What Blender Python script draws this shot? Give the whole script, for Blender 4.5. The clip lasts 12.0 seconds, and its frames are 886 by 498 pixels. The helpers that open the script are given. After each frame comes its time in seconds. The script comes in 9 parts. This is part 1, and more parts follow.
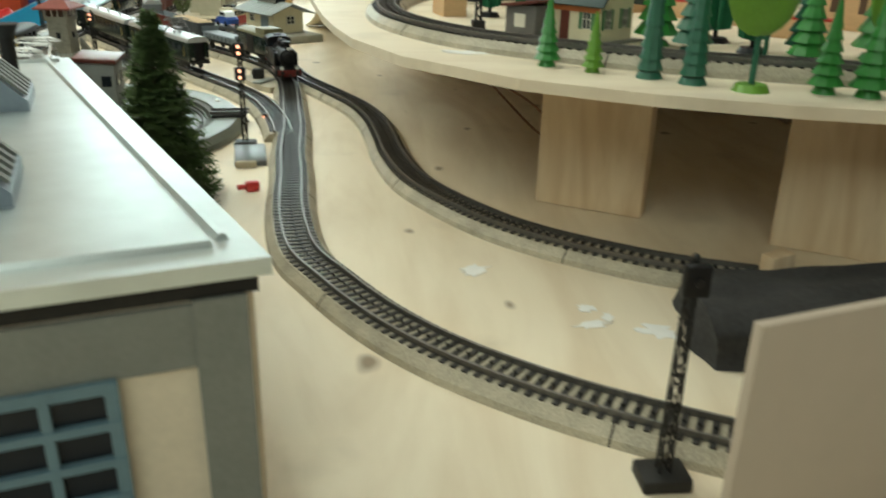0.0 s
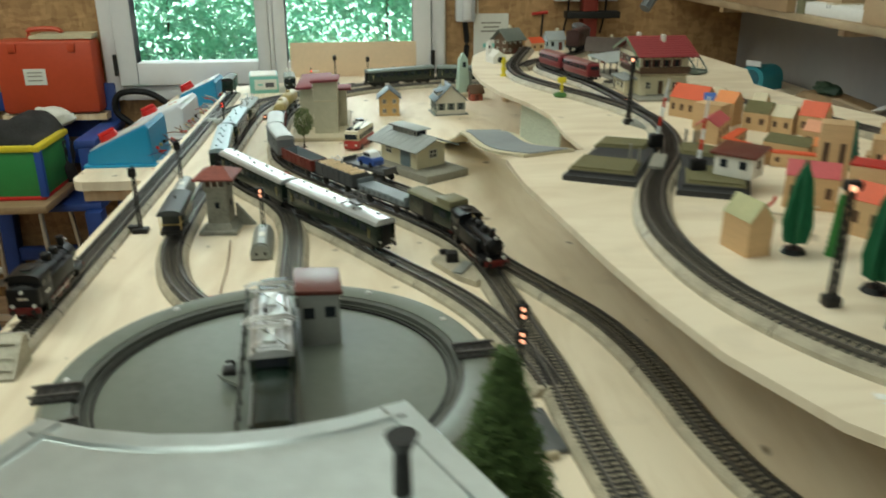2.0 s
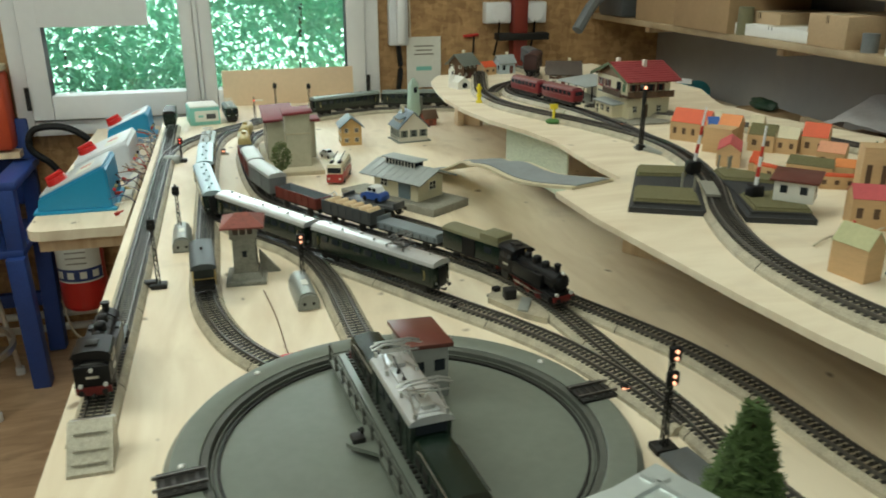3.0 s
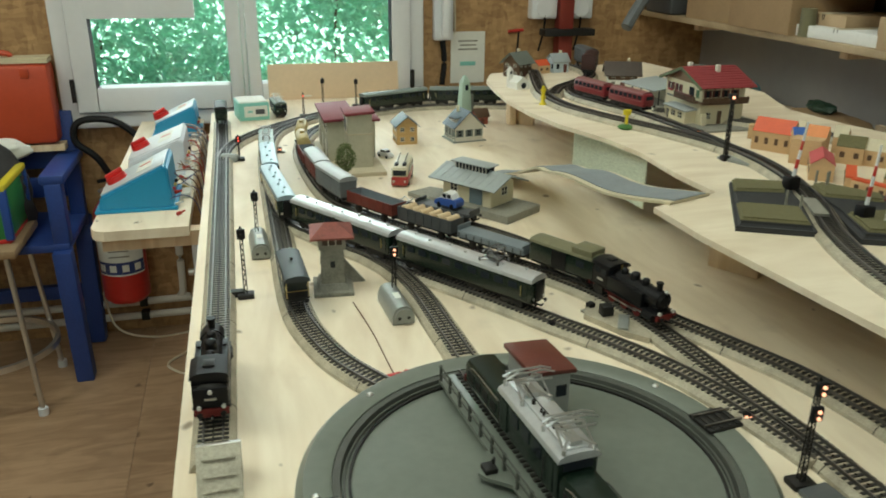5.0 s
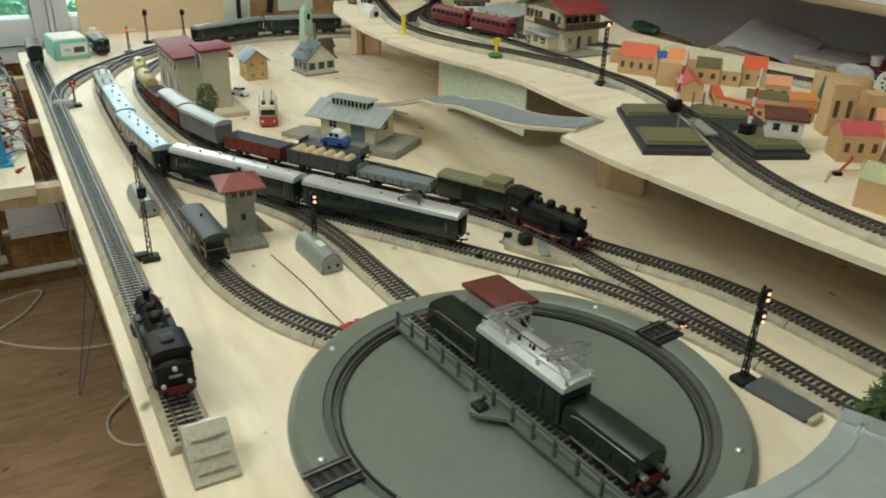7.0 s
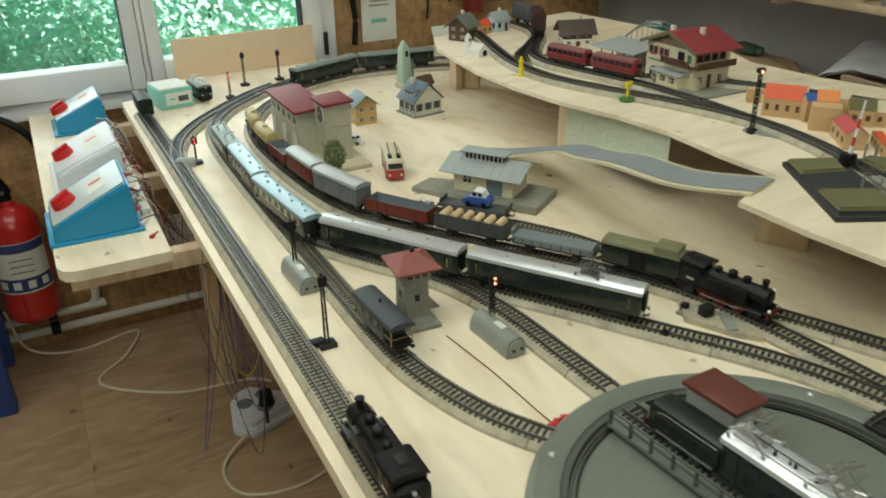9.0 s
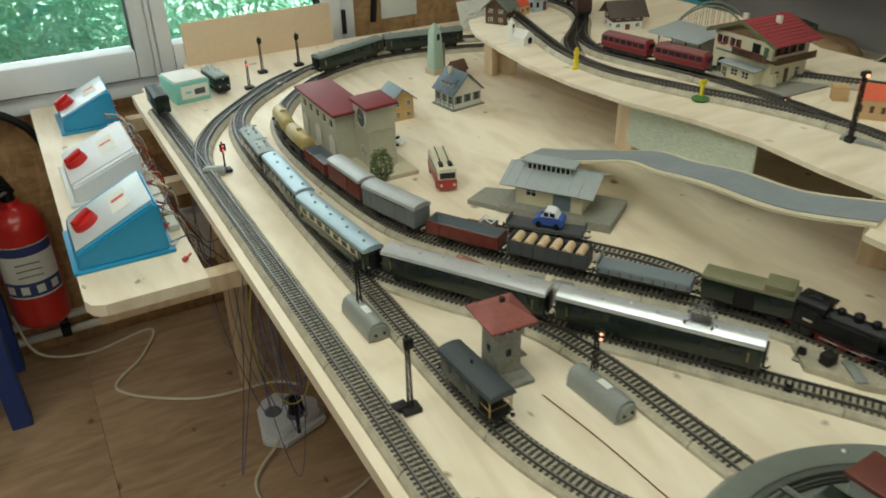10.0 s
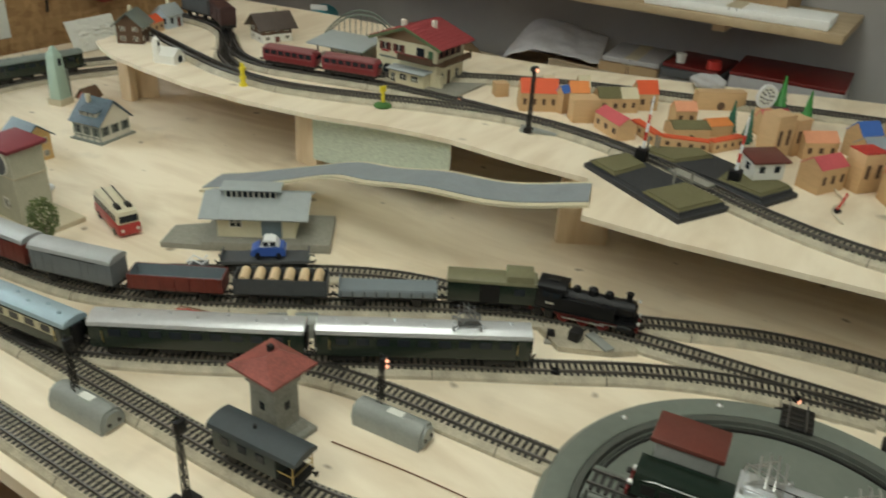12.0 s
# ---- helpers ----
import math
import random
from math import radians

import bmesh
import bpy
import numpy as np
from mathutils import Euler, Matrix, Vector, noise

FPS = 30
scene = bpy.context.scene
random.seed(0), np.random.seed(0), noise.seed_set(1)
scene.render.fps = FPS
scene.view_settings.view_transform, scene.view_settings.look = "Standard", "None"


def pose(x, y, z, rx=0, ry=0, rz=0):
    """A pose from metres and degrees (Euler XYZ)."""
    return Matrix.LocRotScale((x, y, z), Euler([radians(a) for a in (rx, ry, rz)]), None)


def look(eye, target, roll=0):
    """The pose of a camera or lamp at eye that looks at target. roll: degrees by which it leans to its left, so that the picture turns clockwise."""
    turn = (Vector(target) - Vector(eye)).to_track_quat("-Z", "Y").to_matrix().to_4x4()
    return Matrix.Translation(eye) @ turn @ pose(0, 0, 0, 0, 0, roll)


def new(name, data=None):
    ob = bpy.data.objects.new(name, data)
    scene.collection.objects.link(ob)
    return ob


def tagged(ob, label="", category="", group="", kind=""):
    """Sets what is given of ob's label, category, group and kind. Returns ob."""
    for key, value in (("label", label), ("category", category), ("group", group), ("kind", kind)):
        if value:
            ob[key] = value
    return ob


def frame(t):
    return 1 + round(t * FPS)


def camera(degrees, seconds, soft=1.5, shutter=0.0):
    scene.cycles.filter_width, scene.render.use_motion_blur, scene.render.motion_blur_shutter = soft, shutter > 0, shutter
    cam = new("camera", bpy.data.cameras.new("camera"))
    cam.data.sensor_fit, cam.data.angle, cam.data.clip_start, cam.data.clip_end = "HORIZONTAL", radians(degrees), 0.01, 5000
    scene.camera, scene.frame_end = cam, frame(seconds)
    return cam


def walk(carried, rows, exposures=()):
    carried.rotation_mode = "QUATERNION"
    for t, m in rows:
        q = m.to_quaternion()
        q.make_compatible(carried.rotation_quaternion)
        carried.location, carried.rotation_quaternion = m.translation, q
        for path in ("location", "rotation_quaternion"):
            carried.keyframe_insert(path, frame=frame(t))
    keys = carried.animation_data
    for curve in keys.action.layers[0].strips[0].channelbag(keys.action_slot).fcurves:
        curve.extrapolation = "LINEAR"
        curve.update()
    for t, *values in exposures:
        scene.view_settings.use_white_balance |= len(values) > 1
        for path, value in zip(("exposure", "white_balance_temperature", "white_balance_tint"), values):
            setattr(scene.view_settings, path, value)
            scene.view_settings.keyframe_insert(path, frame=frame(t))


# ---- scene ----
SOFT, SHUTTER, EXPO = 1.8, 0.5, [(0, 2.68, 6500, 9), (0.5, 2.62, 6500, 9), (1.5, 2.37, 6500, 8), (3, 2.36, 6500, 8), (5, 2.37, 6500, 8), (5.5, 2.33, 6500, 8), (6.2, 2.39, 6500, 10), (8.5, 2.40, 6500, 10), (9.5, 2.30, 6500, 10), (10.0, 2.21, 6500, 11), (11.0, 2.24, 6500, 14), (12, 2.27, 6500, 14)]
# path begin
cam = camera(58.00, 12.0, soft=SOFT, shutter=SHUTTER)
walk(cam, [
    (0, look((0.6103, -0.8068, 0.2055), (0.7041, 0.1134, -0.1745), 1.52)),
    (0.5, look((0.5693, -0.7912, 0.2433), (0.6259, 0.1292, -0.1435), 0.14)),
    (1, look((0.5103, -0.7411, 0.2964), (0.5691, 0.1731, -0.1045), -2.01)),
    (1.5, look((0.4857, -0.6719, 0.3345), (0.5515, 0.2499, -0.0476), -0.87)),
    (2, look((0.3828, -0.6147, 0.3670), (0.4629, 0.3146, 0.0065), -0.16)),
    (2.5, look((0.2492, -0.5670, 0.3867), (0.4529, 0.3369, 0.0106), -2.52)),
    (3, look((0.1745, -0.5494, 0.3878), (0.4116, 0.3591, 0.0438), -0.18)),
    (5, look((0.0795, -0.4978, 0.4128), (0.3075, 0.4067, 0.0525), 0.46)),
    (5.5, look((0.0365, -0.4707, 0.4204), (0.3869, 0.3737, 0.0153), 1.75)),
    (6, look((-0.0073, -0.4451, 0.4273), (0.4162, 0.3617, 0.0152), 0.37)),
    (6.5, look((-0.0238, -0.4404, 0.4155), (0.4300, 0.3387, -0.0170), 2.00)),
    (8.5, look((-0.1530, -0.3564, 0.4830), (0.2541, 0.4368, 0.0300), 0.39)),
    (9, look((-0.1618, -0.2976, 0.4921), (0.2458, 0.5002, 0.0479), -0.93)),
    (9.5, look((-0.1680, -0.2119, 0.5119), (0.2384, 0.5741, 0.0460), -1.66)),
    (10, look((-0.1901, -0.1237, 0.5326), (0.2172, 0.6431, 0.0364), -1.46)),
    (10.5, look((-0.2065, -0.0284, 0.5282), (0.3725, 0.6402, 0.0616), 0.70)),
    (11, look((-0.2381, 0.0156, 0.5221), (0.4539, 0.5749, 0.0657), 2.11)),
    (11.5, look((-0.2510, 0.0328, 0.5160), (0.4809, 0.5410, 0.0621), 2.74)),
    (12, look((-0.2384, 0.0181, 0.5035), (0.5152, 0.4768, 0.0328), 3.39)),
], EXPO)
# path end

# ---- world, sun and large lights ----
world = bpy.data.worlds.new("daylight")
scene.world = world
world.use_nodes = True
wn = world.node_tree.nodes
sky = wn.new("ShaderNodeTexSky")
sky.sky_type, sky.sun_disc = "NISHITA", False
sky.sun_elevation, sky.sun_rotation = radians(59), radians(118)
world.node_tree.links.new(sky.outputs[0], wn["Background"].inputs[0])
wn["Background"].inputs[1].default_value = 0.15


def lamp(name, kind, energy, m, color=(1, 1, 1), size=(1, 1), angle=0.5):
    data = bpy.data.lights.new(name, kind)
    data.energy, data.color = energy, color
    if kind == "AREA":
        data.shape, data.size, data.size_y = "RECTANGLE", size[0], size[1]
    if kind == "SUN":
        data.angle = radians(angle)
    ob = new(name, data)
    ob.matrix_world = m
    return ob


lamp("sun", "SUN", 5.0, look((0, 0, 0), (-0.45, 0.24, -0.86)), (1, 0.96, 0.88))
# Added area lights for the room; no lamp fitting is in view.
lamp("unseen_room_light", "AREA", 3.3, look((0.02, 0.42, 1.64), (0.06, 0.44, 0)), (0.93, 1.0, 0.86), (0.6, 2.4))
lamp("unseen_room_light", "AREA", 0.8, look((0.10, -0.75, 1.62), (0.10, -0.75, 0)), (0.89, 1.0, 0.88), (0.22, 1.5))
# Added low from the south to brighten support boards and shed wall.
lamp("unseen_room_light", "AREA", 2.7, look((-0.20, -2.40, 1.45), (0.6, -0.2, 0)), (0.89, 1.0, 0.88), (1.8, 0.7))
# Added over the west side to brighten the floor.
lamp("unseen_room_light", "AREA", 4.0, look((-1.30, 0.55, 1.62), (-0.9, 0.6, -0.7)), (0.93, 1.0, 0.86), (0.3, 1.4))
lamp("window_daylight", "AREA", 1.8, look((0.1, 1.87, 0.45), (0.1, 0.5, 0.1)), (0.86, 0.97, 1.0), (0.95, 0.75))


# ---- materials ----
def shader(name):
    m = bpy.data.materials.new(name)
    m.use_nodes = True
    n = m.node_tree.nodes
    return m, n, m.node_tree.links, n["Principled BSDF"]


def mat(name, col, rough=0.6, metal=0.0, var=0.15, scale=60.0, bump=0.1, rand=0.0, stretch=(1, 1, 1), fine=7.0, coat=0.0):
    """Colour varied by a coarse and a fine noise, with a fine relief; rand: how far single pieces differ."""
    m, n, l, b = shader(name)
    co = n.new("ShaderNodeTexCoord")
    mp = n.new("ShaderNodeMapping")
    mp.inputs["Scale"].default_value = stretch
    l.new(co.outputs["Object"], mp.inputs[0])
    n1, n2 = n.new("ShaderNodeTexNoise"), n.new("ShaderNodeTexNoise")
    for k, s in ((n1, scale), (n2, scale * fine)):
        k.inputs["Scale"].default_value, k.inputs["Detail"].default_value = s, 4
        l.new(mp.outputs[0], k.inputs[0])
    mx = n.new("ShaderNodeMath")
    mx.operation = "ADD"
    l.new(n1.outputs[0], mx.inputs[0]), l.new(n2.outputs[0], mx.inputs[1])
    last = mx.outputs[0]
    lo, hi = 0.6, 1.4
    if rand:
        oi, ra = n.new("ShaderNodeObjectInfo"), n.new("ShaderNodeMath")
        ra.operation, ra.inputs[1].default_value = "MULTIPLY_ADD", rand
        l.new(oi.outputs["Random"], ra.inputs[0]), l.new(last, ra.inputs[2])
        last, hi = ra.outputs[0], 1.4 + rand
    r = n.new("ShaderNodeMapRange")
    r.inputs[1].default_value, r.inputs[2].default_value = lo, hi
    r.inputs[3].default_value, r.inputs[4].default_value = 0, 1
    l.new(last, r.inputs[0])
    mix = n.new("ShaderNodeMix")
    mix.data_type = "RGBA"
    mix.inputs[6].default_value = (*[c * (1 - var) for c in col], 1)
    mix.inputs[7].default_value = (*[min(1, c * (1 + var)) for c in col], 1)
    l.new(r.outputs[0], mix.inputs[0]), l.new(mix.outputs[2], b.inputs["Base Color"])
    b.inputs["Roughness"].default_value, b.inputs["Metallic"].default_value = rough, metal
    if coat:
        b.inputs["Coat Weight"].default_value = coat
    if bump:
        bp = n.new("ShaderNodeBump")
        bp.inputs["Strength"].default_value, bp.inputs["Distance"].default_value = bump, 0.001
        l.new(n2.outputs[0], bp.inputs["Height"]), l.new(bp.outputs[0], b.inputs["Normal"])
    return m


def wood_sheet(name, light, dark, along=(3, 40, 3), knots=0.0, rough=0.55, spots=5.5, flat=False):
    """A sawn or rotary-cut sheet: long figure, fine fibre and scattered knots."""
    m, n, l, b = shader(name)
    co, mp = n.new("ShaderNodeTexCoord"), n.new("ShaderNodeMapping")
    mp.inputs["Scale"].default_value = along
    l.new(co.outputs["Object"], mp.inputs[0])
    a, f, w = n.new("ShaderNodeTexNoise"), n.new("ShaderNodeTexNoise"), n.new("ShaderNodeTexNoise")
    a.inputs["Scale"].default_value, a.inputs["Detail"].default_value, a.inputs["Distortion"].default_value = 2.6, 6, 2.0
    f.inputs["Scale"].default_value, f.inputs["Detail"].default_value = 14, 3
    w.inputs["Scale"].default_value, w.inputs["Detail"].default_value = 2.5, 3
    l.new(mp.outputs[0], a.inputs[0]), l.new(mp.outputs[0], f.inputs[0]), l.new(co.outputs["Object"], w.inputs[0])
    ramp = n.new("ShaderNodeValToRGB")
    e = ramp.color_ramp.elements
    e[0].position, e[0].color = 0.34, (*dark, 1)
    e[1].position, e[1].color = 0.62, (*light, 1)
    s = n.new("ShaderNodeMath")
    s.operation, s.inputs[1].default_value = "MULTIPLY_ADD", 0.22
    l.new(f.outputs[0], s.inputs[0]), l.new(a.outputs[0], s.inputs[2])
    s2 = n.new("ShaderNodeMath")
    s2.operation, s2.inputs[1].default_value = "MULTIPLY_ADD", 0.30
    l.new(w.outputs[0], s2.inputs[0]), l.new(s.outputs[0], s2.inputs[2])
    s3 = n.new("ShaderNodeMath")
    s3.operation, s3.inputs[1].default_value = "SUBTRACT", 0.26
    l.new(s2.outputs[0], s3.inputs[0]), l.new(s3.outputs[0], ramp.inputs[0])
    col = ramp.outputs[0]
    if knots:
        v, vm = n.new("ShaderNodeTexVoronoi"), n.new("ShaderNodeMapping")
        vm.inputs["Scale"].default_value = (1, 0.75, 1)
        v.inputs["Scale"].default_value = spots
        v.voronoi_dimensions = "2D" if flat else "3D"
        wob = n.new("ShaderNodeMix")
        wob.data_type, wob.inputs[0].default_value = "RGBA", 0.02
        nz = n.new("ShaderNodeTexNoise")
        nz.inputs["Scale"].default_value = 45
        l.new(co.outputs["Object"], vm.inputs[0]), l.new(vm.outputs[0], wob.inputs[6]), l.new(nz.outputs[1], wob.inputs[7])
        l.new(wob.outputs[2], v.inputs[0])
        kr = n.new("ShaderNodeMapRange")
        kr.inputs[1].default_value, kr.inputs[2].default_value = 0.035, 0.075
        kr.inputs[3].default_value, kr.inputs[4].default_value = knots, 0
        vary = n.new("ShaderNodeMath")
        vary.operation, vary.inputs[1].default_value = "MULTIPLY_ADD", 0.07
        l.new(v.outputs["Color"], vary.inputs[0]), l.new(v.outputs["Distance"], vary.inputs[2])
        l.new(vary.outputs[0], kr.inputs[0])
        km = n.new("ShaderNodeMix")
        km.data_type = "RGBA"
        km.inputs[7].default_value = (*[c * f for c, f in zip(dark, (0.30, 0.25, 0.2))], 1)
        l.new(kr.outputs[0], km.inputs[0]), l.new(col, km.inputs[6])
        col = km.outputs[2]
    # faint smudges of handling
    sn, sr = n.new("ShaderNodeTexNoise"), n.new("ShaderNodeMapRange")
    sn.inputs["Scale"].default_value, sn.inputs["Detail"].default_value = 11, 5
    sr.inputs[1].default_value, sr.inputs[2].default_value, sr.inputs[3].default_value, sr.inputs[4].default_value = 0.60, 0.78, 0, 0.45
    l.new(co.outputs["Object"], sn.inputs[0]), l.new(sn.outputs[0], sr.inputs[0])
    sm = n.new("ShaderNodeMix")
    sm.data_type = "RGBA"
    sm.inputs[7].default_value = (*[c * 0.62 for c in dark], 1)
    l.new(sr.outputs[0], sm.inputs[0]), l.new(col, sm.inputs[6])
    col = sm.outputs[2]
    l.new(col, b.inputs["Base Color"])
    b.inputs["Roughness"].default_value = rough
    bp = n.new("ShaderNodeBump")
    bp.inputs["Strength"].default_value, bp.inputs["Distance"].default_value = 0.12, 0.001
    l.new(f.outputs[0], bp.inputs["Height"]), l.new(bp.outputs[0], b.inputs["Normal"])
    return m


def osb(name):
    """Pressed strand board: overlapping flakes of different browns."""
    m, n, l, b = shader(name)
    co, mp, mp2 = n.new("ShaderNodeTexCoord"), n.new("ShaderNodeMapping"), n.new("ShaderNodeMapping")
    mp.inputs["Scale"].default_value = (34, 60, 90)
    mp2.inputs["Scale"].default_value, mp2.inputs["Rotation"].default_value = (75, 50, 30), (0.3, 0.6, 0.2)
    v, v2 = n.new("ShaderNodeTexVoronoi"), n.new("ShaderNodeTexVoronoi")
    l.new(co.outputs["Object"], mp.inputs[0]), l.new(co.outputs["Object"], mp2.inputs[0])
    l.new(mp.outputs[0], v.inputs[0]), l.new(mp2.outputs[0], v2.inputs[0])
    v.inputs["Scale"].default_value, v2.inputs["Scale"].default_value = 1.0, 1.0
    mx = n.new("ShaderNodeMix")
    mx.data_type, mx.inputs[0].default_value = "RGBA", 0.5
    l.new(v.outputs["Color"], mx.inputs[6]), l.new(v2.outputs["Color"], mx.inputs[7])
    bw = n.new("ShaderNodeRGBToBW")
    l.new(mx.outputs[2], bw.inputs[0])
    ramp = n.new("ShaderNodeValToRGB")
    e = ramp.color_ramp.elements
    e[0].position, e[0].color = 0.15, (0.27, 0.145, 0.06, 1)
    e[1].position, e[1].color = 0.85, (0.50, 0.31, 0.145, 1)
    l.new(bw.outputs[0], ramp.inputs[0]), l.new(ramp.outputs[0], b.inputs["Base Color"])
    b.inputs["Roughness"].default_value = 0.55
    bp = n.new("ShaderNodeBump")
    bp.inputs["Strength"].default_value, bp.inputs["Distance"].default_value = 0.3, 0.001
    l.new(bw.outputs[0], bp.inputs["Height"]), l.new(bp.outputs[0], b.inputs["Normal"])
    return m


def glass(name, tint=(1, 1, 1), rough=0.0):
    m, n, l, b = shader(name)
    t, mx, fr, g = n.new("ShaderNodeBsdfTransparent"), n.new("ShaderNodeMixShader"), n.new("ShaderNodeFresnel"), n.new("ShaderNodeBsdfGlossy")
    t.inputs[0].default_value = (*tint, 1)
    g.inputs["Roughness"].default_value = rough
    l.new(fr.outputs[0], mx.inputs[0]), l.new(t.outputs[0], mx.inputs[1]), l.new(g.outputs[0], mx.inputs[2])
    l.new(mx.outputs[0], n["Material Output"].inputs[0])
    return m


def glow(name, col, strength):
    m, n, l, b = shader(name)
    b.inputs["Base Color"].default_value = (*col, 1)
    b.inputs["Emission Color"].default_value, b.inputs["Emission Strength"].default_value = (*col, 1), strength
    return m


PLY = wood_sheet("pale_plywood", (0.84, 0.735, 0.57), (0.72, 0.60, 0.44), (5, 1.1, 3), 0.85, spots=9.0, flat=True)
PLY2 = wood_sheet("upper_plywood", (0.84, 0.735, 0.57), (0.72, 0.60, 0.44), (1.2, 5, 3), 0.6, spots=6.0, flat=True)
PINE = wood_sheet("pine_board", (0.82, 0.66, 0.46), (0.68, 0.50, 0.31), (8, 8, 1.5), 0.7, spots=7)
HARDBOARD = mat("hardboard", (0.70, 0.53, 0.36), 0.7, var=0.05, scale=15, bump=0.05)
OSB = osb("strand_board")
FLOORWOOD = wood_sheet("floor_board", (0.42, 0.275, 0.165), (0.30, 0.185, 0.105), (1.5, 7, 3), 0.85, 0.4, flat=True)
TIMBERDARK = mat("dark_underfloor", (0.12, 0.08, 0.05), 0.8)
GREYWALL = mat("grey_wall_paint", (0.32, 0.31, 0.305), 0.85, var=0.06, scale=4, bump=0.15)
WHITE = mat("white_plastic", (0.74, 0.75, 0.77), 0.35, var=0.03, scale=8, bump=0.02)
# Tones of the unseen walls and ceiling are set dark to cut bounce.
PLAINWALL = mat("bounce_cut_wall", (0.36, 0.33, 0.29), 0.9, var=0.05, scale=5)
CEIL = mat("bounce_cut_ceiling", (0.42, 0.39, 0.34), 0.9, var=0.03, scale=5)
BALLAST = mat("ballast_bed", (0.40, 0.355, 0.265), 0.5, var=0.40, scale=55, fine=16, bump=0.4)
SLEEPER = mat("sleeper", (0.024, 0.022, 0.020), 0.45, var=0.3, scale=200)
RAIL = mat("rail_steel", (0.24, 0.23, 0.22), 0.47, 1.0, var=0.25, scale=90, bump=0.05)
TTGREY = mat("turntable_grey", (0.160, 0.178, 0.152), 0.34, var=0.10, scale=14, bump=0.04)
TTDARK = mat("turntable_groove", (0.075, 0.080, 0.068), 0.6, var=0.2, scale=60)
BLACK = mat("black_enamel", (0.005, 0.005, 0.006), 0.44, var=0.3, scale=90, bump=0.05)
DARK = mat("dark_iron", (0.016, 0.015, 0.014), 0.5, var=0.3, scale=120)
GREEN = mat("coach_green", (0.008, 0.018, 0.012), 0.27, var=0.2, scale=60, bump=0.03)
SILVER = mat("silver_roof", (0.70, 0.72, 0.74), 0.30, 0.60, var=0.08, scale=30, bump=0.05)
BLUEROOF = mat("pale_blue_roof", (0.36, 0.47, 0.53), 0.4, 0.3, var=0.1, scale=40, bump=0.05)
REDTRIM = mat("signal_red", (0.50, 0.03, 0.02), 0.4, var=0.1, scale=60)
CREAM = mat("cream_panel", (0.62, 0.55, 0.38), 0.5, var=0.08, scale=50)
BRASS = mat("brass", (0.55, 0.42, 0.18), 0.35, 0.9, var=0.15, scale=60)
WINDARK = mat("dark_pane", (0.02, 0.024, 0.03), 0.08, var=0.1, scale=30, bump=0)
GLASS = glass("window_glass")
for dull in (BLACK, DARK):
    dull.node_tree.nodes["Principled BSDF"].inputs["Specular IOR Level"].default_value = 0.3
WINDARK.node_tree.nodes["Principled BSDF"].inputs["Specular IOR Level"].default_value = 0.2


# ---- mesh helpers ----
def place(m4, bm, verts):
    bmesh.ops.transform(bm, matrix=m4, verts=verts)


def box(bm, c, s, bevel=0.0, rz=0.0, rx=0.0, ry=0.0, taper=None):
    """A box at c of size s; taper: how much narrower the top is in x and y."""
    r = bmesh.ops.create_cube(bm, size=1)
    vs = r["verts"]
    for v in vs:
        v.co = Vector((v.co.x * s[0], v.co.y * s[1], v.co.z * s[2]))
        if taper and v.co.z > 0:
            v.co.x *= taper[0]
            v.co.y *= taper[1]
    if bevel:
        es = list({e for v in vs for e in v.link_edges})
        g = bmesh.ops.bevel(bm, geom=es, offset=bevel, segments=2, affect="EDGES", profile=0.5)
        vs = list({v for f in g["faces"] for v in f.verts} | {v for v in vs if v.is_valid})
    place(pose(*c, rx, ry, rz), bm, vs)
    return bm


def cyl(bm, a, b, r, r2=None, seg=12, caps=True):
    """A rod or cone from a to b."""
    a, b = Vector(a), Vector(b)
    d = b - a
    g = bmesh.ops.create_cone(bm, cap_ends=caps, segments=seg, radius1=r, radius2=r if r2 is None else r2, depth=d.length)
    place(Matrix.Translation((a + b) / 2) @ d.to_track_quat("Z", "Y").to_matrix().to_4x4(), bm, g["verts"])
    return bm


def ball(bm, c, s, seg=10):
    g = bmesh.ops.create_uvsphere(bm, u_segments=seg, v_segments=max(6, seg * 2 // 3), radius=1)
    place(Matrix.Translation(c) @ Matrix.Diagonal((*s, 1)), bm, g["verts"])
    return bm


def prism(bm, pts, z0, z1):
    """An upright prism over a plan polygon (counter-clockwise)."""
    lo, hi = [bm.verts.new((x, y, z0)) for x, y in pts], [bm.verts.new((x, y, z1)) for x, y in pts]
    k = len(pts)
    bm.faces.new(list(reversed(lo))), bm.faces.new(hi)
    for i in range(k):
        bm.faces.new((lo[i], lo[(i + 1) % k], hi[(i + 1) % k], hi[i]))
    return bm


def extrude(bm, prof, y0, y1, m=None):
    """A profile in x and z drawn along y."""
    a, b = [bm.verts.new((x, y0, z)) for x, z in prof], [bm.verts.new((x, y1, z)) for x, z in prof]
    k = len(prof)
    fs = [bm.faces.new(a), bm.faces.new(list(reversed(b)))]
    for i in range(k):
        fs.append(bm.faces.new((a[(i + 1) % k], a[i], b[i], b[(i + 1) % k])))
    if m is not None:
        place(m, bm, a + b)
    bmesh.ops.recalc_face_normals(bm, faces=fs)
    return bm


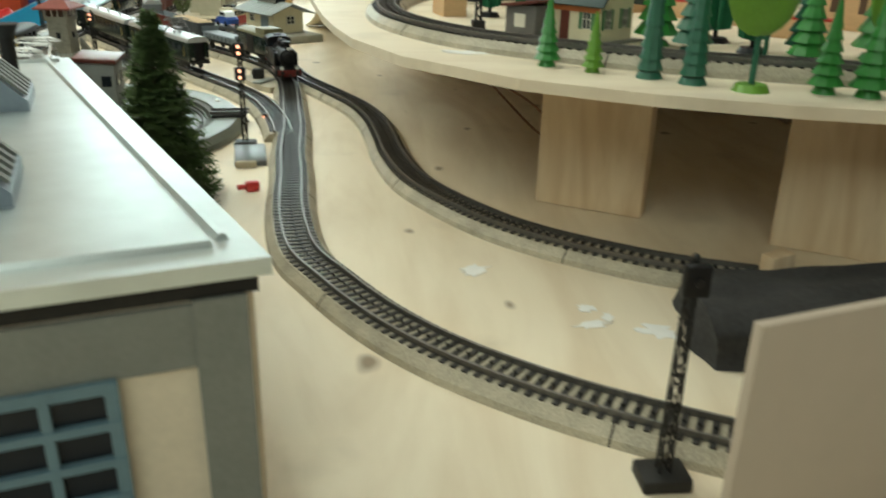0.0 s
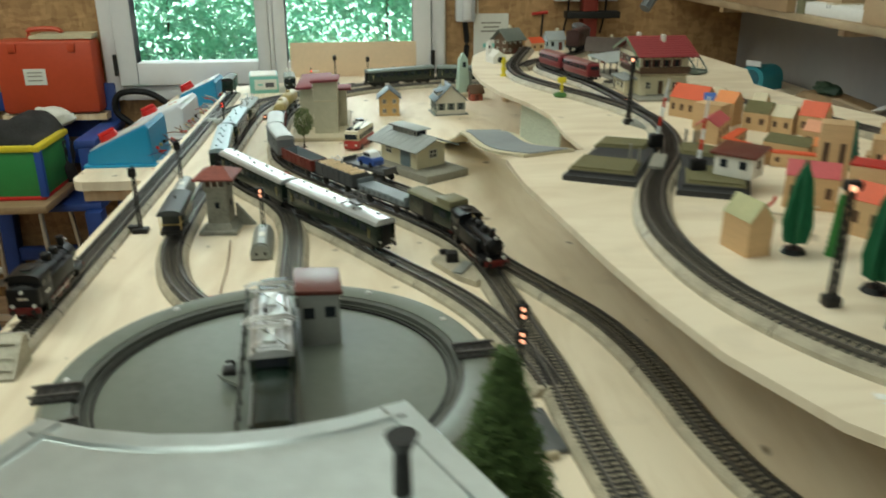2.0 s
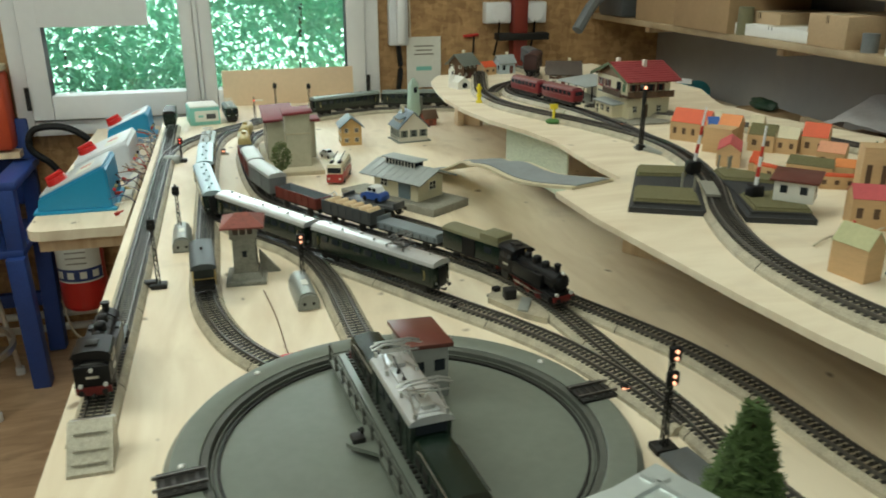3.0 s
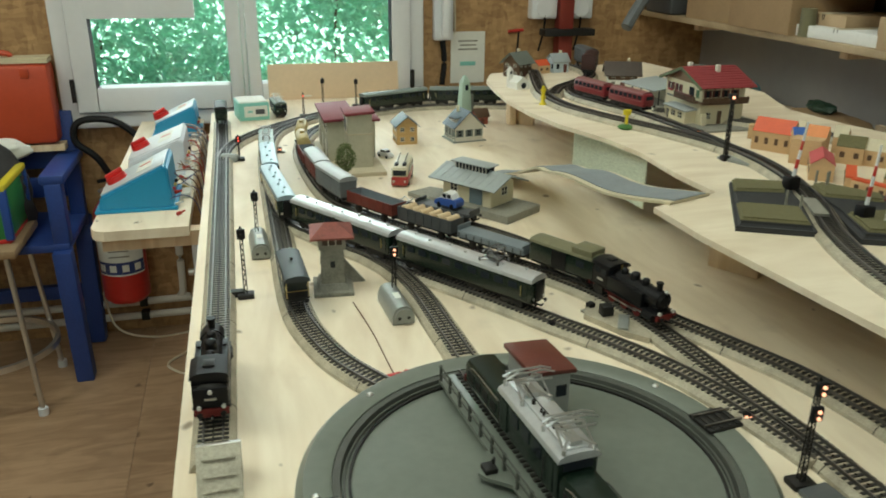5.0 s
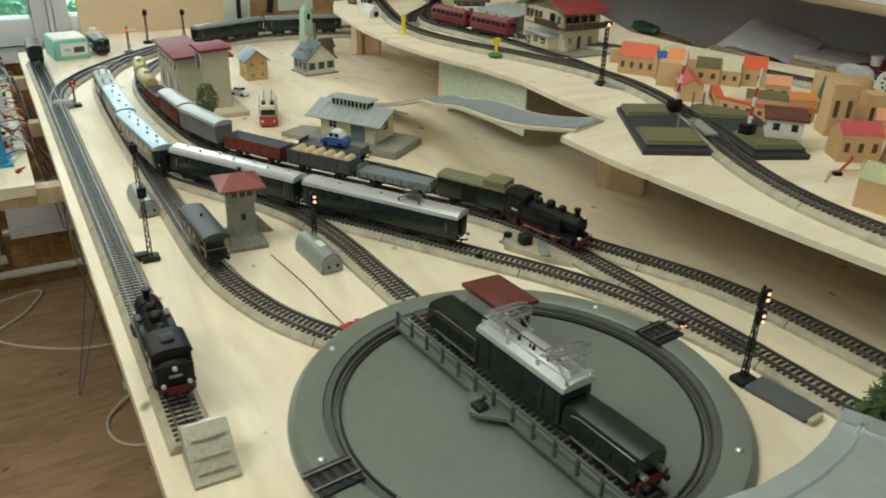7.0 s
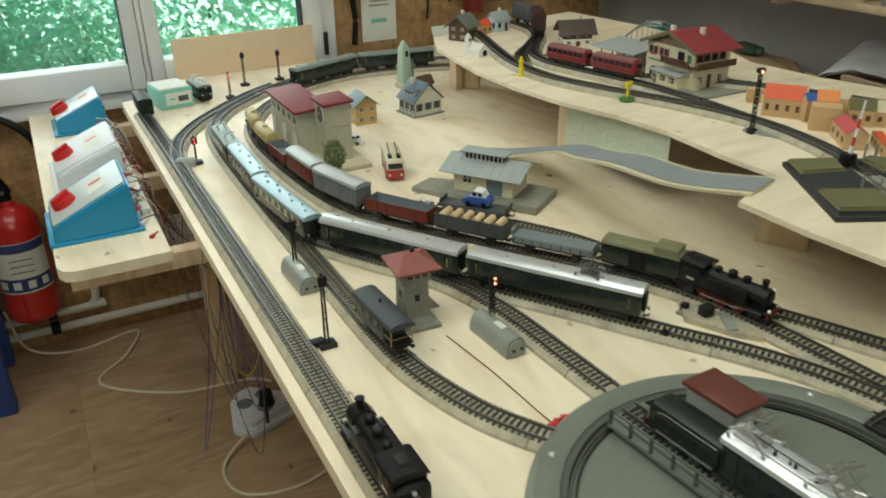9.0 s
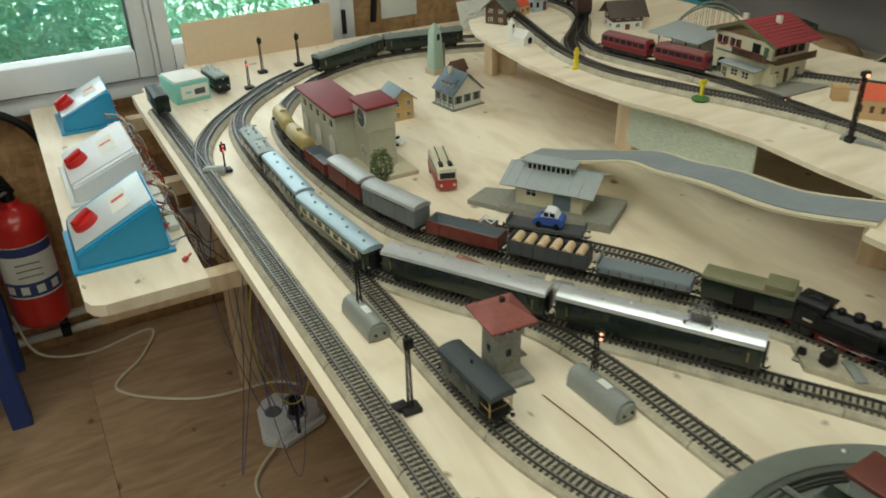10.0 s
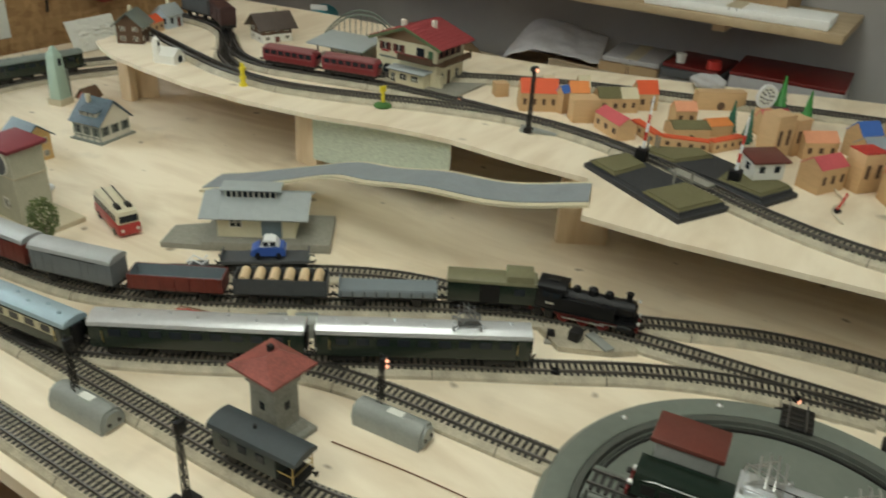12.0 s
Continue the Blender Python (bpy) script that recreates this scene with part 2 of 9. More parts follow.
def tube(bm, pts, r, seg=6):
    """A round cable or pipe through the points."""
    pts = [Vector(p) for p in pts]
    rings = []
    for i, p in enumerate(pts):
        d = (pts[min(i + 1, len(pts) - 1)] - pts[max(i - 1, 0)]).normalized()
        q = d.to_track_quat("Z", "Y")
        rings.append([bm.verts.new(p + q @ Vector((r * math.cos(2 * math.pi * k / seg), r * math.sin(2 * math.pi * k / seg), 0))) for k in range(seg)])
    for a, b in zip(rings, rings[1:]):
        for k in range(seg):
            bm.faces.new((a[k], a[(k + 1) % seg], b[(k + 1) % seg], b[k]))
    bm.faces.new(list(reversed(rings[0]))), bm.faces.new(rings[-1])
    return bm


def smooth(pts, step=0.01):
    """A Catmull-Rom curve through the points, cut into even steps."""
    pts = [Vector(p) for p in pts]
    ext = [2 * pts[0] - pts[1], *pts, 2 * pts[-1] - pts[-2]]
    fine = []
    for i in range(1, len(ext) - 2):
        a, b, c, d = ext[i - 1 : i + 3]
        for k in range(24):
            t = k / 24
            fine.append(0.5 * (2 * b + (c - a) * t + (2 * a - 5 * b + 4 * c - d) * t * t + (3 * b - a - 3 * c + d) * t ** 3))
    fine.append(pts[-1])
    out, left = [fine[0]], step
    for a, b in zip(fine, fine[1:]):
        d = (b - a).length
        while d >= left and d > 0:
            a = a + (b - a) * (left / d)
            out.append(a)
            d, left = (b - a).length, step
        left -= d
    return out


def finish(bm, name, material, soft=0.0):
    bmesh.ops.remove_doubles(bm, verts=bm.verts, dist=1e-6)
    me = bpy.data.meshes.new(name)
    if soft:
        for f in bm.faces:
            f.smooth = True
        for e in bm.edges:
            if len(e.link_faces) == 2 and e.calc_face_angle(0) > soft:
                e.smooth = False
    bm.to_mesh(me)
    bm.free()
    me.materials.append(material)
    return me


def part(name, bm, material, parent, label="", soft=0.6, m=None):
    ob = new(name, finish(bm, name, material, soft))
    ob.parent = parent
    if m is not None:
        ob.matrix_local = m
    return tagged(ob, label)


def thing(name, m, label, category, group="", kind=""):
    ob = new(name)
    ob.empty_display_size = 0.02
    ob.matrix_world = m
    return tagged(ob, label, category, group, kind)


def solid(name, bm, material, label, category, kind="", m=None, soft=0.6, group=""):
    ob = new(name, finish(bm, name, material, soft))
    if m is not None:
        ob.matrix_world = m
    return tagged(ob, label, category, group, kind)


def B():
    return bmesh.new()


# ---- the room ----
FLOOR_Z, WALL_Y, WALL_X, UP = -0.70, 1.85, 1.52, 0.121
solid("floor", box(B(), (-0.515, -0.54, FLOOR_Z - 0.055), (4.27, 5.02, 0.1)), TIMBERDARK, "worn brown wooden board floor with dark knots", "floor", "structure")
# Ceiling is unseen, like the west and south walls; it tempers the fill.
solid("ceiling", box(B(), (-0.515, -0.54, 1.75), (4.27, 5.02, 0.1)), CEIL, "plain unseen ceiling, dull beige to cut bounced light", "ceiling", "structure")
# window wall with one wide opening
WX0, WX1, WZ0, WZ1 = -0.392, 0.600, -0.072, 0.98
bm = B()
box(bm, ((-2.55 + WX0) / 2, WALL_Y + 0.06, 0.46), (WX0 + 2.55, 0.12, 2.48))
box(bm, ((WX1 + WALL_X) / 2, WALL_Y + 0.06, 0.46), (WALL_X - WX1, 0.12, 2.48))
box(bm, ((WX0 + WX1) / 2, WALL_Y + 0.06, (FLOOR_Z + WZ0) / 2), (WX1 - WX0, 0.12, WZ0 - FLOOR_Z))
box(bm, ((WX0 + WX1) / 2, WALL_Y + 0.06, (1.7 + WZ1) / 2), (WX1 - WX0, 0.12, 1.7 - WZ1))
solid("wall_north", bm, OSB, "bare strand board wall behind the layout", "wall", "structure", soft=0)
solid("wall_east", box(B(), (WALL_X + 0.05, -0.54, 0.46), (0.1, 5.02, 2.48)), GREYWALL, "matt grey painted wall above the upper level", "wall", "structure")
solid("wall_west", box(B(), (-2.6, -0.54, 0.46), (0.1, 5.02, 2.48)), PLAINWALL, "plain unseen wall, grey-brown to cut bounced light", "wall", "structure")
solid("wall_south", box(B(), (-0.515, -3.0, 0.46), (4.07, 0.1, 2.48)), PLAINWALL, "plain unseen wall, grey-brown to cut bounced light", "wall", "structure")


def window():
    w = thing("window_1", pose(0, 0, 0), "white plastic double casement window looking out on green bushes", "window", kind="structure")
    y = WALL_Y + 0.0
    zb, zt = WZ0, WZ1
    fr = B()
    for x in (WX0 + 0.02, WX1 - 0.02):
        box(fr, (x, y, (zb + zt) / 2), (0.04, 0.07, zt - zb), 0.004)
    for z in (zb + 0.02, zt - 0.02):
        box(fr, ((WX0 + WX1) / 2, y, z), (WX1 - WX0 - 0.08, 0.07, 0.04), 0.004)
    box(fr, (0.094, y - 0.006, (zb + zt) / 2), (0.012, 0.085, zt - zb - 0.08), 0.004)
    part("window_frame", fr, WHITE, w)
    for x0, x1, bl, br in ((WX0 + 0.042, 0.087, 0.054, 0.036), (0.101, WX1 - 0.042, 0.034, 0.054)):
        s = B()
        b = 0.055
        z0, z1 = zb + 0.045, zt - 0.045
        for x, bw in ((x0 + bl / 2, bl), (x1 - br / 2, br)):
            box(s, (x, y - 0.022, (z0 + z1) / 2), (bw, 0.06, z1 - z0), 0.005)
        for z in (z0 + 0.0325, z1 - 0.0325):
            box(s, ((x0 + bl + x1 - br) / 2, y - 0.022, z), (x1 - x0 - bl - br, 0.06, 0.065), 0.005)
        sash = part("casement", s, WHITE, w)
        p = part("pane", box(B(), ((x0 + bl + x1 - br) / 2, y - 0.01, (z0 + z1) / 2), (x1 - x0 - bl - br + 0.01, 0.006, z1 - z0 - 2 * b + 0.01)), GLASS, sash)
        p.visible_shadow = False
        for z in (z0 + 0.06, z1 - 0.06):
            part("hinge", cyl(B(), (x0 - 0.004 if x0 < 0 else x1 + 0.004, y - 0.055, z - 0.03), (x0 - 0.004 if x0 < 0 else x1 + 0.004, y - 0.055, z + 0.03), 0.006), DARK, sash, "dark metal hinge")


window()


# ---- the tables ----
TABLE = [(0, -1.25), (1.515, -1.25), (1.515, 1.76), (0.142, 1.76), (0.134, 1.640), (0.0, 1.592)]
bm = prism(B(), TABLE, -0.018, 0)
table = thing("layout_table", pose(0, 0, 0), "large pale plywood table top with knots carrying the railway", "table")
part("table_top", bm, PLY, table, soft=0)
for y in (-1.0, 0.05, 1.45):
    for x in (0.11, 1.40):
        part("leg", box(B(), (x, y, (FLOOR_Z - 0.018) / 2 - 0.0005), (0.045, 0.045, -FLOOR_Z - 0.019), 0.002), PINE, table)
for x in (0.11, 1.40):
    part("frame_rail", box(B(), (x + 0.035, 0.23, -0.0485), (0.022, 2.6, 0.060), 0.001), PINE, table)
UPPER = [(1.40, -0.475), (1.34, -0.10), (1.26, 0.15), (1.18, 0.36), (1.13, 0.52), (1.09, 0.66), (1.075, 0.80), (1.14, 0.97), (1.13, 1.20), (1.10, 1.43), (0.96, 1.405), (0.828, 1.352), (0.765, 1.342), (0.706, 1.336), (0.652, 1.322), (0.634, 1.285), (0.611, 1.226), (0.595, 1.12), (0.583, 1.0), (0.585, 0.88), (0.602, 0.76), (0.632, 0.66), (0.647, 0.56),
         (0.641, 0.44), (0.645, 0.350), (0.540, 0.312), (0.543, 0.21), (0.556, 0.10), (0.570, -0.02), (0.583, -0.10), (0.600, -0.18), (0.634, -0.262), (0.70, -0.343), (0.767, -0.385), (0.83, -0.412), (0.905, -0.432), (1.05, -0.455)]
solid("upper_shelf_board", prism(B(), UPPER, UP - 0.007, UP), PLY2, "curved plywood upper level with a sawn wavy edge", "board", soft=0)


# ---- railway track ----
T = {
    "edge": [(0.031, 0.085), (0.032, 0.4), (0.031, 0.8), (0.030, 1.2), (0.027, 1.47)],
    "edge_branch": [(0.031, 1.09), (0.040, 1.17), (0.064, 1.245), (0.112, 1.328), (0.180, 1.408), (0.262, 1.490), (0.34, 1.545)],
    "van": [(0.28, 1.478), (0.200, 1.400), (0.148, 1.315), (0.125, 1.21), (0.117, 1.05), (0.116, 0.85), (0.117, 0.69), (0.118, 0.55), (0.119, 0.44), (0.123, 0.365), (0.132, 0.310), (0.152, 0.245), (0.178, 0.195), (0.206, 0.155)],
    "main": [(0.116, 0.76), (0.123, 0.71), (0.147, 0.662), (0.194, 0.580), (0.250, 0.497), (0.300, 0.428), (0.352, 0.352), (0.408, 0.265), (0.450, 0.202), (0.484, 0.139), (0.506, 0.078), (0.522, 0.015), (0.530, -0.03)],
    "spur": [(0.233, 0.520), (0.255, 0.468), (0.267, 0.415), (0.274, 0.36), (0.278, 0.29), (0.283, 0.206)],
    "loop": [(1.10, 1.33), (0.99, 1.455), (0.88, 1.537), (0.775, 1.583), (0.66, 1.604), (0.55, 1.604), (0.45, 1.584), (0.36, 1.540), (0.28, 1.478)],
    "freight": [(1.05, 1.28), (0.96, 1.375), (0.86, 1.452), (0.76, 1.502), (0.68, 1.525), (0.60, 1.537), (0.52, 1.534), (0.44, 1.510), (0.36, 1.465), (0.295, 1.405), (0.240, 1.33), (0.204, 1.24), (0.189, 1.12), (0.193, 0.96), (0.208, 0.815), (0.232, 0.735), (0.276, 0.655), (0.350, 0.545), (0.425, 0.438), (0.480, 0.345), (0.506, 0.26), (0.518, 0.18), (0.527, 0.09), (0.536, 0.0), (0.541, -0.09), (0.548, -0.16), (0.555, -0.25), (0.568, -0.325), (0.589, -0.370), (0.614, -0.414), (0.641, -0.450), (0.672, -0.480), (0.712, -0.510), (0.77, -0.543), (0.85, -0.580), (0.95, -0.605), (1.10, -0.61)],
    "outer": [(0.302, 0.735), (0.350, 0.668), (0.410, 0.592), (0.458, 0.510), (0.486, 0.415), (0.508, 0.335), (0.533, 0.258), (0.569, 0.180), (0.602, 0.105), (0.620, 0.035), (0.629, -0.035), (0.636, -0.108), (0.653, -0.185), (0.690, -0.258), (0.725, -0.302), (0.770, -0.338), (0.815, -0.364), (0.90, -0.395), (1.0, -0.415), (1.15, -0.42)],
}
TU = {
    "upper": [(0.752, 1.315), (0.728, 1.235), (0.692, 1.115), (0.664, 1.0), (0.661, 0.88), (0.695, 0.765), (0.742, 0.645), (0.775, 0.52), (0.768, 0.40), (0.730, 0.28), (0.672, 0.165), (0.638, 0.06), (0.631, -0.03), (0.644, -0.120), (0.684, -0.205), (0.740, -0.262), (0.805, -0.306), (0.90, -0.345), (1.02, -0.375), (1.2, -0.385)],
    "upper_branch": [(0.872, 1.362), (0.876, 1.315), (0.868, 1.25), (0.838, 1.185), (0.792, 1.128), (0.745, 1.06), (0.722, 0.98), (0.737, 0.89), (0.762, 0.79), (0.772, 0.70), (0.777, 0.61), (0.775, 0.52)],
    "upper_link": [(0.838, 1.185), (0.775, 1.118), (0.718, 1.062), (0.675, 0.99)],
    "upper_rear": [(0.80, 0.80), (0.90, 0.69), (0.99, 0.53), (1.05, 0.36), (1.12, 0.15), (1.18, -0.1)],
}


def rail_path(pts, z, step):
    return smooth([(x, y, z) for x, y in pts], step)


def sweep(path, prof):
    """A closed cross profile (across, up) drawn along a level path."""
    bm = B()
    rows = []
    for i, p in enumerate(path):
        d = path[min(i + 1, len(path) - 1)] - path[max(i - 1, 0)]
        s = Vector((d.y, -d.x, 0)).normalized()
        rows.append([bm.verts.new(p + s * a + Vector((0, 0, h))) for a, h in prof])
    k = len(prof)
    for a, b in zip(rows, rows[1:]):
        for j in range(k):
            bm.faces.new((a[j], a[(j + 1) % k], b[(j + 1) % k], b[j]))
    bm.faces.new(rows[0]), bm.faces.new(list(reversed(rows[-1])))
    bmesh.ops.recalc_face_normals(bm, faces=bm.faces)
    return bm


BED = [(-0.0195, 0), (-0.0185, 0.0035), (-0.0140, 0.0082), (0.0140, 0.0082), (0.0185, 0.0035), (0.0195, 0)]
SL = bpy.data.meshes.new("sleeper")
sb = box(B(), (0, 0, 0.0002), (0.0262, 0.0030, 0.0016), 0.0)
sb.to_mesh(SL)
sb.free()
SL.materials.append(SLEEPER)
PIECES = []


def lay_track(name, pts, z, label, single=None, lift=0.0):
    """Bed, two rails, studs down the middle and sleepers; single: the stretch in y whose sleepers are pieces of their own."""
    z += lift
    t = thing(name, Matrix.Identity(4), label, "railway track", "tracks of the layout")
    path = rail_path(pts, z, 0.010)
    part("ballast_bed", sweep(path, BED), BALLAST, t, "grey-brown printed metal ballast bed", soft=0.3)
    for side in (-1, 1):
        o = side * 0.0083
        prof = [(o - 0.0008, 0.0086), (o - 0.0008, 0.0118), (o + 0.0008, 0.0118), (o + 0.0008, 0.0086)]
        part("rail", sweep(path, prof), RAIL, t, "dull steel rail", soft=0.3)
    for i in range(9, len(path) - 4, 18):
        d = path[i + 1] - path[i - 1]
        jm = Matrix.Translation(path[i]) @ Matrix.Rotation(math.atan2(d.y, d.x) - math.pi / 2, 4, "Z")
        part("bed_joint", extrude(B(), [(x * 1.012, zz + 0.0002) for x, zz in BED], -0.0004, 0.0004, jm), DARK, t)
    even = rail_path(pts, z + 0.0082, 0.0066)
    joined, studs = B(), B()
    for i in range(1, len(even) - 1):
        d = even[i + 1] - even[i - 1]
        m = Matrix.Translation(even[i]) @ Matrix.Rotation(math.atan2(d.y, d.x) - math.pi / 2, 4, "Z")
        p = even[i]
        box(studs, p + Vector((0, 0, 0.0022)), (0.0012, 0.0014, 0.0012))
        if single and single[0] < p.y < single[1] and len(PIECES) < 1500:
            PIECES.append((t, m))
            continue
        vs = bmesh.ops.create_cube(joined, size=1)["verts"]
        for v in vs:
            v.co = m @ Vector((v.co.x * 0.0262, v.co.y * 0.0030, v.co.z * 0.0016 + 0.0002))
    tagged(part("contact_studs", studs, DARK, t), kind="stuff")
    if joined.verts:
        tagged(part("sleeper_run", joined, SLEEPER, t), kind="stuff")
    else:
        joined.free()
    return t


for key, pts in T.items():
    lay_track("railway_track", pts, 0.0, "metal-bed model railway track with dark sleepers on the table", {"freight": (-0.6, 0.30), "outer": (-0.42, 0.3), "van": (0.16, 0.7), "main": (-0.05, 0.6), "edge": (0.1, 0.9), "spur": (0.2, 0.53)}.get(key), {"spur": 0.0004, "main": 0.0002, "edge_branch": 0.0003, "loop": 0.0002, "van": 0.0001}.get(key, 0))
for key, pts in TU.items():
    lay_track("railway_track", pts, UP, "metal-bed model railway track on the upper board", {"upper": (-0.37, 0.15)}.get(key), {"upper_branch": 0.0002, "upper_link": 0.0004, "upper_rear": 0.0003}.get(key, 0))


# ---- turntable ----
TC = (0.289, 0.015)


def ring(bm, prof, seg=72, c=(0, 0)):
    """A profile (radius, height) turned about the z axis, closed in itself."""
    rows = [[bm.verts.new((c[0] + r * math.cos(2 * math.pi * k / seg), c[1] + r * math.sin(2 * math.pi * k / seg), z)) for r, z in prof] for k in range(seg)]
    n = len(prof)
    for k in range(seg):
        a, b = rows[k], rows[(k + 1) % seg]
        for j in range(n):
            bm.faces.new((a[j], b[j], b[(j + 1) % n], a[(j + 1) % n]))
    bmesh.ops.recalc_face_normals(bm, faces=bm.faces)
    return bm


def cabin(parent, m, wall, roof):
    """The small drive cabin with its flat sloping roof."""
    c = part("cabin", box(B(), (0, 0, 0.024), (0.034, 0.046, 0.048), 0.001), wall, parent, "grey cabin with small windows", m=m)
    part("cabin_roof", box(B(), (0, 0, 0.0505), (0.040, 0.054, 0.004), 0.0008, ry=4), roof, c, "dull red-brown flat roof")
    for y in (-0.010, 0.010):
        part("cabin_window", box(B(), (0.0172, y, 0.031), (0.0012, 0.009, 0.010)), WINDARK, c)
    for x in (-0.009, 0.009):
        part("cabin_window", box(B(), (x, -0.0232, 0.031), (0.009, 0.0012, 0.010)), WINDARK, c)
        part("cabin_window", box(B(), (x, 0.0232, 0.031), (0.009, 0.0012, 0.010)), WINDARK, c)
    return c


REDBROWN = mat("red_brown_roof", (0.13, 0.035, 0.025), 0.34, var=0.15, scale=40)
CABIN = mat("cabin_grey", (0.30, 0.31, 0.29), 0.5, var=0.08, scale=40)
STEEL = mat("bright_steel", (0.62, 0.62, 0.60), 0.3, 0.9, var=0.1, scale=60)


def turntable():
    t = thing("turntable", pose(*TC, 0.0), "grey-green plastic locomotive turntable set on the plywood", "turntable")
    part("rim", ring(B(), [(0.1665, 0.001), (0.1665, 0.0115), (0.1685, 0.0125), (0.189, 0.0125), (0.195, 0.006), (0.196, 0.001)]), TTGREY, t, soft=0.5)
    part("pit_floor", cyl(B(), (0, 0, 0.0008), (0, 0, 0.0035), 0.1665, seg=72), TTGREY, t, soft=0.5)
    part("pit_wall", ring(B(), [(0.1590, 0.003), (0.1600, 0.010), (0.1660, 0.0105), (0.1668, 0.003)]), TTDARK, t, "dark stepped pit wall", soft=0.5)
    part("pit_rail", ring(B(), [(0.1515, 0.003), (0.1515, 0.0058), (0.1535, 0.0058), (0.1535, 0.003)]), DARK, t, "dark ring rail", soft=0.5)
    part("pit_curb", ring(B(), [(0.1560, 0.003), (0.1560, 0.0068), (0.1578, 0.0068), (0.1578, 0.003)]), TTDARK, t, soft=0.5)
    for a in (187, 207, 7):
        s = part("track_stub", box(B(), (0.180, 0, 0.0135), (0.036, 0.030, 0.003), 0.0005), DARK, t, "short black stub track", m=pose(0, 0, 0, 0, 0, a))
        for y in (-0.0083, 0.0083):
            part("rail", box(B(), (0.181, y, 0.0162), (0.040, 0.0016, 0.0028)), RAIL, s)
        for i in range(4):
            part("sleeper", box(B(), (0.168 + i * 0.0085, 0, 0.0152), (0.0034, 0.027, 0.0012)), SLEEPER, s)
    for a in (180, 63, 30, -50, 130, 215):
        part("screw", ball(B(), (0.1795 * math.cos(radians(a)), 0.1795 * math.sin(radians(a)), 0.0125), (0.0035, 0.0035, 0.0022), 8), STEEL, t, "bright screw head")
    m = pose(0, 0, 0, 0, 0, 6)
    d = part("bridge", box(B(), (0, 0, 0.0105), (0.040, 0.312, 0.009), 0.0015), TTGREY, t, "swing bridge with track and handrail", m=m)
    for x in (-0.0083, 0.0083):
        part("rail", box(B(), (x, 0, 0.0185), (0.0016, 0.310, 0.0026)), RAIL, d)
    for i in range(46):
        part("sleeper", box(B(), (0, -0.1505 + i * 0.00669, 0.0158), (0.026, 0.003, 0.0018)), SLEEPER, d)
    wk = B()
    prism(wk, [(-0.0205, -0.153), (-0.0205, 0.153), (-0.030, 0.153), (-0.030, 0.030), (-0.046, 0.012), (-0.050, 0.004), (-0.046, -0.004), (-0.030, -0.020), (-0.030, -0.153)], 0.010, 0.0135)
    part("walkway", wk, TTGREY, d, "side walkway with a widened middle")
    prism_r = B()
    for z in (0.0215, 0.0285):
        tube(prism_r, [(-0.0288, -0.151, z), (-0.0288, -0.05, z), (-0.0288, 0.05, z), (-0.0288, 0.151, z)], 0.0008, 5)
    part("handrail", prism_r, TTDARK, d)
    for i in range(13):
        part("rail_post", box(B(), (-0.0288, -0.150 + i * 0.025, 0.0210), (0.0022, 0.0028, 0.017)), TTDARK, d)
    part("lever", tube(B(), smooth([(-0.036, 0.006, 0.0135), (-0.036, 0.004, 0.024), (-0.042, -0.006, 0.029)], 0.003), 0.0013, 6), DARK, d, "dark control lever")
    part("lock_box", box(B(), (-0.040, 0.004, 0.0155), (0.011, 0.012, 0.005), 0.001), DARK, d, "dark locking box")
    cabin(d, pose(0.0425, 0.085, 0.003) @ Matrix.Scale(1.12, 4), CABIN, REDBROWN)


turntable()


# ---- rolling stock ----
def wheels(parent, xs, z=0.006, r=0.0055, gauge=0.0083, mat_=None):
    for x in xs:
        for s in (-1, 1):
            part("wheel", cyl(B(), (x, s * gauge - s * 0.0012, z), (x, s * gauge + s * 0.0010, z), r, seg=14), mat_ or DARK, parent)


def buffers(parent, half, z=0.0125, w=0.0095):
    for e in (-1, 1):
        for s in (-1, 1):
            bm = cyl(B(), (e * half, s * w, z), (e * (half + 0.004), s * w, z), 0.0009, seg=8)
            cyl(bm, (e * (half + 0.004), s * w, z), (e * (half + 0.0048), s * w, z), 0.0026, seg=10)
            part("buffer", bm, DARK, parent)
        part("coupling", tube(B(), [(e * half, 0, z - 0.004), (e * (half + 0.006), 0, z - 0.004), (e * (half + 0.0075), 0, z - 0.001)], 0.0011, 5), DARK, parent)


def roof_prof(w, z0, rise, n=9, lip=0.0007):
    """A low arched roof in section: across and up."""
    top = [(w / 2 * math.cos(math.pi * k / (n - 1)), z0 + rise * math.sin(math.pi * k / (n - 1)) ** 0.75) for k in range(n)]
    return top + [(-w / 2, z0 - lip), (w / 2, z0 - lip)]


def along(bm, prof, half):
    """A section drawn along x from -half to half."""
    return extrude(bm, [(-a, h) for a, h in prof], -half, half, Matrix.Rotation(math.pi / 2, 4, "Z") @ Matrix.Rotation(math.pi, 4, "Z"))


def bogie(parent, x):
    b = B()
    for s in (-1, 1):
        box(b, (x, s * 0.0098, 0.0068), (0.032, 0.0022, 0.0055), 0.0006)
    box(b, (x, 0, 0.008), (0.012, 0.020, 0.003))
    part("bogie", b, DARK, parent)
    wheels(parent, (x - 0.011, x + 0.011))


DARKSTEEL = mat("dull_dark_steel", (0.20, 0.20, 0.20), 0.4, 0.7, var=0.2, scale=90)


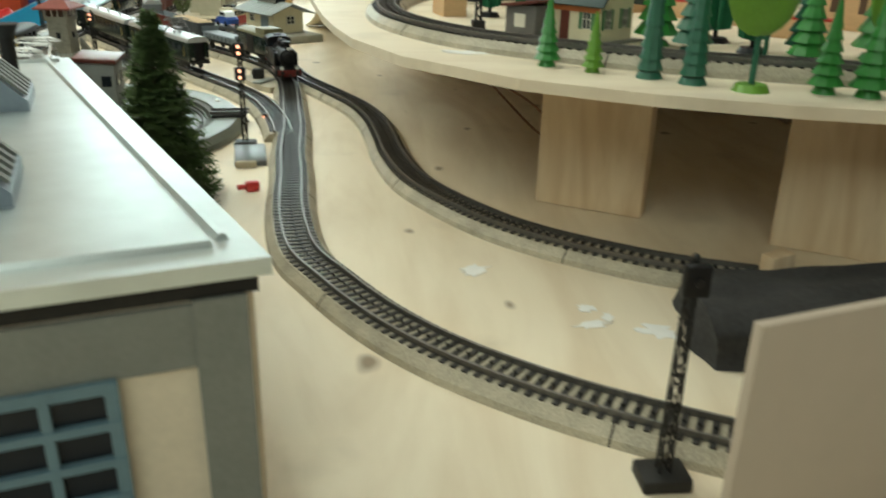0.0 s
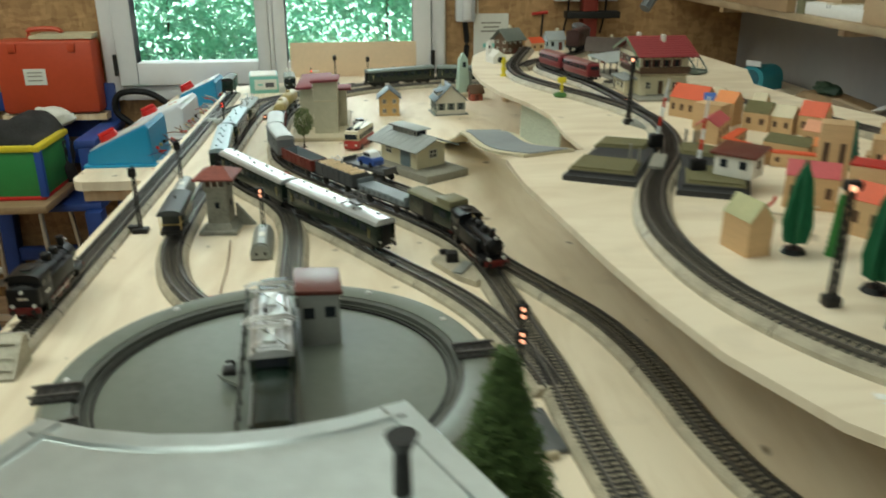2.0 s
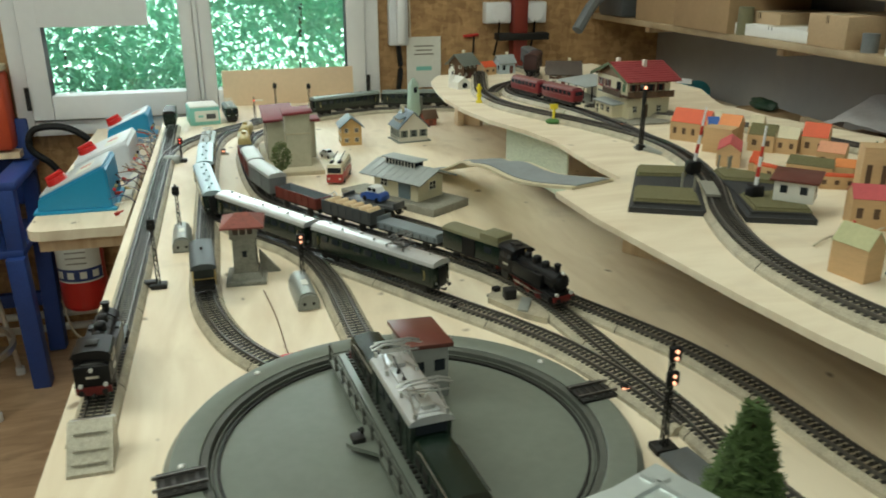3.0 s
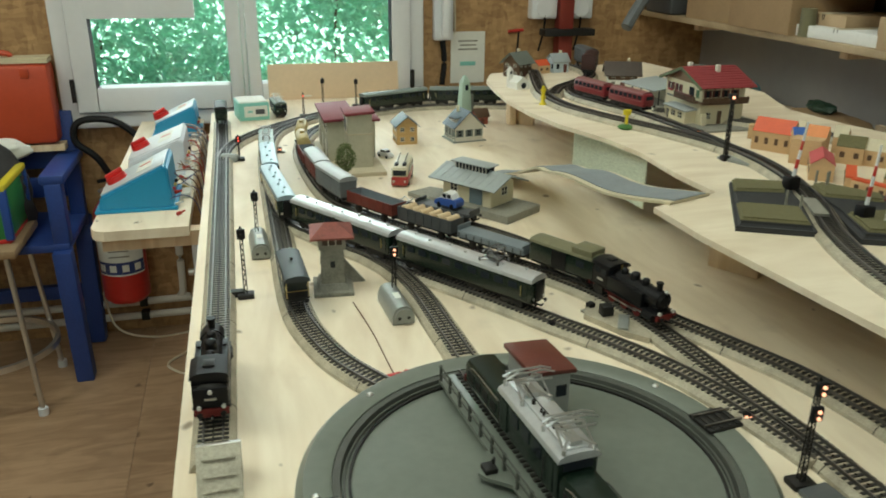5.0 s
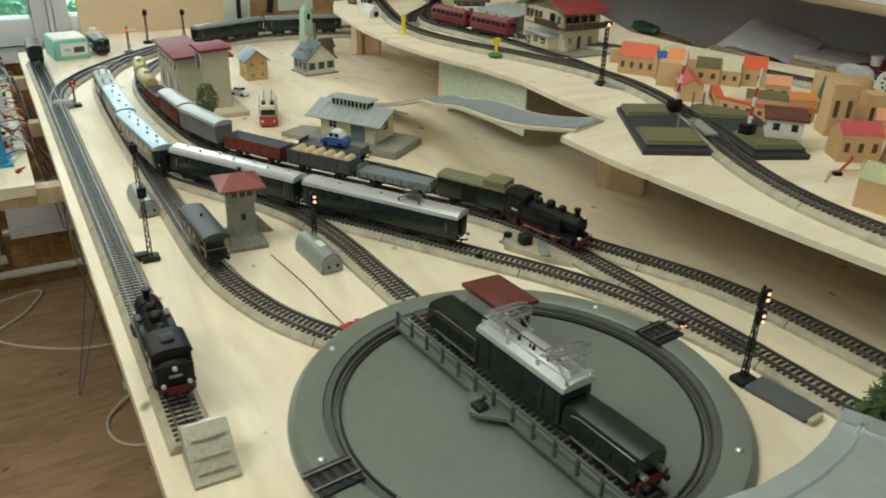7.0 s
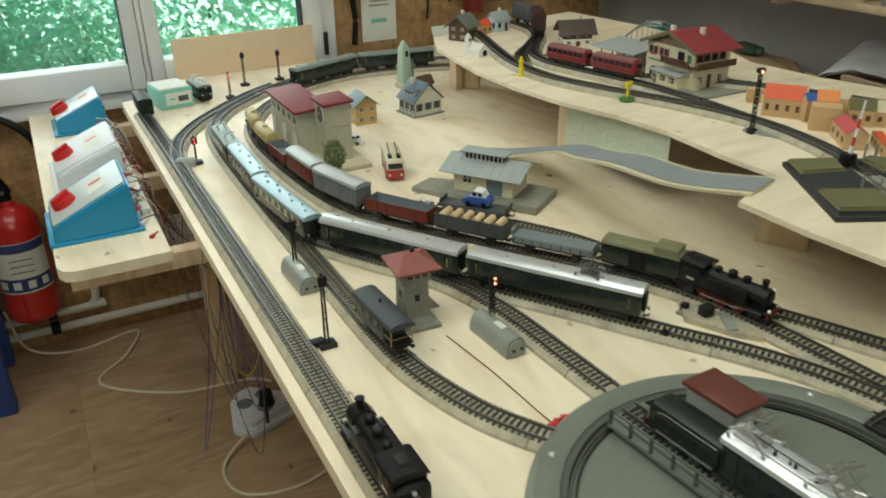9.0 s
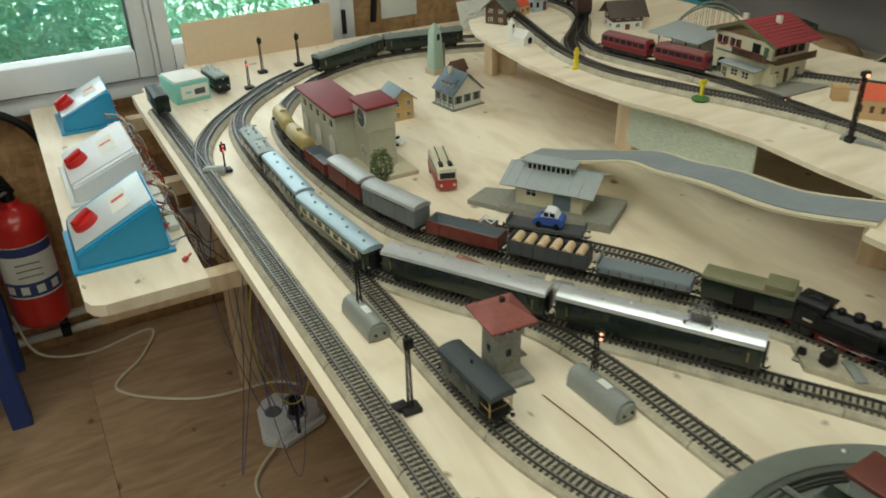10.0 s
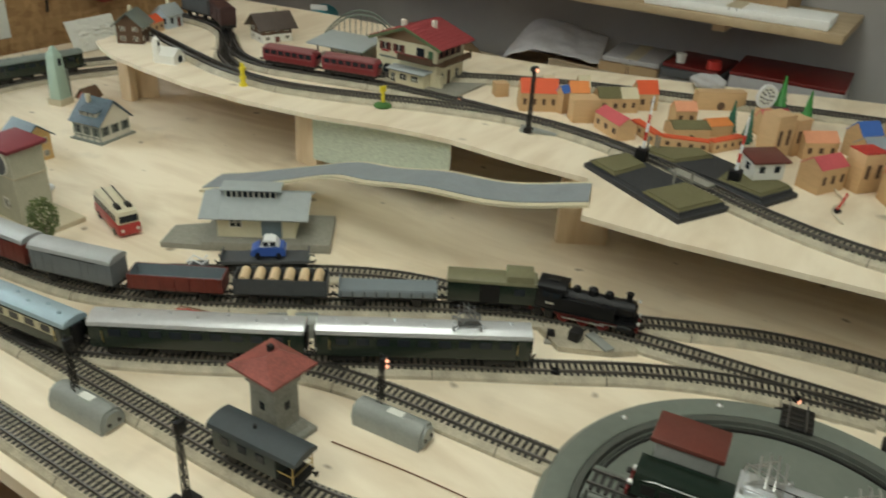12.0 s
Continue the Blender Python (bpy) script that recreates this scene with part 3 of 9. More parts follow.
def pantograph(parent, x, z, s=1.0, mt=None, r=0.0006, braced=False):
    """A folded current collector: bent arms, a head of two wires, four insulators and, if braced, cross stays."""
    mt = mt or STEEL
    w = 0.008 * s
    arms = B()
    for y in (-w, w):
        tube(arms, [(x - 0.011 * s, y, z), (x, y * 0.9, z + 0.0075 * s), (x + 0.010 * s, y * 0.8, z + 0.0035 * s), (x - 0.002 * s, y * 0.8, z + 0.012 * s)], r, 5)
    tube(arms, [(x, -w, z + 0.0072 * s), (x, w, z + 0.0072 * s)], r, 5)
    p = part("pantograph", arms, mt, parent, "folded metal current collector")
    for dx, dz in ((-0.003, 0.012), (0.001, 0.0118)):
        part("contact_wire", tube(B(), [(x + dx * s, -w * 1.7, z + (dz - 0.002) * s), (x + dx * s, -w, z + dz * s), (x + dx * s, w, z + dz * s), (x + dx * s, w * 1.7, z + (dz - 0.002) * s)], r, 5), mt, p)
    for dx in (-0.011, 0.010):
        for y in (-w, w):
            part("insulator", cyl(B(), (x + dx * s, y, z - 0.002), (x + dx * s, y, z + 0.002), 0.0014, seg=8), mt, p)
    if braced:
        for k in (-1, 1):
            part("stay", tube(B(), [(x - 0.011 * s, -k * w, z + 0.001), (x + 0.010 * s, k * w, z + 0.004 * s)], r, 5), mt, p)
        part("stay", tube(B(), [(x + 0.010 * s, -w, z + 0.0035 * s), (x - 0.002 * s, w * 0.8, z + 0.012 * s)], r, 5), mt, p)
        for dx in (-0.007, 0.005):
            part("contact_wire", tube(B(), [(x + dx * s, -w * 1.3, z + 0.009 * s), (x + dx * s, w * 1.3, z + 0.010 * s)], r, 5), mt, p)
        part("base_plate", box(B(), (x, 0, z + 0.002), (0.016 * s, 0.006 * s, 0.003)), mt, p)


def coach(name, m, half, body, roof, label, windows=9, stripe=None, vents=6, panto=False, group="coaches of the passenger train", ends=None):
    c = thing(name, m, label, "train coach", group)
    w = 0.0285
    part("body", box(B(), (0, 0, 0.0255), (2 * half, w, 0.026), 0.0012), body, c)
    part("roof", along(B(), roof_prof(w + 0.0012, 0.0385, 0.0070), half + 0.0006), roof, c, "arched metal roof")
    part("underframe", box(B(), (0, 0, 0.0115), (2 * half - 0.004, 0.020, 0.004)), DARK, c)
    for x in (-half * 0.25, half * 0.2):
        part("battery_box", box(B(), (x, 0, 0.0075), (half * 0.24, 0.019, 0.006), 0.0008), DARK, c)
    if stripe:
        for s in (-1, 1):
            part("waist_band", box(B(), (0, s * (w / 2 + 0.0002), 0.0300), (2 * half - 0.012, 0.0006, 0.010)), stripe, c, "cream window band")
    n = windows
    for s in (-1, 1):
        for i in range(n):
            x = -half + 0.026 + (2 * half - 0.052) * i / (n - 1)
            part("window", box(B(), (x, s * (w / 2 + 0.0004), 0.0305), ((2 * half - 0.052) / n * 0.68, 0.0008, 0.0078)), WINDARK, c)
        for e in (-1, 1):
            part("door", box(B(), (e * (half - 0.0095), s * (w / 2 + 0.0003), 0.0255), (0.0085, 0.0007, 0.021)), body, c)
            part("door_handle", box(B(), (e * (half - 0.0135), s * (w / 2 + 0.001), 0.026), (0.0006, 0.001, 0.012)), BRASS, c)
    for e in (-1, 1):
        part("gangway", box(B(), (e * (half + 0.0015), 0, 0.0255), (0.003, 0.013, 0.023), 0.001), BLACK, c)
    for i in range(vents):
        x = -half * 0.82 + half * 1.64 * i / max(1, vents - 1)
        part("roof_vent", cyl(B(), (x, 0.003 * (-1) ** i, 0.0445), (x, 0.003 * (-1) ** i, 0.0478), 0.0023, 0.0017, 8), roof, c)
    for e in (-1, 1):
        bogie(c, e * (half - 0.030))
    buffers(c, half)
    if panto:
        pantograph(c, half * 0.40, 0.047, 1.30, DARKSTEEL, 0.0007, True)
    for e in (-1, 1):
        for y in (-0.009, 0.009):
            part("end_lamp", cyl(B(), (e * half, y, 0.017), (e * (half + 0.0012), y, 0.017), 0.0016, seg=8), STEEL, c)
    return c


def along_track(pts, z=0.0118):
    """A finder of poses on a track, by the distance from its first point."""
    p = smooth([(x, y, z) for x, y in pts], 0.004)

    def at(s, base=0.03):
        a, b = p[max(0, min(len(p) - 1, round((s - base) / 0.004)))], p[max(0, min(len(p) - 1, round((s + base) / 0.004)))]
        d = b - a
        return Matrix.Translation((a + b) / 2) @ Matrix.Rotation(math.atan2(d.y, d.x), 4, "Z")

    def nearest(x, y):
        return 0.004 * min(range(len(p)), key=lambda i: (p[i].x - x) ** 2 + (p[i].y - y) ** 2)

    return at, nearest


DKCREAM = mat("tan_cream", (0.50, 0.45, 0.30), 0.5, var=0.1, scale=60)
# The passenger train stands on the main line behind the signal box.
LINE = [(0.36, 1.540), (0.28, 1.478), (0.200, 1.400), (0.148, 1.315), (0.125, 1.21), (0.117, 1.05), (0.116, 0.85), (0.116, 0.76), (0.123, 0.71), (0.147, 0.662), (0.194, 0.580), (0.250, 0.497), (0.300, 0.428), (0.352, 0.352), (0.408, 0.265), (0.450, 0.202)]
at, near = along_track(LINE)
s0 = near(0.394, 0.289)
coach("passenger_coach", at(s0 - 0.112, 0.08), 0.108, GREEN, SILVER, "dark green coach with silver roof and current collector", 9, panto=True, vents=7)
coach("passenger_coach", at(s0 - 0.338, 0.08), 0.106, GREEN, SILVER, "dark green coach with silver roof in the train", 9, vents=7)
coach("passenger_coach", at(s0 - 0.548, 0.06), 0.094, GREEN, BLUEROOF, "dark coach with pale blue roof and cream band", 7, DKCREAM, 8)
coach("passenger_coach", at(s0 - 0.730, 0.05), 0.076, GREEN, BLUEROOF, "short dark coach with pale blue roof", 6, None, 5)


def box_loco(name, m, half, body, roof, label):
    """An electric locomotive with an even box body."""
    c = thing(name, m, label, "locomotive")
    part("body", box(B(), (0, 0, 0.024), (2 * half, 0.030, 0.022), 0.003), body, c)
    part("roof", along(B(), roof_prof(0.030, 0.035, 0.005), half - 0.003), roof, c)
    part("underframe", box(B(), (0, 0, 0.010), (2 * half - 0.006, 0.024, 0.008), 0.001), DARK, c)
    for s in (-1, 1):
        for x in (-0.5, -0.17, 0.17, 0.5):
            part("window", box(B(), (x * half, s * 0.0152, 0.0275), (half * 0.2, 0.0008, 0.007)), WINDARK, c)
    for e in (-1, 1):
        for y in (-0.007, 0.007):
            part("cab_window", box(B(), (e * (half + 0.0002), y, 0.0285), (0.0008, 0.009, 0.006)), WINDARK, c)
        pantograph(c, e * half * 0.5, 0.0415, 0.8)
        for y in (-0.009, 0, 0.009):
            part("headlamp", cyl(B(), (e * half, y, 0.019 if y else 0.034), (e * (half + 0.0014), y, 0.019 if y else 0.034), 0.0017, seg=8), STEEL, c)
    wheels(c, (-half * 0.6, -half * 0.25, half * 0.25, half * 0.6))
    buffers(c, half)
    return c


GREYGREEN = mat("grey_green_roof", (0.22, 0.26, 0.24), 0.45, 0.2, var=0.12, scale=40)
box_loco("electric_locomotive", at(s0 - 0.885, 0.04), 0.064, GREEN, GREYGREEN, "dark green electric locomotive with grey roof behind the coaches")
box_loco("electric_locomotive", pose(0.164, 1.536, 0.0, 0, 0, 97), 0.044, GREEN, GREYGREEN, "small dark green electric locomotive beside the carton")
at1, near1 = along_track(T["edge"])
end_van = thing("luggage_van", at1(1.345), "dark green boxy van at the end of the edge track", "railway wagon")
part("body", box(B(), (0, 0, 0.024), (0.085, 0.027, 0.026), 0.0012), GREEN, end_van)
part("roof", along(B(), roof_prof(0.028, 0.037, 0.006), 0.0435), DARK, end_van)
for s in (-1, 1):
    part("door", box(B(), (0, s * 0.0138, 0.024), (0.020, 0.001, 0.022)), GREEN, end_van)
wheels(end_van, (-0.028, 0.028))
buffers(end_van, 0.0425)


DEEPRED = mat("deep_red", (0.14, 0.010, 0.008), 0.5, var=0.2, scale=80)
LABELW0 = mat("lamp_glass", (0.70, 0.70, 0.66), 0.2, var=0.05, scale=60, bump=0)


def steam_loco(name, m, half, label, tank=True):
    c = thing(name, m, label, "steam locomotive")
    f = half
    part("frame", box(B(), (0, 0, 0.0100), (2 * half, 0.016, 0.006), 0.001), DEEPRED, c, "dark red locomotive frame")
    part("running_board", box(B(), (0, 0, 0.0158), (2 * half - 0.002, 0.031, 0.0016), 0.0004), BLACK, c)
    part("boiler", cyl(B(), (-0.030, 0, 0.0290), (f - 0.012, 0, 0.0290), 0.0102, seg=22), BLACK, c)
    for x in (-0.010, 0.012, 0.030):
        part("boiler_band", cyl(B(), (x, 0, 0.0290), (x + 0.0010, 0, 0.0290), 0.0105, seg=22), DARK, c)
    sm = cyl(B(), (f - 0.022, 0, 0.0290), (f - 0.006, 0, 0.0290), 0.0110, seg=22)
    cyl(sm, (f - 0.006, 0, 0.0290), (f - 0.0035, 0, 0.0290), 0.0092, 0.006, seg=22)
    part("smokebox", sm, BLACK, c)
    part("smokebox_saddle", box(B(), (f - 0.014, 0, 0.0180), (0.015, 0.015, 0.006), 0.0008), BLACK, c)
    ch = cyl(B(), (f - 0.014, 0, 0.0385), (f - 0.014, 0, 0.0485), 0.0032, 0.0036, 14)
    cyl(ch, (f - 0.014, 0, 0.0475), (f - 0.014, 0, 0.0490), 0.0044, 0.0042, 14)
    part("chimney", ch, BLACK, c)
    for x, h, r in ((-0.012, 0.0440, 0.0044), (0.006, 0.0460, 0.0056), (0.024, 0.0450, 0.0048)):
        d = cyl(B(), (x, 0, 0.036), (x, 0, h - 0.002), r, seg=14)
        ball(d, (x, 0, h - 0.002), (r, r, 0.0032), 12)
        part("dome", d, BLACK, c)
    part("whistle", cyl(B(), (-0.021, 0.002, 0.037), (-0.021, 0.002, 0.045), 0.0009, seg=6), BRASS, c)
    cx = -half + 0.0215
    part("cab", box(B(), (cx, 0, 0.0290), (0.027, 0.0300, 0.0250), 0.0008), BLACK, c)
    part("coal_bunker", box(B(), (cx - 0.0170, 0, 0.0255), (0.009, 0.0292, 0.018), 0.0010), BLACK, c)
    part("coal", ball(B(), (cx - 0.0165, 0, 0.0340), (0.0040, 0.0120, 0.0030), 12), DARK, c, "small heap of coal")
    for y, z in ((-0.010, 0.0175), (0.010, 0.0175), (0, 0.0315)):
        part("rear_lamp", cyl(B(), (cx - 0.0214, y, z), (cx - 0.0234, y, z), 0.0019, seg=10), LABELW0, c)
    part("number_plate", box(B(), (cx - 0.0216, 0, 0.0245), (0.0006, 0.010, 0.0024)), STEEL, c)
    part("rear_buffer_beam", box(B(), (-f, 0, 0.0125), (0.002, 0.029, 0.006), 0.0004), DEEPRED, c, "dark red buffer beam")
    part("cab_roof", along(B(), roof_prof(0.0325, 0.0412, 0.0056), 0.0165), BLACK, c, m=pose(cx, 0, 0))
    part("roof_hatch", box(B(), (cx, 0, 0.0472), (0.012, 0.010, 0.0016), 0.0005), DARK, c)
    for s in (-1, 1):
        for x in (cx - 0.0055, cx + 0.0060):
            part("cab_window", box(B(), (x, s * 0.0151, 0.0345), (0.0075, 0.0008, 0.0070)), WINDARK, c)
        part("front_spectacle", cyl(B(), (cx + 0.0134, s * 0.0105, 0.0365), (cx + 0.0142, s * 0.0105, 0.0365), 0.0024, seg=12), WINDARK, c)
        if tank:
            part("side_tank", box(B(), (0.004, s * 0.0116, 0.0248), (0.060, 0.0066, 0.0165), 0.0012), BLACK, c)
            part("tank_filler", cyl(B(), (0.020, s * 0.0116, 0.0330), (0.020, s * 0.0116, 0.0346), 0.0021, seg=10), BLACK, c)
            part("number_plate", box(B(), (cx, s * 0.0152, 0.0240), (0.010, 0.0006, 0.0026)), STEEL, c)
        part("handrail", tube(B(), [(0.036, s * 0.0108, 0.0330), (f - 0.008, s * 0.0112, 0.0330)], 0.0005, 5), DARK, c)
        part("step", box(B(), (cx, s * 0.0135, 0.0095), (0.010, 0.003, 0.009)), DARK, c)
        cb = part("cylinder_block", cyl(B(), (f - 0.022, s * 0.0125, 0.0110), (f - 0.006, s * 0.0125, 0.0110), 0.0046, seg=14), BLACK, c)
        part("piston_rod", cyl(B(), (f - 0.040, s * 0.0125, 0.0100), (f - 0.022, s * 0.0125, 0.0105), 0.0007, seg=6), STEEL, cb)
        part("coupling_rod", box(B(), (0.0, s * 0.0112, 0.0072), (0.048, 0.0008, 0.0016)), STEEL, c)
        part("headlamp", cyl(B(), (f - 0.001, s * 0.0095, 0.0180), (f + 0.0015, s * 0.0095, 0.0180), 0.0022, seg=10), LABELW0, c, "small white headlamp")
    part("headlamp", cyl(B(), (f - 0.004, 0, 0.0415), (f - 0.001, 0, 0.0415), 0.0019, seg=10), LABELW0, c, "small white headlamp")
    part("buffer_beam", box(B(), (f, 0, 0.0125), (0.002, 0.029, 0.006), 0.0004), DEEPRED, c, "dark red buffer beam")
    wheels(c, (-0.022, 0.0, 0.022), 0.0078, 0.0078, mat_=DEEPRED)
    wheels(c, (-half + 0.008, half - 0.008))
    buffers(c, half)
    return c


steam_loco("steam_locomotive", at1(0.114) @ Matrix.Scale(1.05, 4), 0.060, "black tank steam locomotive with red beam at the buffer stop")

# The goods train stands on the curve beside the tower building.
atf, nearf = along_track(T["freight"])
f0 = nearf(0.514, 0.214)
steam_loco("steam_locomotive", atf(f0 - 0.062, 0.035), 0.060, "black tank steam locomotive with red wheels heading goods wagons")
DKBROWN = mat("wagon_dark_brown", (0.045, 0.016, 0.014), 0.5, var=0.2, scale=80)
BROWN = mat("wagon_brown", (0.15, 0.028, 0.020), 0.5, var=0.2, scale=80)
WGREY = mat("wagon_grey", (0.15, 0.165, 0.175), 0.5, var=0.12, scale=80)
DKGREY = mat("wagon_dark_grey", (0.065, 0.07, 0.075), 0.5, var=0.15, scale=80)
OLIVE = mat("wagon_olive_roof", (0.17, 0.16, 0.09), 0.5, var=0.15, scale=60)
PALEROOF = mat("wagon_pale_roof", (0.42, 0.43, 0.43), 0.45, 0.2, var=0.1, scale=60)
LOGS = mat("barrel_wood", (0.62, 0.46, 0.28), 0.6, var=0.2, scale=90, stretch=(1, 6, 6))
TANKY = mat("tank_yellow", (0.42, 0.33, 0.13), 0.45, var=0.2, scale=80)
LOWGREY = mat("low_wagon_grey", (0.17, 0.20, 0.22), 0.5, var=0.12, scale=80)


def wagon(name, m, half, kind, body, roof, label):
    c = thing(name, m @ Matrix.Diagonal((1, 1.06, 1.16, 1)), label, "goods wagon", "wagons of the goods train")
    part("underframe", box(B(), (0, 0, 0.0115), (2 * half, 0.021, 0.0032), 0.0004), DARK, c)
    wheels(c, (-half * 0.58, half * 0.58), 0.006, 0.006)
    for s in (-1, 1):
        for x in (-half * 0.58, half * 0.58):
            part("axle_box", box(B(), (x, s * 0.0108, 0.0075), (0.008, 0.0018, 0.006), 0.0005), DARK, c)
    buffers(c, half)
    if kind == "van":
        part("body", box(B(), (0, 0, 0.0250), (2 * half, 0.0275, 0.0235), 0.0006), body, c)
        part("roof", along(B(), roof_prof(0.0290, 0.0367, 0.0062), half + 0.001), roof, c)
        for s in (-1, 1):
            part("sliding_door", box(B(), (0, s * 0.0141, 0.0245), (half * 0.55, 0.0010, 0.0205)), body, c)
            part("door_rail", box(B(), (half * 0.1, s * 0.0143, 0.0355), (half * 1.1, 0.0012, 0.0010)), DARK, c)
            for i in range(9):
                x = -half + 2 * half * (i + 0.5) / 9
                part("plank_rib", box(B(), (x, s * 0.01385, 0.0245), (0.0009, 0.0006, 0.0215)), body, c)
    elif kind in ("open", "barrels"):
        h = 0.0150 if kind == "open" else 0.0165
        b = B()
        for s in (-1, 1):
            box(b, (0, s * 0.0132, 0.0132 + h / 2), (2 * half, 0.0011, h))
            box(b, (s * (half - 0.0006), 0, 0.0132 + h / 2), (0.0011, 0.0254, h))
        box(b, (0, 0, 0.0138), (2 * half - 0.0024, 0.0256, 0.0012))
        part("body", b, body, c)
        for s in (-1, 1):
            for i in range(7):
                x = -half * 0.92 + half * 1.84 * i / 6
                part("side_post", box(B(), (x, s * 0.0142, 0.0132 + h / 2), (0.0013, 0.0010, h)), body, c)
        if kind == "open":
            lin = box(B(), (0, 0, 0.0150), (2 * half - 0.0026, 0.0250, 0.0008))
            for s in (-1, 1):
                box(lin, (0, s * 0.0124, 0.0132 + h / 2), (2 * half - 0.0036, 0.0004, h - 0.0004))
                box(lin, (s * (half - 0.0014), 0, 0.0132 + h / 2), (0.0004, 0.0244, h - 0.0004))
            part("wagon_inside", lin, LOWGREY, c, "blue-grey bare inside")
        else:
            n = 6
            for i in range(n):
                x = -half * 0.80 + half * 1.60 * i / (n - 1)
                part("log", cyl(B(), (x, -0.0118, 0.0262), (x, 0.0118, 0.0262), 0.0056, seg=14), LOGS, c, "pale round log")
    elif kind == "low":
        part("body", box(B(), (0, 0, 0.0165), (2 * half, 0.0265, 0.0070), 0.0006), body, c)
        part("deck", box(B(), (0, 0, 0.0203), (2 * half - 0.002, 0.0245, 0.0010)), body, c)
        for e in (-1, 1):
            part("headboard", box(B(), (e * (half - 0.0008), 0, 0.0225), (0.0012, 0.0262, 0.0090 if e < 0 else 0.004)), body, c)
        for s in (-1, 1):
            for i in range(9):
                x = -half * 0.94 + half * 1.88 * i / 8
                part("stake", box(B(), (x, s * 0.0137, 0.0165), (0.0016, 0.0012, 0.0062)), DKGREY, c)
    elif kind == "tank":
        t = cyl(B(), (-half + 0.005, 0, 0.0255), (half - 0.005, 0, 0.0255), 0.0118, seg=20)
        for e in (-1, 1):
            ball(t, (e * (half - 0.005), 0, 0.0255), (0.003, 0.0118, 0.0118), 16)
        part("tank_barrel", t, body, c)
        part("tank_dome", cyl(B(), (0, 0, 0.036), (0, 0, 0.041), 0.0045, seg=12), body, c)
        for x in (-half * 0.5, half * 0.5):
            part("saddle", box(B(), (x, 0, 0.0150), (0.006, 0.020, 0.006)), DARK, c)
    elif kind == "guard":
        part("body", box(B(), (0, 0, 0.0240), (2 * half, 0.0275, 0.0215), 0.0006), body, c)
        part("roof", along(B(), roof_prof(0.0290, 0.0347, 0.0042), half + 0.001), roof, c)
        part("cupola", box(B(), (half * 0.62, 0, 0.0385), (half * 0.62, 0.0265, 0.0105), 0.001), roof, c, "raised lookout on the roof")
        for s in (-1, 1):
            part("sliding_door", box(B(), (-half * 0.05, s * 0.0141, 0.0235), (half * 0.45, 0.0010, 0.0195)), BLACK, c)
            part("window", box(B(), (half * 0.62, s * 0.0141, 0.0270), (half * 0.24, 0.0008, 0.007)), WINDARK, c)
            part("footboard", box(B(), (0, s * 0.0130, 0.0060), (2 * half * 0.9, 0.004, 0.001)), DARK, c)
    return c


sf = f0 - 0.121
for half, kind, body, roof, label in (
    (0.050, "guard", GREEN, OLIVE, "green guard's van with olive roof and raised lookout"),
    (0.056, "low", LOWGREY, WGREY, "blue-grey low-sided flat wagon with stakes"),
    (0.052, "barrels", DKGREY, DKGREY, "dark grey open wagon loaded with pale logs"),
    (0.053, "open", BROWN, BROWN, "red-brown open goods wagon standing empty"),
    (0.054, "van", WGREY, PALEROOF, "grey covered goods van with pale roof"),
    (0.048, "van", BROWN, PALEROOF, "red-brown covered goods van with pale roof"),
    (0.040, "open", BROWN, BROWN, "short brown open goods wagon standing empty"),
    (0.044, "tank", TANKY, TANKY, "dull yellow tank wagon"),
    (0.044, "tank", TANKY, TANKY, "dull yellow tank wagon"),
):
    sf -= half
    wagon("goods_wagon", atf(sf, half * 0.58), half, kind, body, roof, label)
    sf -= half + 0.0115


# two more coaches stand on the rear loop
for x, y in ((0.648, 1.532), (0.452, 1.515)):
    coach("passenger_coach", atf(nearf(x, y), 0.06), 0.094, GREEN, GREYGREEN, "dark green coach with dull grey roof on the rear loop", 8, None, 6, group="coaches on the rear loop")


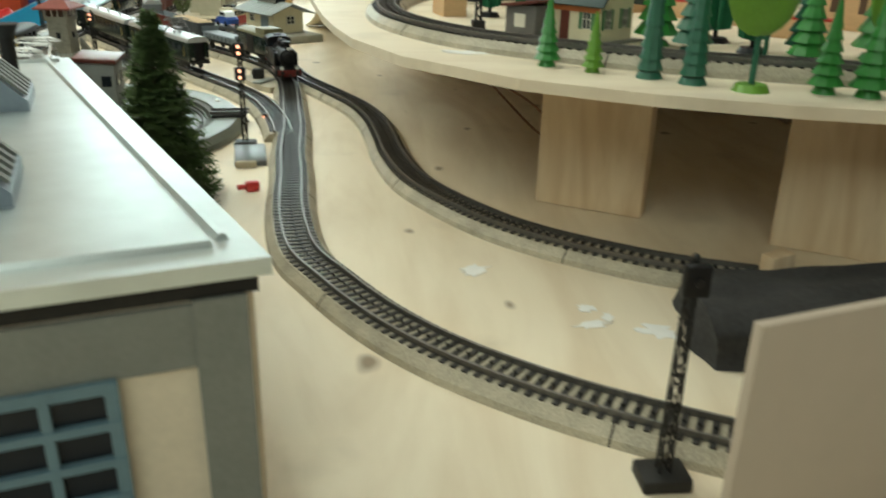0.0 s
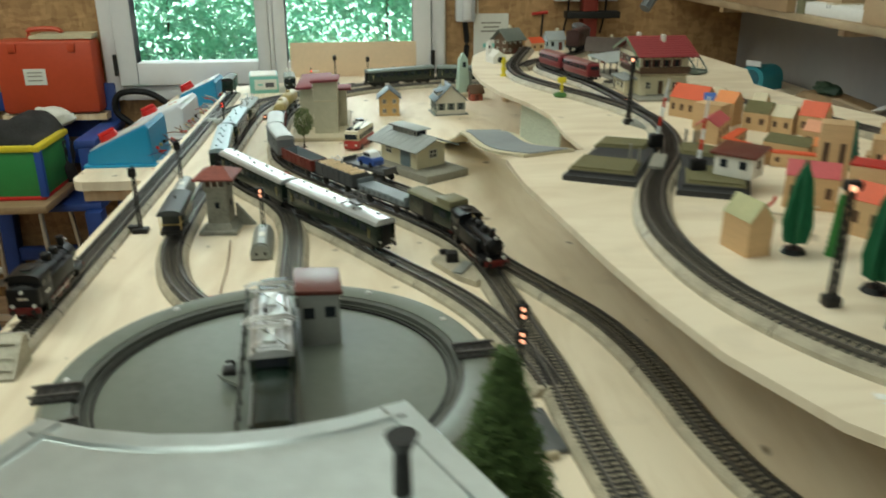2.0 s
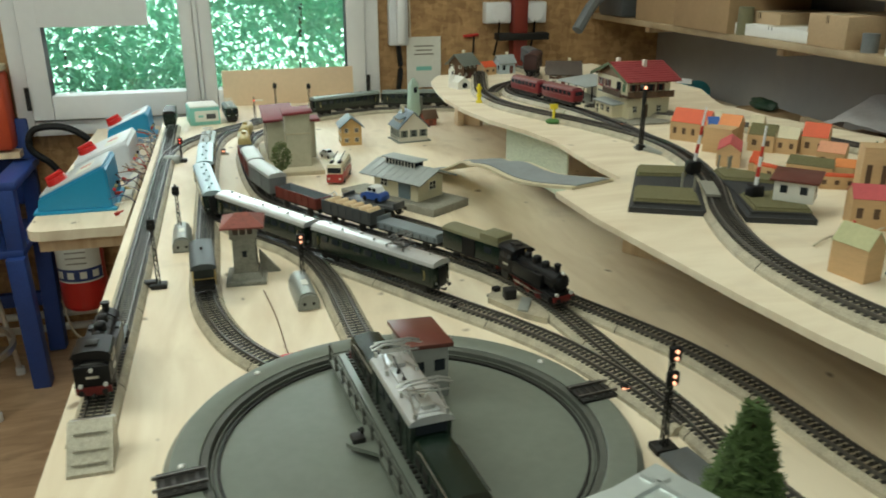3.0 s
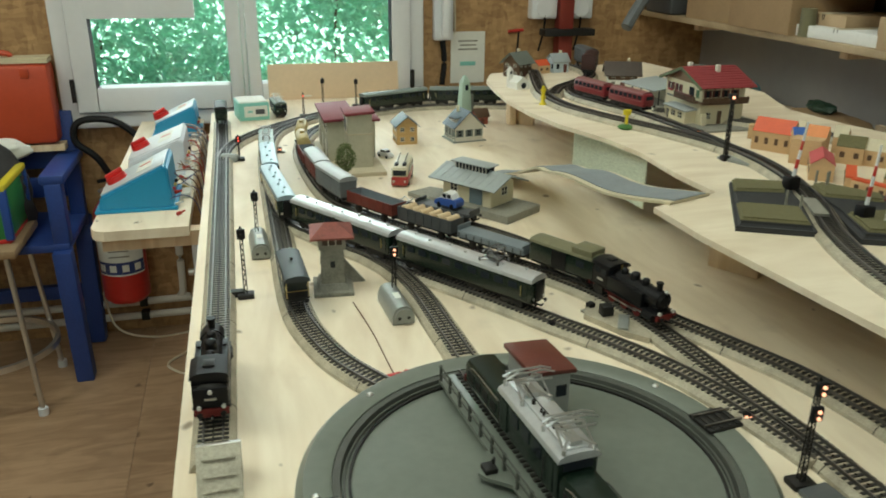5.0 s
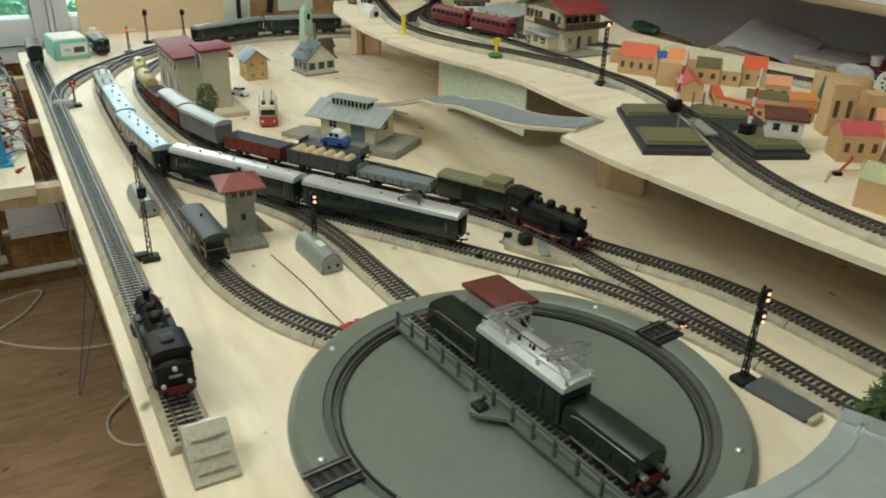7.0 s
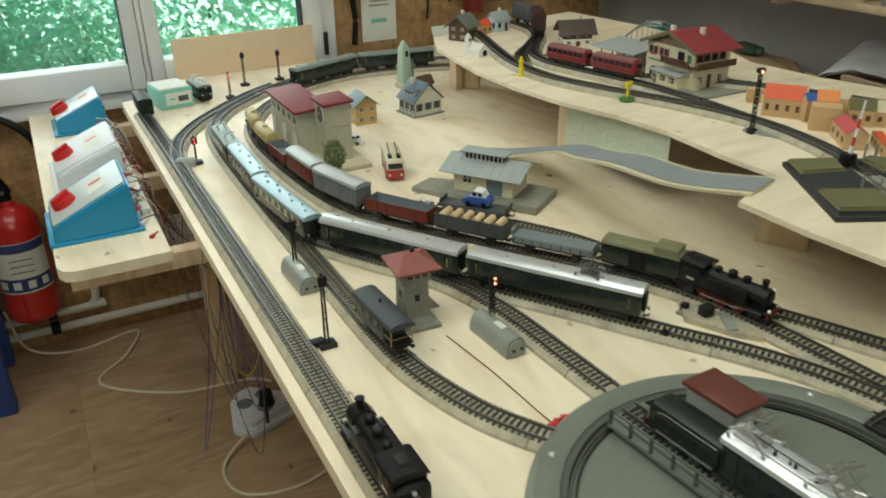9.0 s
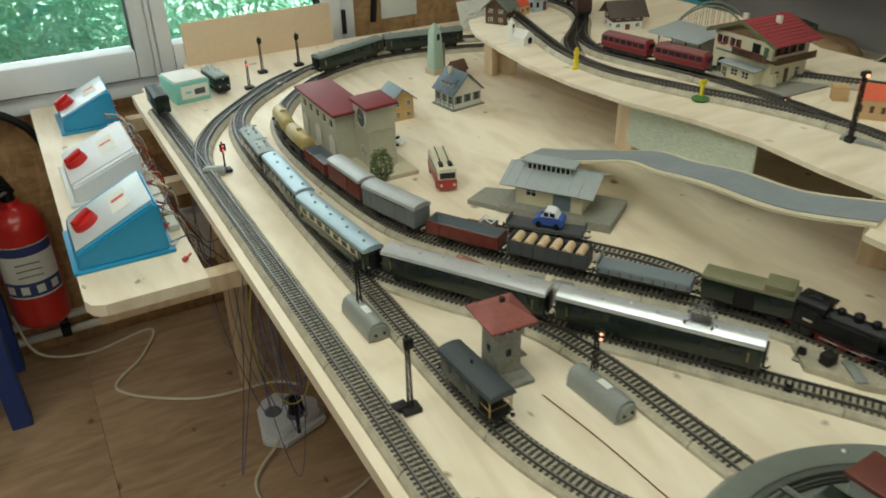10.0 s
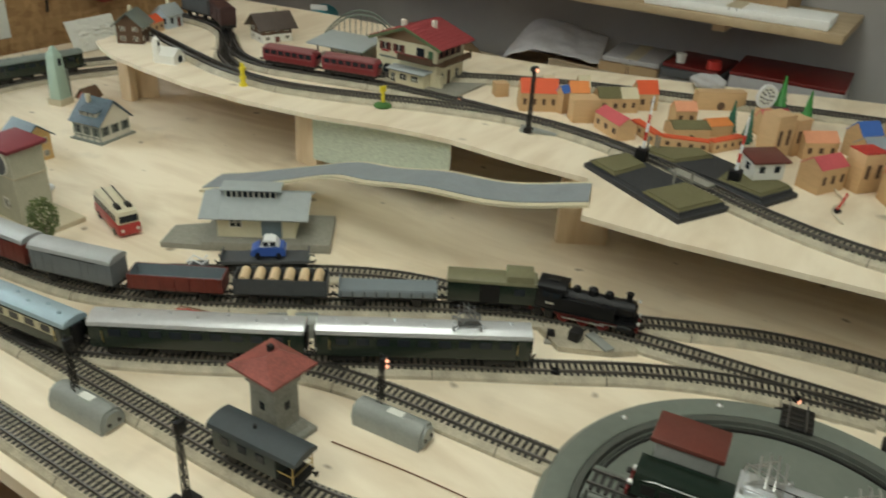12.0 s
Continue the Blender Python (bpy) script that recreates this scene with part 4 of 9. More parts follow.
# The articulated electric locomotive on the turntable bridge.
def crocodile():
    m = pose(*TC, 0.0175) @ pose(0, 0, 0, 0, 0, 96) @ pose(-0.012, 0, -0.001) @ Matrix.Scale(1.13, 4)
    c = thing("articulated_locomotive", m, "dark green articulated electric locomotive with long bonnets on the turntable", "locomotive")
    part("cab_body", box(B(), (0, 0, 0.0255), (0.092, 0.030, 0.030), 0.0015), GREEN, c)
    part("cab_roof", along(B(), roof_prof(0.0315, 0.0405, 0.0055), 0.0480), SILVER, c, "silver-grey cab roof")
    for x, r in ((-0.020, 0.0035), (-0.004, 0.003), (0.012, 0.0035), (0.0, 0.002)):
        part("insulator", cyl(B(), (x, 0.004, 0.045), (x, 0.004, 0.0505), r * 0.5, r * 0.35, 8), DARK, c)
    part("roof_box", box(B(), (0, 0, 0.0462), (0.088, 0.016, 0.0022), 0.0006), SILVER, c, "raised grey roof walkway")
    for x in (-0.031, 0.031):
        pantograph(c, x, 0.0470, 1.40, STEEL, 0.0008, True)
    part("roof_line", tube(B(), [(-0.031, 0.002, 0.0515), (-0.01, 0.004, 0.0520), (0.012, 0.004, 0.0520), (0.031, 0.002, 0.0515)], 0.0005, 5), DARK, c)
    for s in (-1, 1):
        for x in (-0.036, 0.036):
            part("door", box(B(), (x, s * 0.0152, 0.0250), (0.010, 0.0008, 0.024)), GREEN, c)
            part("handrail", cyl(B(), (x + 0.007, s * 0.0162, 0.015), (x + 0.007, s * 0.0162, 0.034), 0.0005, seg=5), DARK, c)
        for x in (-0.018, 0.0, 0.018):
            part("window", box(B(), (x, s * 0.0153, 0.0315), (0.011, 0.0008, 0.009)), WINDARK, c)
    for e in (-1, 1):
        h = along(B(), [(0.0138, 0.012), (0.0138, 0.0262), (0.0112, 0.0305), (0.0040, 0.0318), (-0.0040, 0.0318), (-0.0112, 0.0305), (-0.0138, 0.0262), (-0.0138, 0.012)], 0.0335)
        hood = part("bonnet", h, GREEN, c, "long rounded green bonnet", m=pose(e * 0.0815, 0, 0))
        for s in (-1, 1):
            # Added rails; the steel one stands in for the bonnet's edge highlight.
            part("handrail", tube(B(), [(-0.031, s * 0.0134, 0.0288), (0.018, s * 0.0134, 0.0288), (0.031, s * 0.0130, 0.0250)], 0.0005, 5), STEEL if s > 0 else DARK, hood)
            for x in (-0.022, -0.007, 0.008, 0.022):
                part("louvre", box(B(), (x, s * 0.0140, 0.020), (0.010, 0.0008, 0.008)), DARK, hood)
        part("frame", box(B(), (0, 0, 0.0085), (0.074, 0.019, 0.008), 0.0008), DARK, hood)
        part("buffer_beam", box(B(), (e * 0.0365, 0, 0.0120), (0.002, 0.028, 0.006), 0.0004), DEEPRED, hood, "red buffer beam")
        for y in (-0.008, 0.008):
            part("headlamp", cyl(B(), (e * 0.0335, y, 0.0170), (e * 0.0375, y, 0.0170), 0.0024, seg=10), STEEL, hood)
            part("buffer", cyl(B(), (e * 0.0375, y * 1.15, 0.0120), (e * 0.0415, y * 1.15, 0.0120), 0.0022, seg=10), DARK, hood)
        for x in (-0.022, 0.0, 0.022):
            for s in (-1, 1):
                part("wheel", cyl(B(), (x, s * 0.0075, 0.0076), (x, s * 0.0098, 0.0076), 0.0076, seg=16), BLACK, hood)
        for s in (-1, 1):
            part("connecting_rod", box(B(), (0, s * 0.0106, 0.0072), (0.055, 0.0009, 0.002)), STEEL, hood)
        part("front_window", box(B(), (e * 0.0463, 0, 0.0350), (0.0008, 0.022, 0.006)), WINDARK, c)


crocodile()

# ---- brake van and siding wagon ----
atv, nearv = along_track(T["van"])
VDIR = 1 if atv(0.2).translation.y < atv(0.1).translation.y else -1
vs = nearv(0.120, 0.402)
van = thing("brake_van", atv(vs, 0.03), "dark green brake van with grey roof and open platform", "railway wagon")
VANGREEN = mat("van_dark_green", (0.035, 0.045, 0.040), 0.5, var=0.2, scale=60)
VROOF = mat("van_grey_roof", (0.045, 0.055, 0.060), 0.5, var=0.12, scale=50)
part("body", box(B(), (-0.008, 0, 0.0240), (0.068, 0.0275, 0.0225), 0.0006), VANGREEN, van)
part("roof", along(B(), roof_prof(0.0300, 0.0355, 0.0068), 0.0470), VROOF, van)
part("stove_pipe", cyl(B(), (-0.006, 0.0, 0.041), (-0.006, 0.0, 0.0455), 0.0015, seg=8), DARK, van)
part("platform", box(B(), (0.034, 0, 0.0135), (0.020, 0.0275, 0.0016)), DARK, van)
for s in (-1, 1):
    for x in (-0.028, -0.009, 0.010):
        part("window", box(B(), (x, s * 0.0140, 0.0275), (0.009, 0.0008, 0.008)), WINDARK, van)
    part("platform_post", cyl(B(), (0.043, s * 0.0125, 0.0135), (0.043, s * 0.0125, 0.035), 0.0007, seg=6), BRASS, van, "yellow platform post")
    part("handrail", tube(B(), [(0.028, s * 0.0128, 0.0225), (0.043, s * 0.0128, 0.0225)], 0.0006, 5), BRASS, van, "yellow handrail")
part("railing", tube(B(), [(0.0435, -0.012, 0.0225), (0.0435, 0.012, 0.0225)], 0.0006, 5), BRASS, van, "yellow end railing")
part("underframe", box(B(), (0, 0, 0.0112), (0.088, 0.020, 0.0036)), DARK, van)
wheels(van, (-0.026, 0.026))
buffers(van, 0.045)

ato, nearo = along_track(T["outer"])
so = nearo(0.372, 0.642)
flat = thing("flat_wagon", ato(so, 0.03), "dark flat wagon with low ends on the siding", "railway wagon")
part("deck", box(B(), (0, 0, 0.0150), (0.105, 0.0270, 0.0050), 0.0006), DKGREY, flat)
for e in (-1, 1):
    part("end_board", box(B(), (e * 0.0515, 0, 0.0200), (0.0016, 0.0270, 0.0065)), DKGREY, flat)
    bogie(flat, e * 0.033)
buffers(flat, 0.0525)


def toy_car(m, body, top, label, s=1.0):
    c = thing("toy_car", m, label, "toy car")
    sh = [(-0.024, 0.004), (-0.0245, 0.010), (-0.021, 0.0135), (-0.012, 0.0145), (0.012, 0.0140), (0.022, 0.0110), (0.0245, 0.0080), (0.0245, 0.004)]
    rf = [(-0.016, 0.0140), (-0.011, 0.0205), (-0.004, 0.0225), (0.005, 0.0220), (0.0125, 0.0140)]
    part("car_body", extrude(B(), [(x * s, z * s) for x, z in sh], -0.0095 * s, 0.0095 * s), body, c)
    part("car_top", extrude(B(), [(x * s, z * s) for x, z in rf], -0.0080 * s, 0.0080 * s), top, c)
    for sd in (-1, 1):
        for x in (-0.007, 0.003):
            part("side_window", box(B(), (x * s, sd * 0.0081 * s, 0.0178 * s), (0.0075 * s, 0.0006, 0.005 * s)), WINDARK, c)
        for x in (-0.0145, 0.0145):
            w = part("wheel", cyl(B(), (x * s, sd * 0.0075 * s, 0.0042 * s), (x * s, sd * 0.0100 * s, 0.0042 * s), 0.0042 * s, seg=12), BLACK, c)
    part("windscreen", box(B(), (0.0098 * s, 0, 0.0178 * s), (0.0006, 0.014 * s, 0.006 * s), ry=-40), WINDARK, c)
    return c


CARBLUE = mat("toy_car_blue", (0.04, 0.10, 0.36), 0.3, var=0.05, scale=40, bump=0)
CARWHITE = mat("toy_car_white", (0.75, 0.76, 0.76), 0.3, var=0.04, scale=40, bump=0)
toy_car(flat.matrix_world @ pose(0.004, 0, 0.0176, 0, 0, 180) @ Matrix.Diagonal((0.84, 1.12, 1.12, 1)), CARBLUE, CARWHITE, "blue and white toy saloon car on the flat wagon")
toy_car(pose(0.352, 1.068, 0, 0, 0, -60), CARWHITE, CARWHITE, "small white toy car beside the tower building", 0.75)


# ---- engine shed ----
SHEDROOF = mat("shed_roof", (0.62, 0.68, 0.68), 0.34, 0.76, var=0.12, scale=9, bump=0.06)
SHEDWALL = mat("shed_plaster", (0.72, 0.635, 0.50), 0.8, var=0.07, scale=40, bump=0.25)
SHEDTRIM = mat("shed_grey_trim", (0.215, 0.225, 0.205), 0.6, var=0.1, scale=60)
VENT = mat("vent_blue_grey", (0.22, 0.27, 0.32), 0.45, var=0.1, scale=60)
SASH = mat("sash_blue", (0.13, 0.22, 0.27), 0.45, var=0.1, scale=60)


def polar(r, a):
    return (r * math.sin(radians(a)), -r * math.cos(radians(a)))


def engine_shed():
    t = thing("engine_shed", pose(*TC, 0), "three-stall fan-shaped engine shed with flat grey metal roof", "model building")
    A, R0, R1, ZR = 25.8, 0.246, 0.646, 0.101
    cuts = [-A, -A / 3, A / 3, A]
    outer = [polar(R1, a) for a in cuts]
    inner = [polar(R0, a) for a in (-A, -A * 0.66, -A / 3, 0, A / 3, A * 0.66, A)]

    def slab(grow, z0, z1):
        o = [polar(R1 + grow, a * (1 + grow * 2.2)) for a in cuts]
        i = [polar(R0 - grow, a * (1 + grow * 4.5)) for a in (-A, -A * 0.66, -A / 3, 0, A / 3, A * 0.66, A)]
        return prism(B(), o + list(reversed(i)), z0, z1)

    part("roof", slab(0.010, ZR, ZR + 0.006), SHEDROOF, t, "flat grey metal roof with folded rim")
    part("roof_gutter", slab(0.005, ZR - 0.007, ZR), DARK, t, "dark gutter under the roof")
    # folded rim along the sides and the back
    for a in (-A, A):
        p, q = polar(R0 - 0.008, a * 1.0), polar(R1 + 0.006, a * 1.0)
        k = 0.010 if a < 0 else -0.010
        part("roof_rim", tube(B(), [(p[0] + k, p[1] - 0.004, ZR + 0.0062), (q[0] + k, q[1] + 0.014, ZR + 0.0062)], 0.0022, 6), SHEDROOF, t)
    for a, b in zip(cuts, cuts[1:]):
        p, q = polar(R1 - 0.008, a * 0.975), polar(R1 - 0.008, b * 0.975)
        part("roof_rim", tube(B(), [(*p, ZR + 0.0062), (*q, ZR + 0.0062)], 0.0022, 6), SHEDROOF, t)
    pi = [(*polar(R0 + 0.004, a * 0.97), ZR + 0.0062) for a in (-A, -A * 0.66, -A / 3, 0, A / 3, A * 0.66, A)]
    part("roof_rim", tube(B(), pi, 0.0022, 6), SHEDROOF, t)

    def wall(p, q, name, mt, z1=ZR - 0.006, th=0.006):
        p, q = Vector((*p, 0)), Vector((*q, 0))
        d = q - p
        return part(name, box(B(), (d.length / 2, 0, z1 / 2), (d.length, th, z1)), mt, t, m=Matrix.Translation(p) @ Matrix.Rotation(math.atan2(d.y, d.x), 4, "Z")), d.length

    sides = [(polar(R0, A), polar(R1, A)), (polar(R1, -A), polar(R0, -A))]
    for p, q in sides:
        w, n = wall(p, q, "side_wall", SHEDWALL)
        part("plinth", box(B(), (n / 2, -0.0036, 0.007), (n, 0.003, 0.014)), SHEDTRIM, w)
        part("cornice", box(B(), (n / 2, -0.0036, ZR - 0.016), (n, 0.003, 0.014)), SHEDTRIM, w)
        for i in range(5):
            x = 0.010 + (n - 0.020) * i / 4
            part("pilaster", box(B(), (x, -0.0040, ZR / 2), (0.018, 0.0040, ZR - 0.010)), SHEDTRIM, w)
    for i in range(3):
        w, n = wall(outer[i + 1], outer[i], "back_wall", SHEDWALL)
        part("cornice", box(B(), (n / 2, 0.0036, ZR - 0.0195), (n, 0.003, 0.022)), SHEDTRIM, w)
        part("plinth", box(B(), (n / 2, 0.0036, 0.007), (n, 0.003, 0.014)), SHEDTRIM, w)
        for x in (0.0085, n - 0.0085):
            part("pilaster", box(B(), (x, 0.0042, ZR / 2 - 0.003), (0.017, 0.0042, ZR - 0.008)), SHEDTRIM, w)
        win = part("window", box(B(), (n / 2 - 0.014, 0.0034, 0.041), (0.078, 0.0020, 0.056)), WINDARK, w, "dark gridded window")
        fr = B()
        for k in range(5):
            box(fr, (n / 2 - 0.053 + k * 0.0195, 0.0052, 0.041), (0.0042 if k in (0, 4) else 0.0032, 0.0035, 0.056))
        for k in range(5):
            box(fr, (n / 2 - 0.014, 0.0058, 0.014 + k * 0.0138), (0.082, 0.0030, 0.0042 if k in (0, 4) else 0.0030))
        part("window_frame", fr, SASH, win, "blue-grey glazing bars")
        part("wall_clip", tube(B(), [(n - 0.034 + 0.0035 * j, 0.0085, ZR - 0.0130 + (0.0045 if j % 2 else 0)) for j in range(7)], 0.0010, 5), CREAM, w, "pale zigzag spring clip")
    for i, a in enumerate((-A * 2 / 3, 0, A * 2 / 3)):
        g0, g1 = polar(R0, a - A / 3 + 0.6), polar(R0, a + A / 3 - 0.6)
        w, n = wall(g0, g1, "front_pier", SHEDWALL)
        part("gate", box(B(), (n / 2, 0.0035, 0.040), (n * 0.78, 0.002, 0.080)), SHEDTRIM, w, "closed grey stall gate")
        for r in (0.386, 0.548):
            v = B()
            prof = [(-0.0190, 0.0), (-0.0190, 0.006), (0.0, 0.0250), (0.0190, 0.006), (0.0190, 0.0)]
            extrude(v, prof, -0.0300, 0.0300)
            p = polar(r, a * 1.07 if a else 2.2)
            o = part("roof_vent", v, VENT, t, "blue-grey gabled louvre vent", m=pose(p[0], p[1], ZR + 0.006, 0, 0, a) @ Matrix.Scale(0.84, 4))
            for s in (-1, 1):
                for k in range(5):
                    part("louvre", box(B(), (s * 0.0102, -0.022 + k * 0.0110, 0.0172), (0.0225, 0.0050, 0.0016), 0, 0, 0, s * 45), SHEDTRIM, o)
        if a:
            p = polar(0.314, a * 1.10)
            ch = cyl(B(), (0, 0, 0), (0, 0, 0.026), 0.0048, 0.0042, 12)
            cyl(ch, (0, 0, 0.026), (0, 0, 0.034), 0.0050, 0.0085, 12)
            part("chimney", ch, DARK, t, "black chimney", m=pose(p[0], p[1], ZR + 0.006))
        p = polar(0.315, a * 0.8)
        part("roof_clip", box(B(), (p[0], p[1], ZR + 0.0068), (0.008, 0.005, 0.0016)), SHEDTRIM, t)


engine_shed()


# ---- model houses ----
def gable_house(name, m, size, height, ridge, wall, roof, label, over=0.004, wins=(3, 2), floors=1, door=True, chimney=True, along_x=True, shutter=None, frame=None, category="model house", group="", pane=None, door_mat=None):
    """A house with a gable roof along its x axis, windows on all sides, a door and a chimney."""
    t = thing(name, m, label, category, group)
    sx, sy = size
    part("wall", extrude(B(), [(-sy / 2, 0), (sy / 2, 0), (sy / 2, height), (0, ridge - 0.0016), (-sy / 2, height)], -sx / 2, sx / 2, Matrix.Rotation(math.pi / 2, 4, "Z")), wall, t)
    n = math.hypot(sy / 2, ridge - height)
    ang = math.degrees(math.atan2(ridge - height, sy / 2))
    ext = n + over
    for turn in (0, 180):
        part("roof_slope", box(B(), (0, -ext / 2, 0.0008), (sx + 2 * over, ext, 0.0018), 0.0003), roof, t, m=pose(0, 0, ridge, 0, 0, turn) @ Matrix.Rotation(radians(ang), 4, "X"))
    wm, fh = pane or WINDARK, height / floors
    w = min(0.0085, sx / (wins[0] + 1) * 0.55) if wins[0] else 0
    for f in range(floors):
        z = fh * (f + 0.56)
        for i in range(wins[0]):
            x = -sx / 2 + sx * (i + 0.5) / wins[0]
            for s in (-1, 1):
                if door and f == 0 and s < 0 and i == wins[0] // 2:
                    part("door", box(B(), (x, s * (sy / 2 + 0.0003), fh * 0.36), (w * 1.15, 0.0010, fh * 0.72)), door_mat or REDBROWN, t)
                    continue
                o = part("window", box(B(), (x, s * (sy / 2 + 0.0002), z), (w, 0.0009, fh * 0.42)), wm, t)
                if frame:
                    fb = B()
                    for k in (-1, 0, 1):
                        box(fb, (x + k * w / 2, s * (sy / 2 + 0.0006), z), (0.0007, 0.0008, fh * 0.44))
                        box(fb, (x, s * (sy / 2 + 0.0006), z + k * fh * 0.21), (w, 0.0008, 0.0007))
                    part("window_frame", fb, frame, o)
                if shutter:
                    for k in (-1, 1):
                        part("shutter", box(B(), (x + k * w * 0.78, s * (sy / 2 + 0.0005), z), (w * 0.45, 0.0010, fh * 0.46)), shutter, t)
        w2 = min(0.0085, sy / (wins[1] + 1) * 0.55) if wins[1] else 0
        for i in range(wins[1]):
            y = -sy / 2 + sy * (i + 0.5) / wins[1]
            for s in (-1, 1):
                o = part("window", box(B(), (s * (sx / 2 + 0.0002), y, z), (0.0009, w2, fh * 0.42)), wm, t)
                if frame:
                    fb = B()
                    for k in (-1, 0, 1):
                        box(fb, (s * (sx / 2 + 0.0006), y + k * w2 / 2, z), (0.0008, 0.0007, fh * 0.44))
                        box(fb, (s * (sx / 2 + 0.0006), y, z + k * fh * 0.21), (0.0008, w2, 0.0007))
                    part("window_frame", fb, frame, o)
                if shutter:
                    for k in (-1, 1):
                        part("shutter", box(B(), (s * (sx / 2 + 0.0005), y + k * w2 * 0.78, z), (0.0010, w2 * 0.45, fh * 0.46)), shutter, t)
    if chimney:
        part("chimney", box(B(), (sx * 0.22, sy * 0.14, ridge), (0.006, 0.006, 0.014), 0.0006), CREAM, t)
    return t


YELLOW = mat("ochre_timber", (0.52, 0.33, 0.13), 0.6, var=0.2, scale=70, stretch=(1, 1, 5))
SLATE = mat("slate_blue_roof", (0.12, 0.16, 0.185), 0.5, var=0.18, scale=150, bump=0.4)
DKSLATE = mat("dark_slate_roof", (0.070, 0.105, 0.130), 0.5, var=0.45, scale=150, bump=0.4)
OFFWHITE = mat("offwhite_plaster", (0.66, 0.63, 0.54), 0.7, var=0.06, scale=60)
PLASTER = mat("cream_plaster", (0.66, 0.60, 0.42), 0.7, var=0.07, scale=50)
GREYROOF = mat("pale_grey_roof", (0.33, 0.36, 0.36), 0.55, var=0.08, scale=90, bump=0.3)
STONE = mat("grey_stone", (0.26, 0.25, 0.21), 0.75, var=0.2, scale=160, bump=0.5)
BEIGE = mat("beige_base", (0.50, 0.44, 0.31), 0.7, var=0.1, scale=60)
WINEROOF = mat("wine_red_roof", (0.19, 0.026, 0.034), 0.7, var=0.1, scale=60, bump=0.1)
TILERED = mat("tile_red_roof", (0.30, 0.040, 0.045), 0.62, var=0.15, scale=140, bump=0.4)
TIMBER = mat("brown_timber", (0.10, 0.055, 0.03), 0.6, var=0.2, scale=90)
SHUT = mat("grey_green_shutter", (0.15, 0.17, 0.15), 0.5, var=0.1, scale=50)
GREENSH = mat("green_shutter", (0.06, 0.16, 0.07), 0.5, var=0.1, scale=50)
BLOCKWOOD = mat("block_wood", (0.58, 0.38, 0.20), 0.6, var=0.14, scale=45, stretch=(1, 1, 5), rand=0.35)


def goods_shed():
    m = pose(0.446, 0.722, 0, 0, 0, -55)
    t = thing("goods_shed", m, "small goods shed with grey roof on a grey loading platform", "model building")
    part("platform", box(B(), (0.014, -0.002, 0.0065), (0.165, 0.088, 0.013), 0.001), STONE, t, "grey stone loading platform")
    part("ramp", prism(B(), [(-0.068, -0.044), (-0.068, 0.02), (-0.115, 0.010), (-0.122, -0.040)], 0, 0.0075), STONE, t)
    part("wall", extrude(B(), [(-0.030, 0.013), (0.030, 0.013), (0.030, 0.048), (0, 0.0605), (-0.030, 0.048)], -0.050, 0.050, Matrix.Rotation(math.pi / 2, 4, "Z")), PLASTER, t)
    for s in (-1, 1):
        r = part("roof_slope", box(B(), (0, s * 0.0245, 0), (0.138, 0.051, 0.0022), 0.0004), GREYROOF, t, m=pose(0, 0, 0.0530 + 0.0012, 0, 0, 0) @ Matrix.Translation((0, 0, 0.0095)) @ Matrix.Rotation(-s * radians(21), 4, "X"))
        for i in range(9):
            part("roof_seam", box(B(), (-0.062 + i * 0.0155, s * 0.0245, 0.0014), (0.0008, 0.050, 0.0008)), GREYROOF, r)
    cl = part("clerestory", box(B(), (-0.008, 0, 0.0660), (0.066, 0.020, 0.010)), WINDARK, t, "dark glazed roof lantern")
    part("lantern_roof", box(B(), (-0.008, 0, 0.0722), (0.078, 0.030, 0.0022), 0.0004), GREYROOF, cl)
    for s in (-1, 1):
        for i in range(10):
            part("lantern_bar", box(B(), (-0.040 + i * 0.0071, s * 0.0104, 0.0660), (0.0014, 0.0014, 0.010)), OFFWHITE, cl)
    bd = mat("shed_door_blue", (0.14, 0.19, 0.22), 0.6, var=0.15, scale=70)
    part("sliding_door", box(B(), (0.020, -0.0306, 0.0290), (0.026, 0.0014, 0.030)), bd, t, "blue-grey sliding door")
    part("sliding_door", box(B(), (0.0, 0.0306, 0.0290), (0.026, 0.0014, 0.030)), bd, t, "blue-grey sliding door")
    for x, y, sx, sy in ((-0.026, -0.0304, 0.015, 0.0012), (-0.030, 0.0304, 0.015, 0.0012), (0.0504, 0.004, 0.0012, 0.015), (-0.0504, 0, 0.0012, 0.015)):
        w = part("window", box(B(), (x, y, 0.0350), (sx, sy, 0.013)), WINDARK, t)
        f = B()
        for k in (-1, 0, 1):
            if sx > sy:
                box(f, (x + k * sx / 2, y * 1.015, 0.0350), (0.0013, 0.0014, 0.0145))
            else:
                box(f, (x * 1.01, y + k * sy / 2, 0.0350), (0.0014, 0.0013, 0.0145))
            box(f, (x * 1.008, y * 1.012, 0.0350 + k * 0.0068), (max(sx, 0.0014), max(sy, 0.0014), 0.0012))
        part("window_frame", f, OFFWHITE, w)


goods_shed()


CLOCKGREY = mat("clock_grey", (0.085, 0.09, 0.095), 0.5, var=0.12, scale=60)


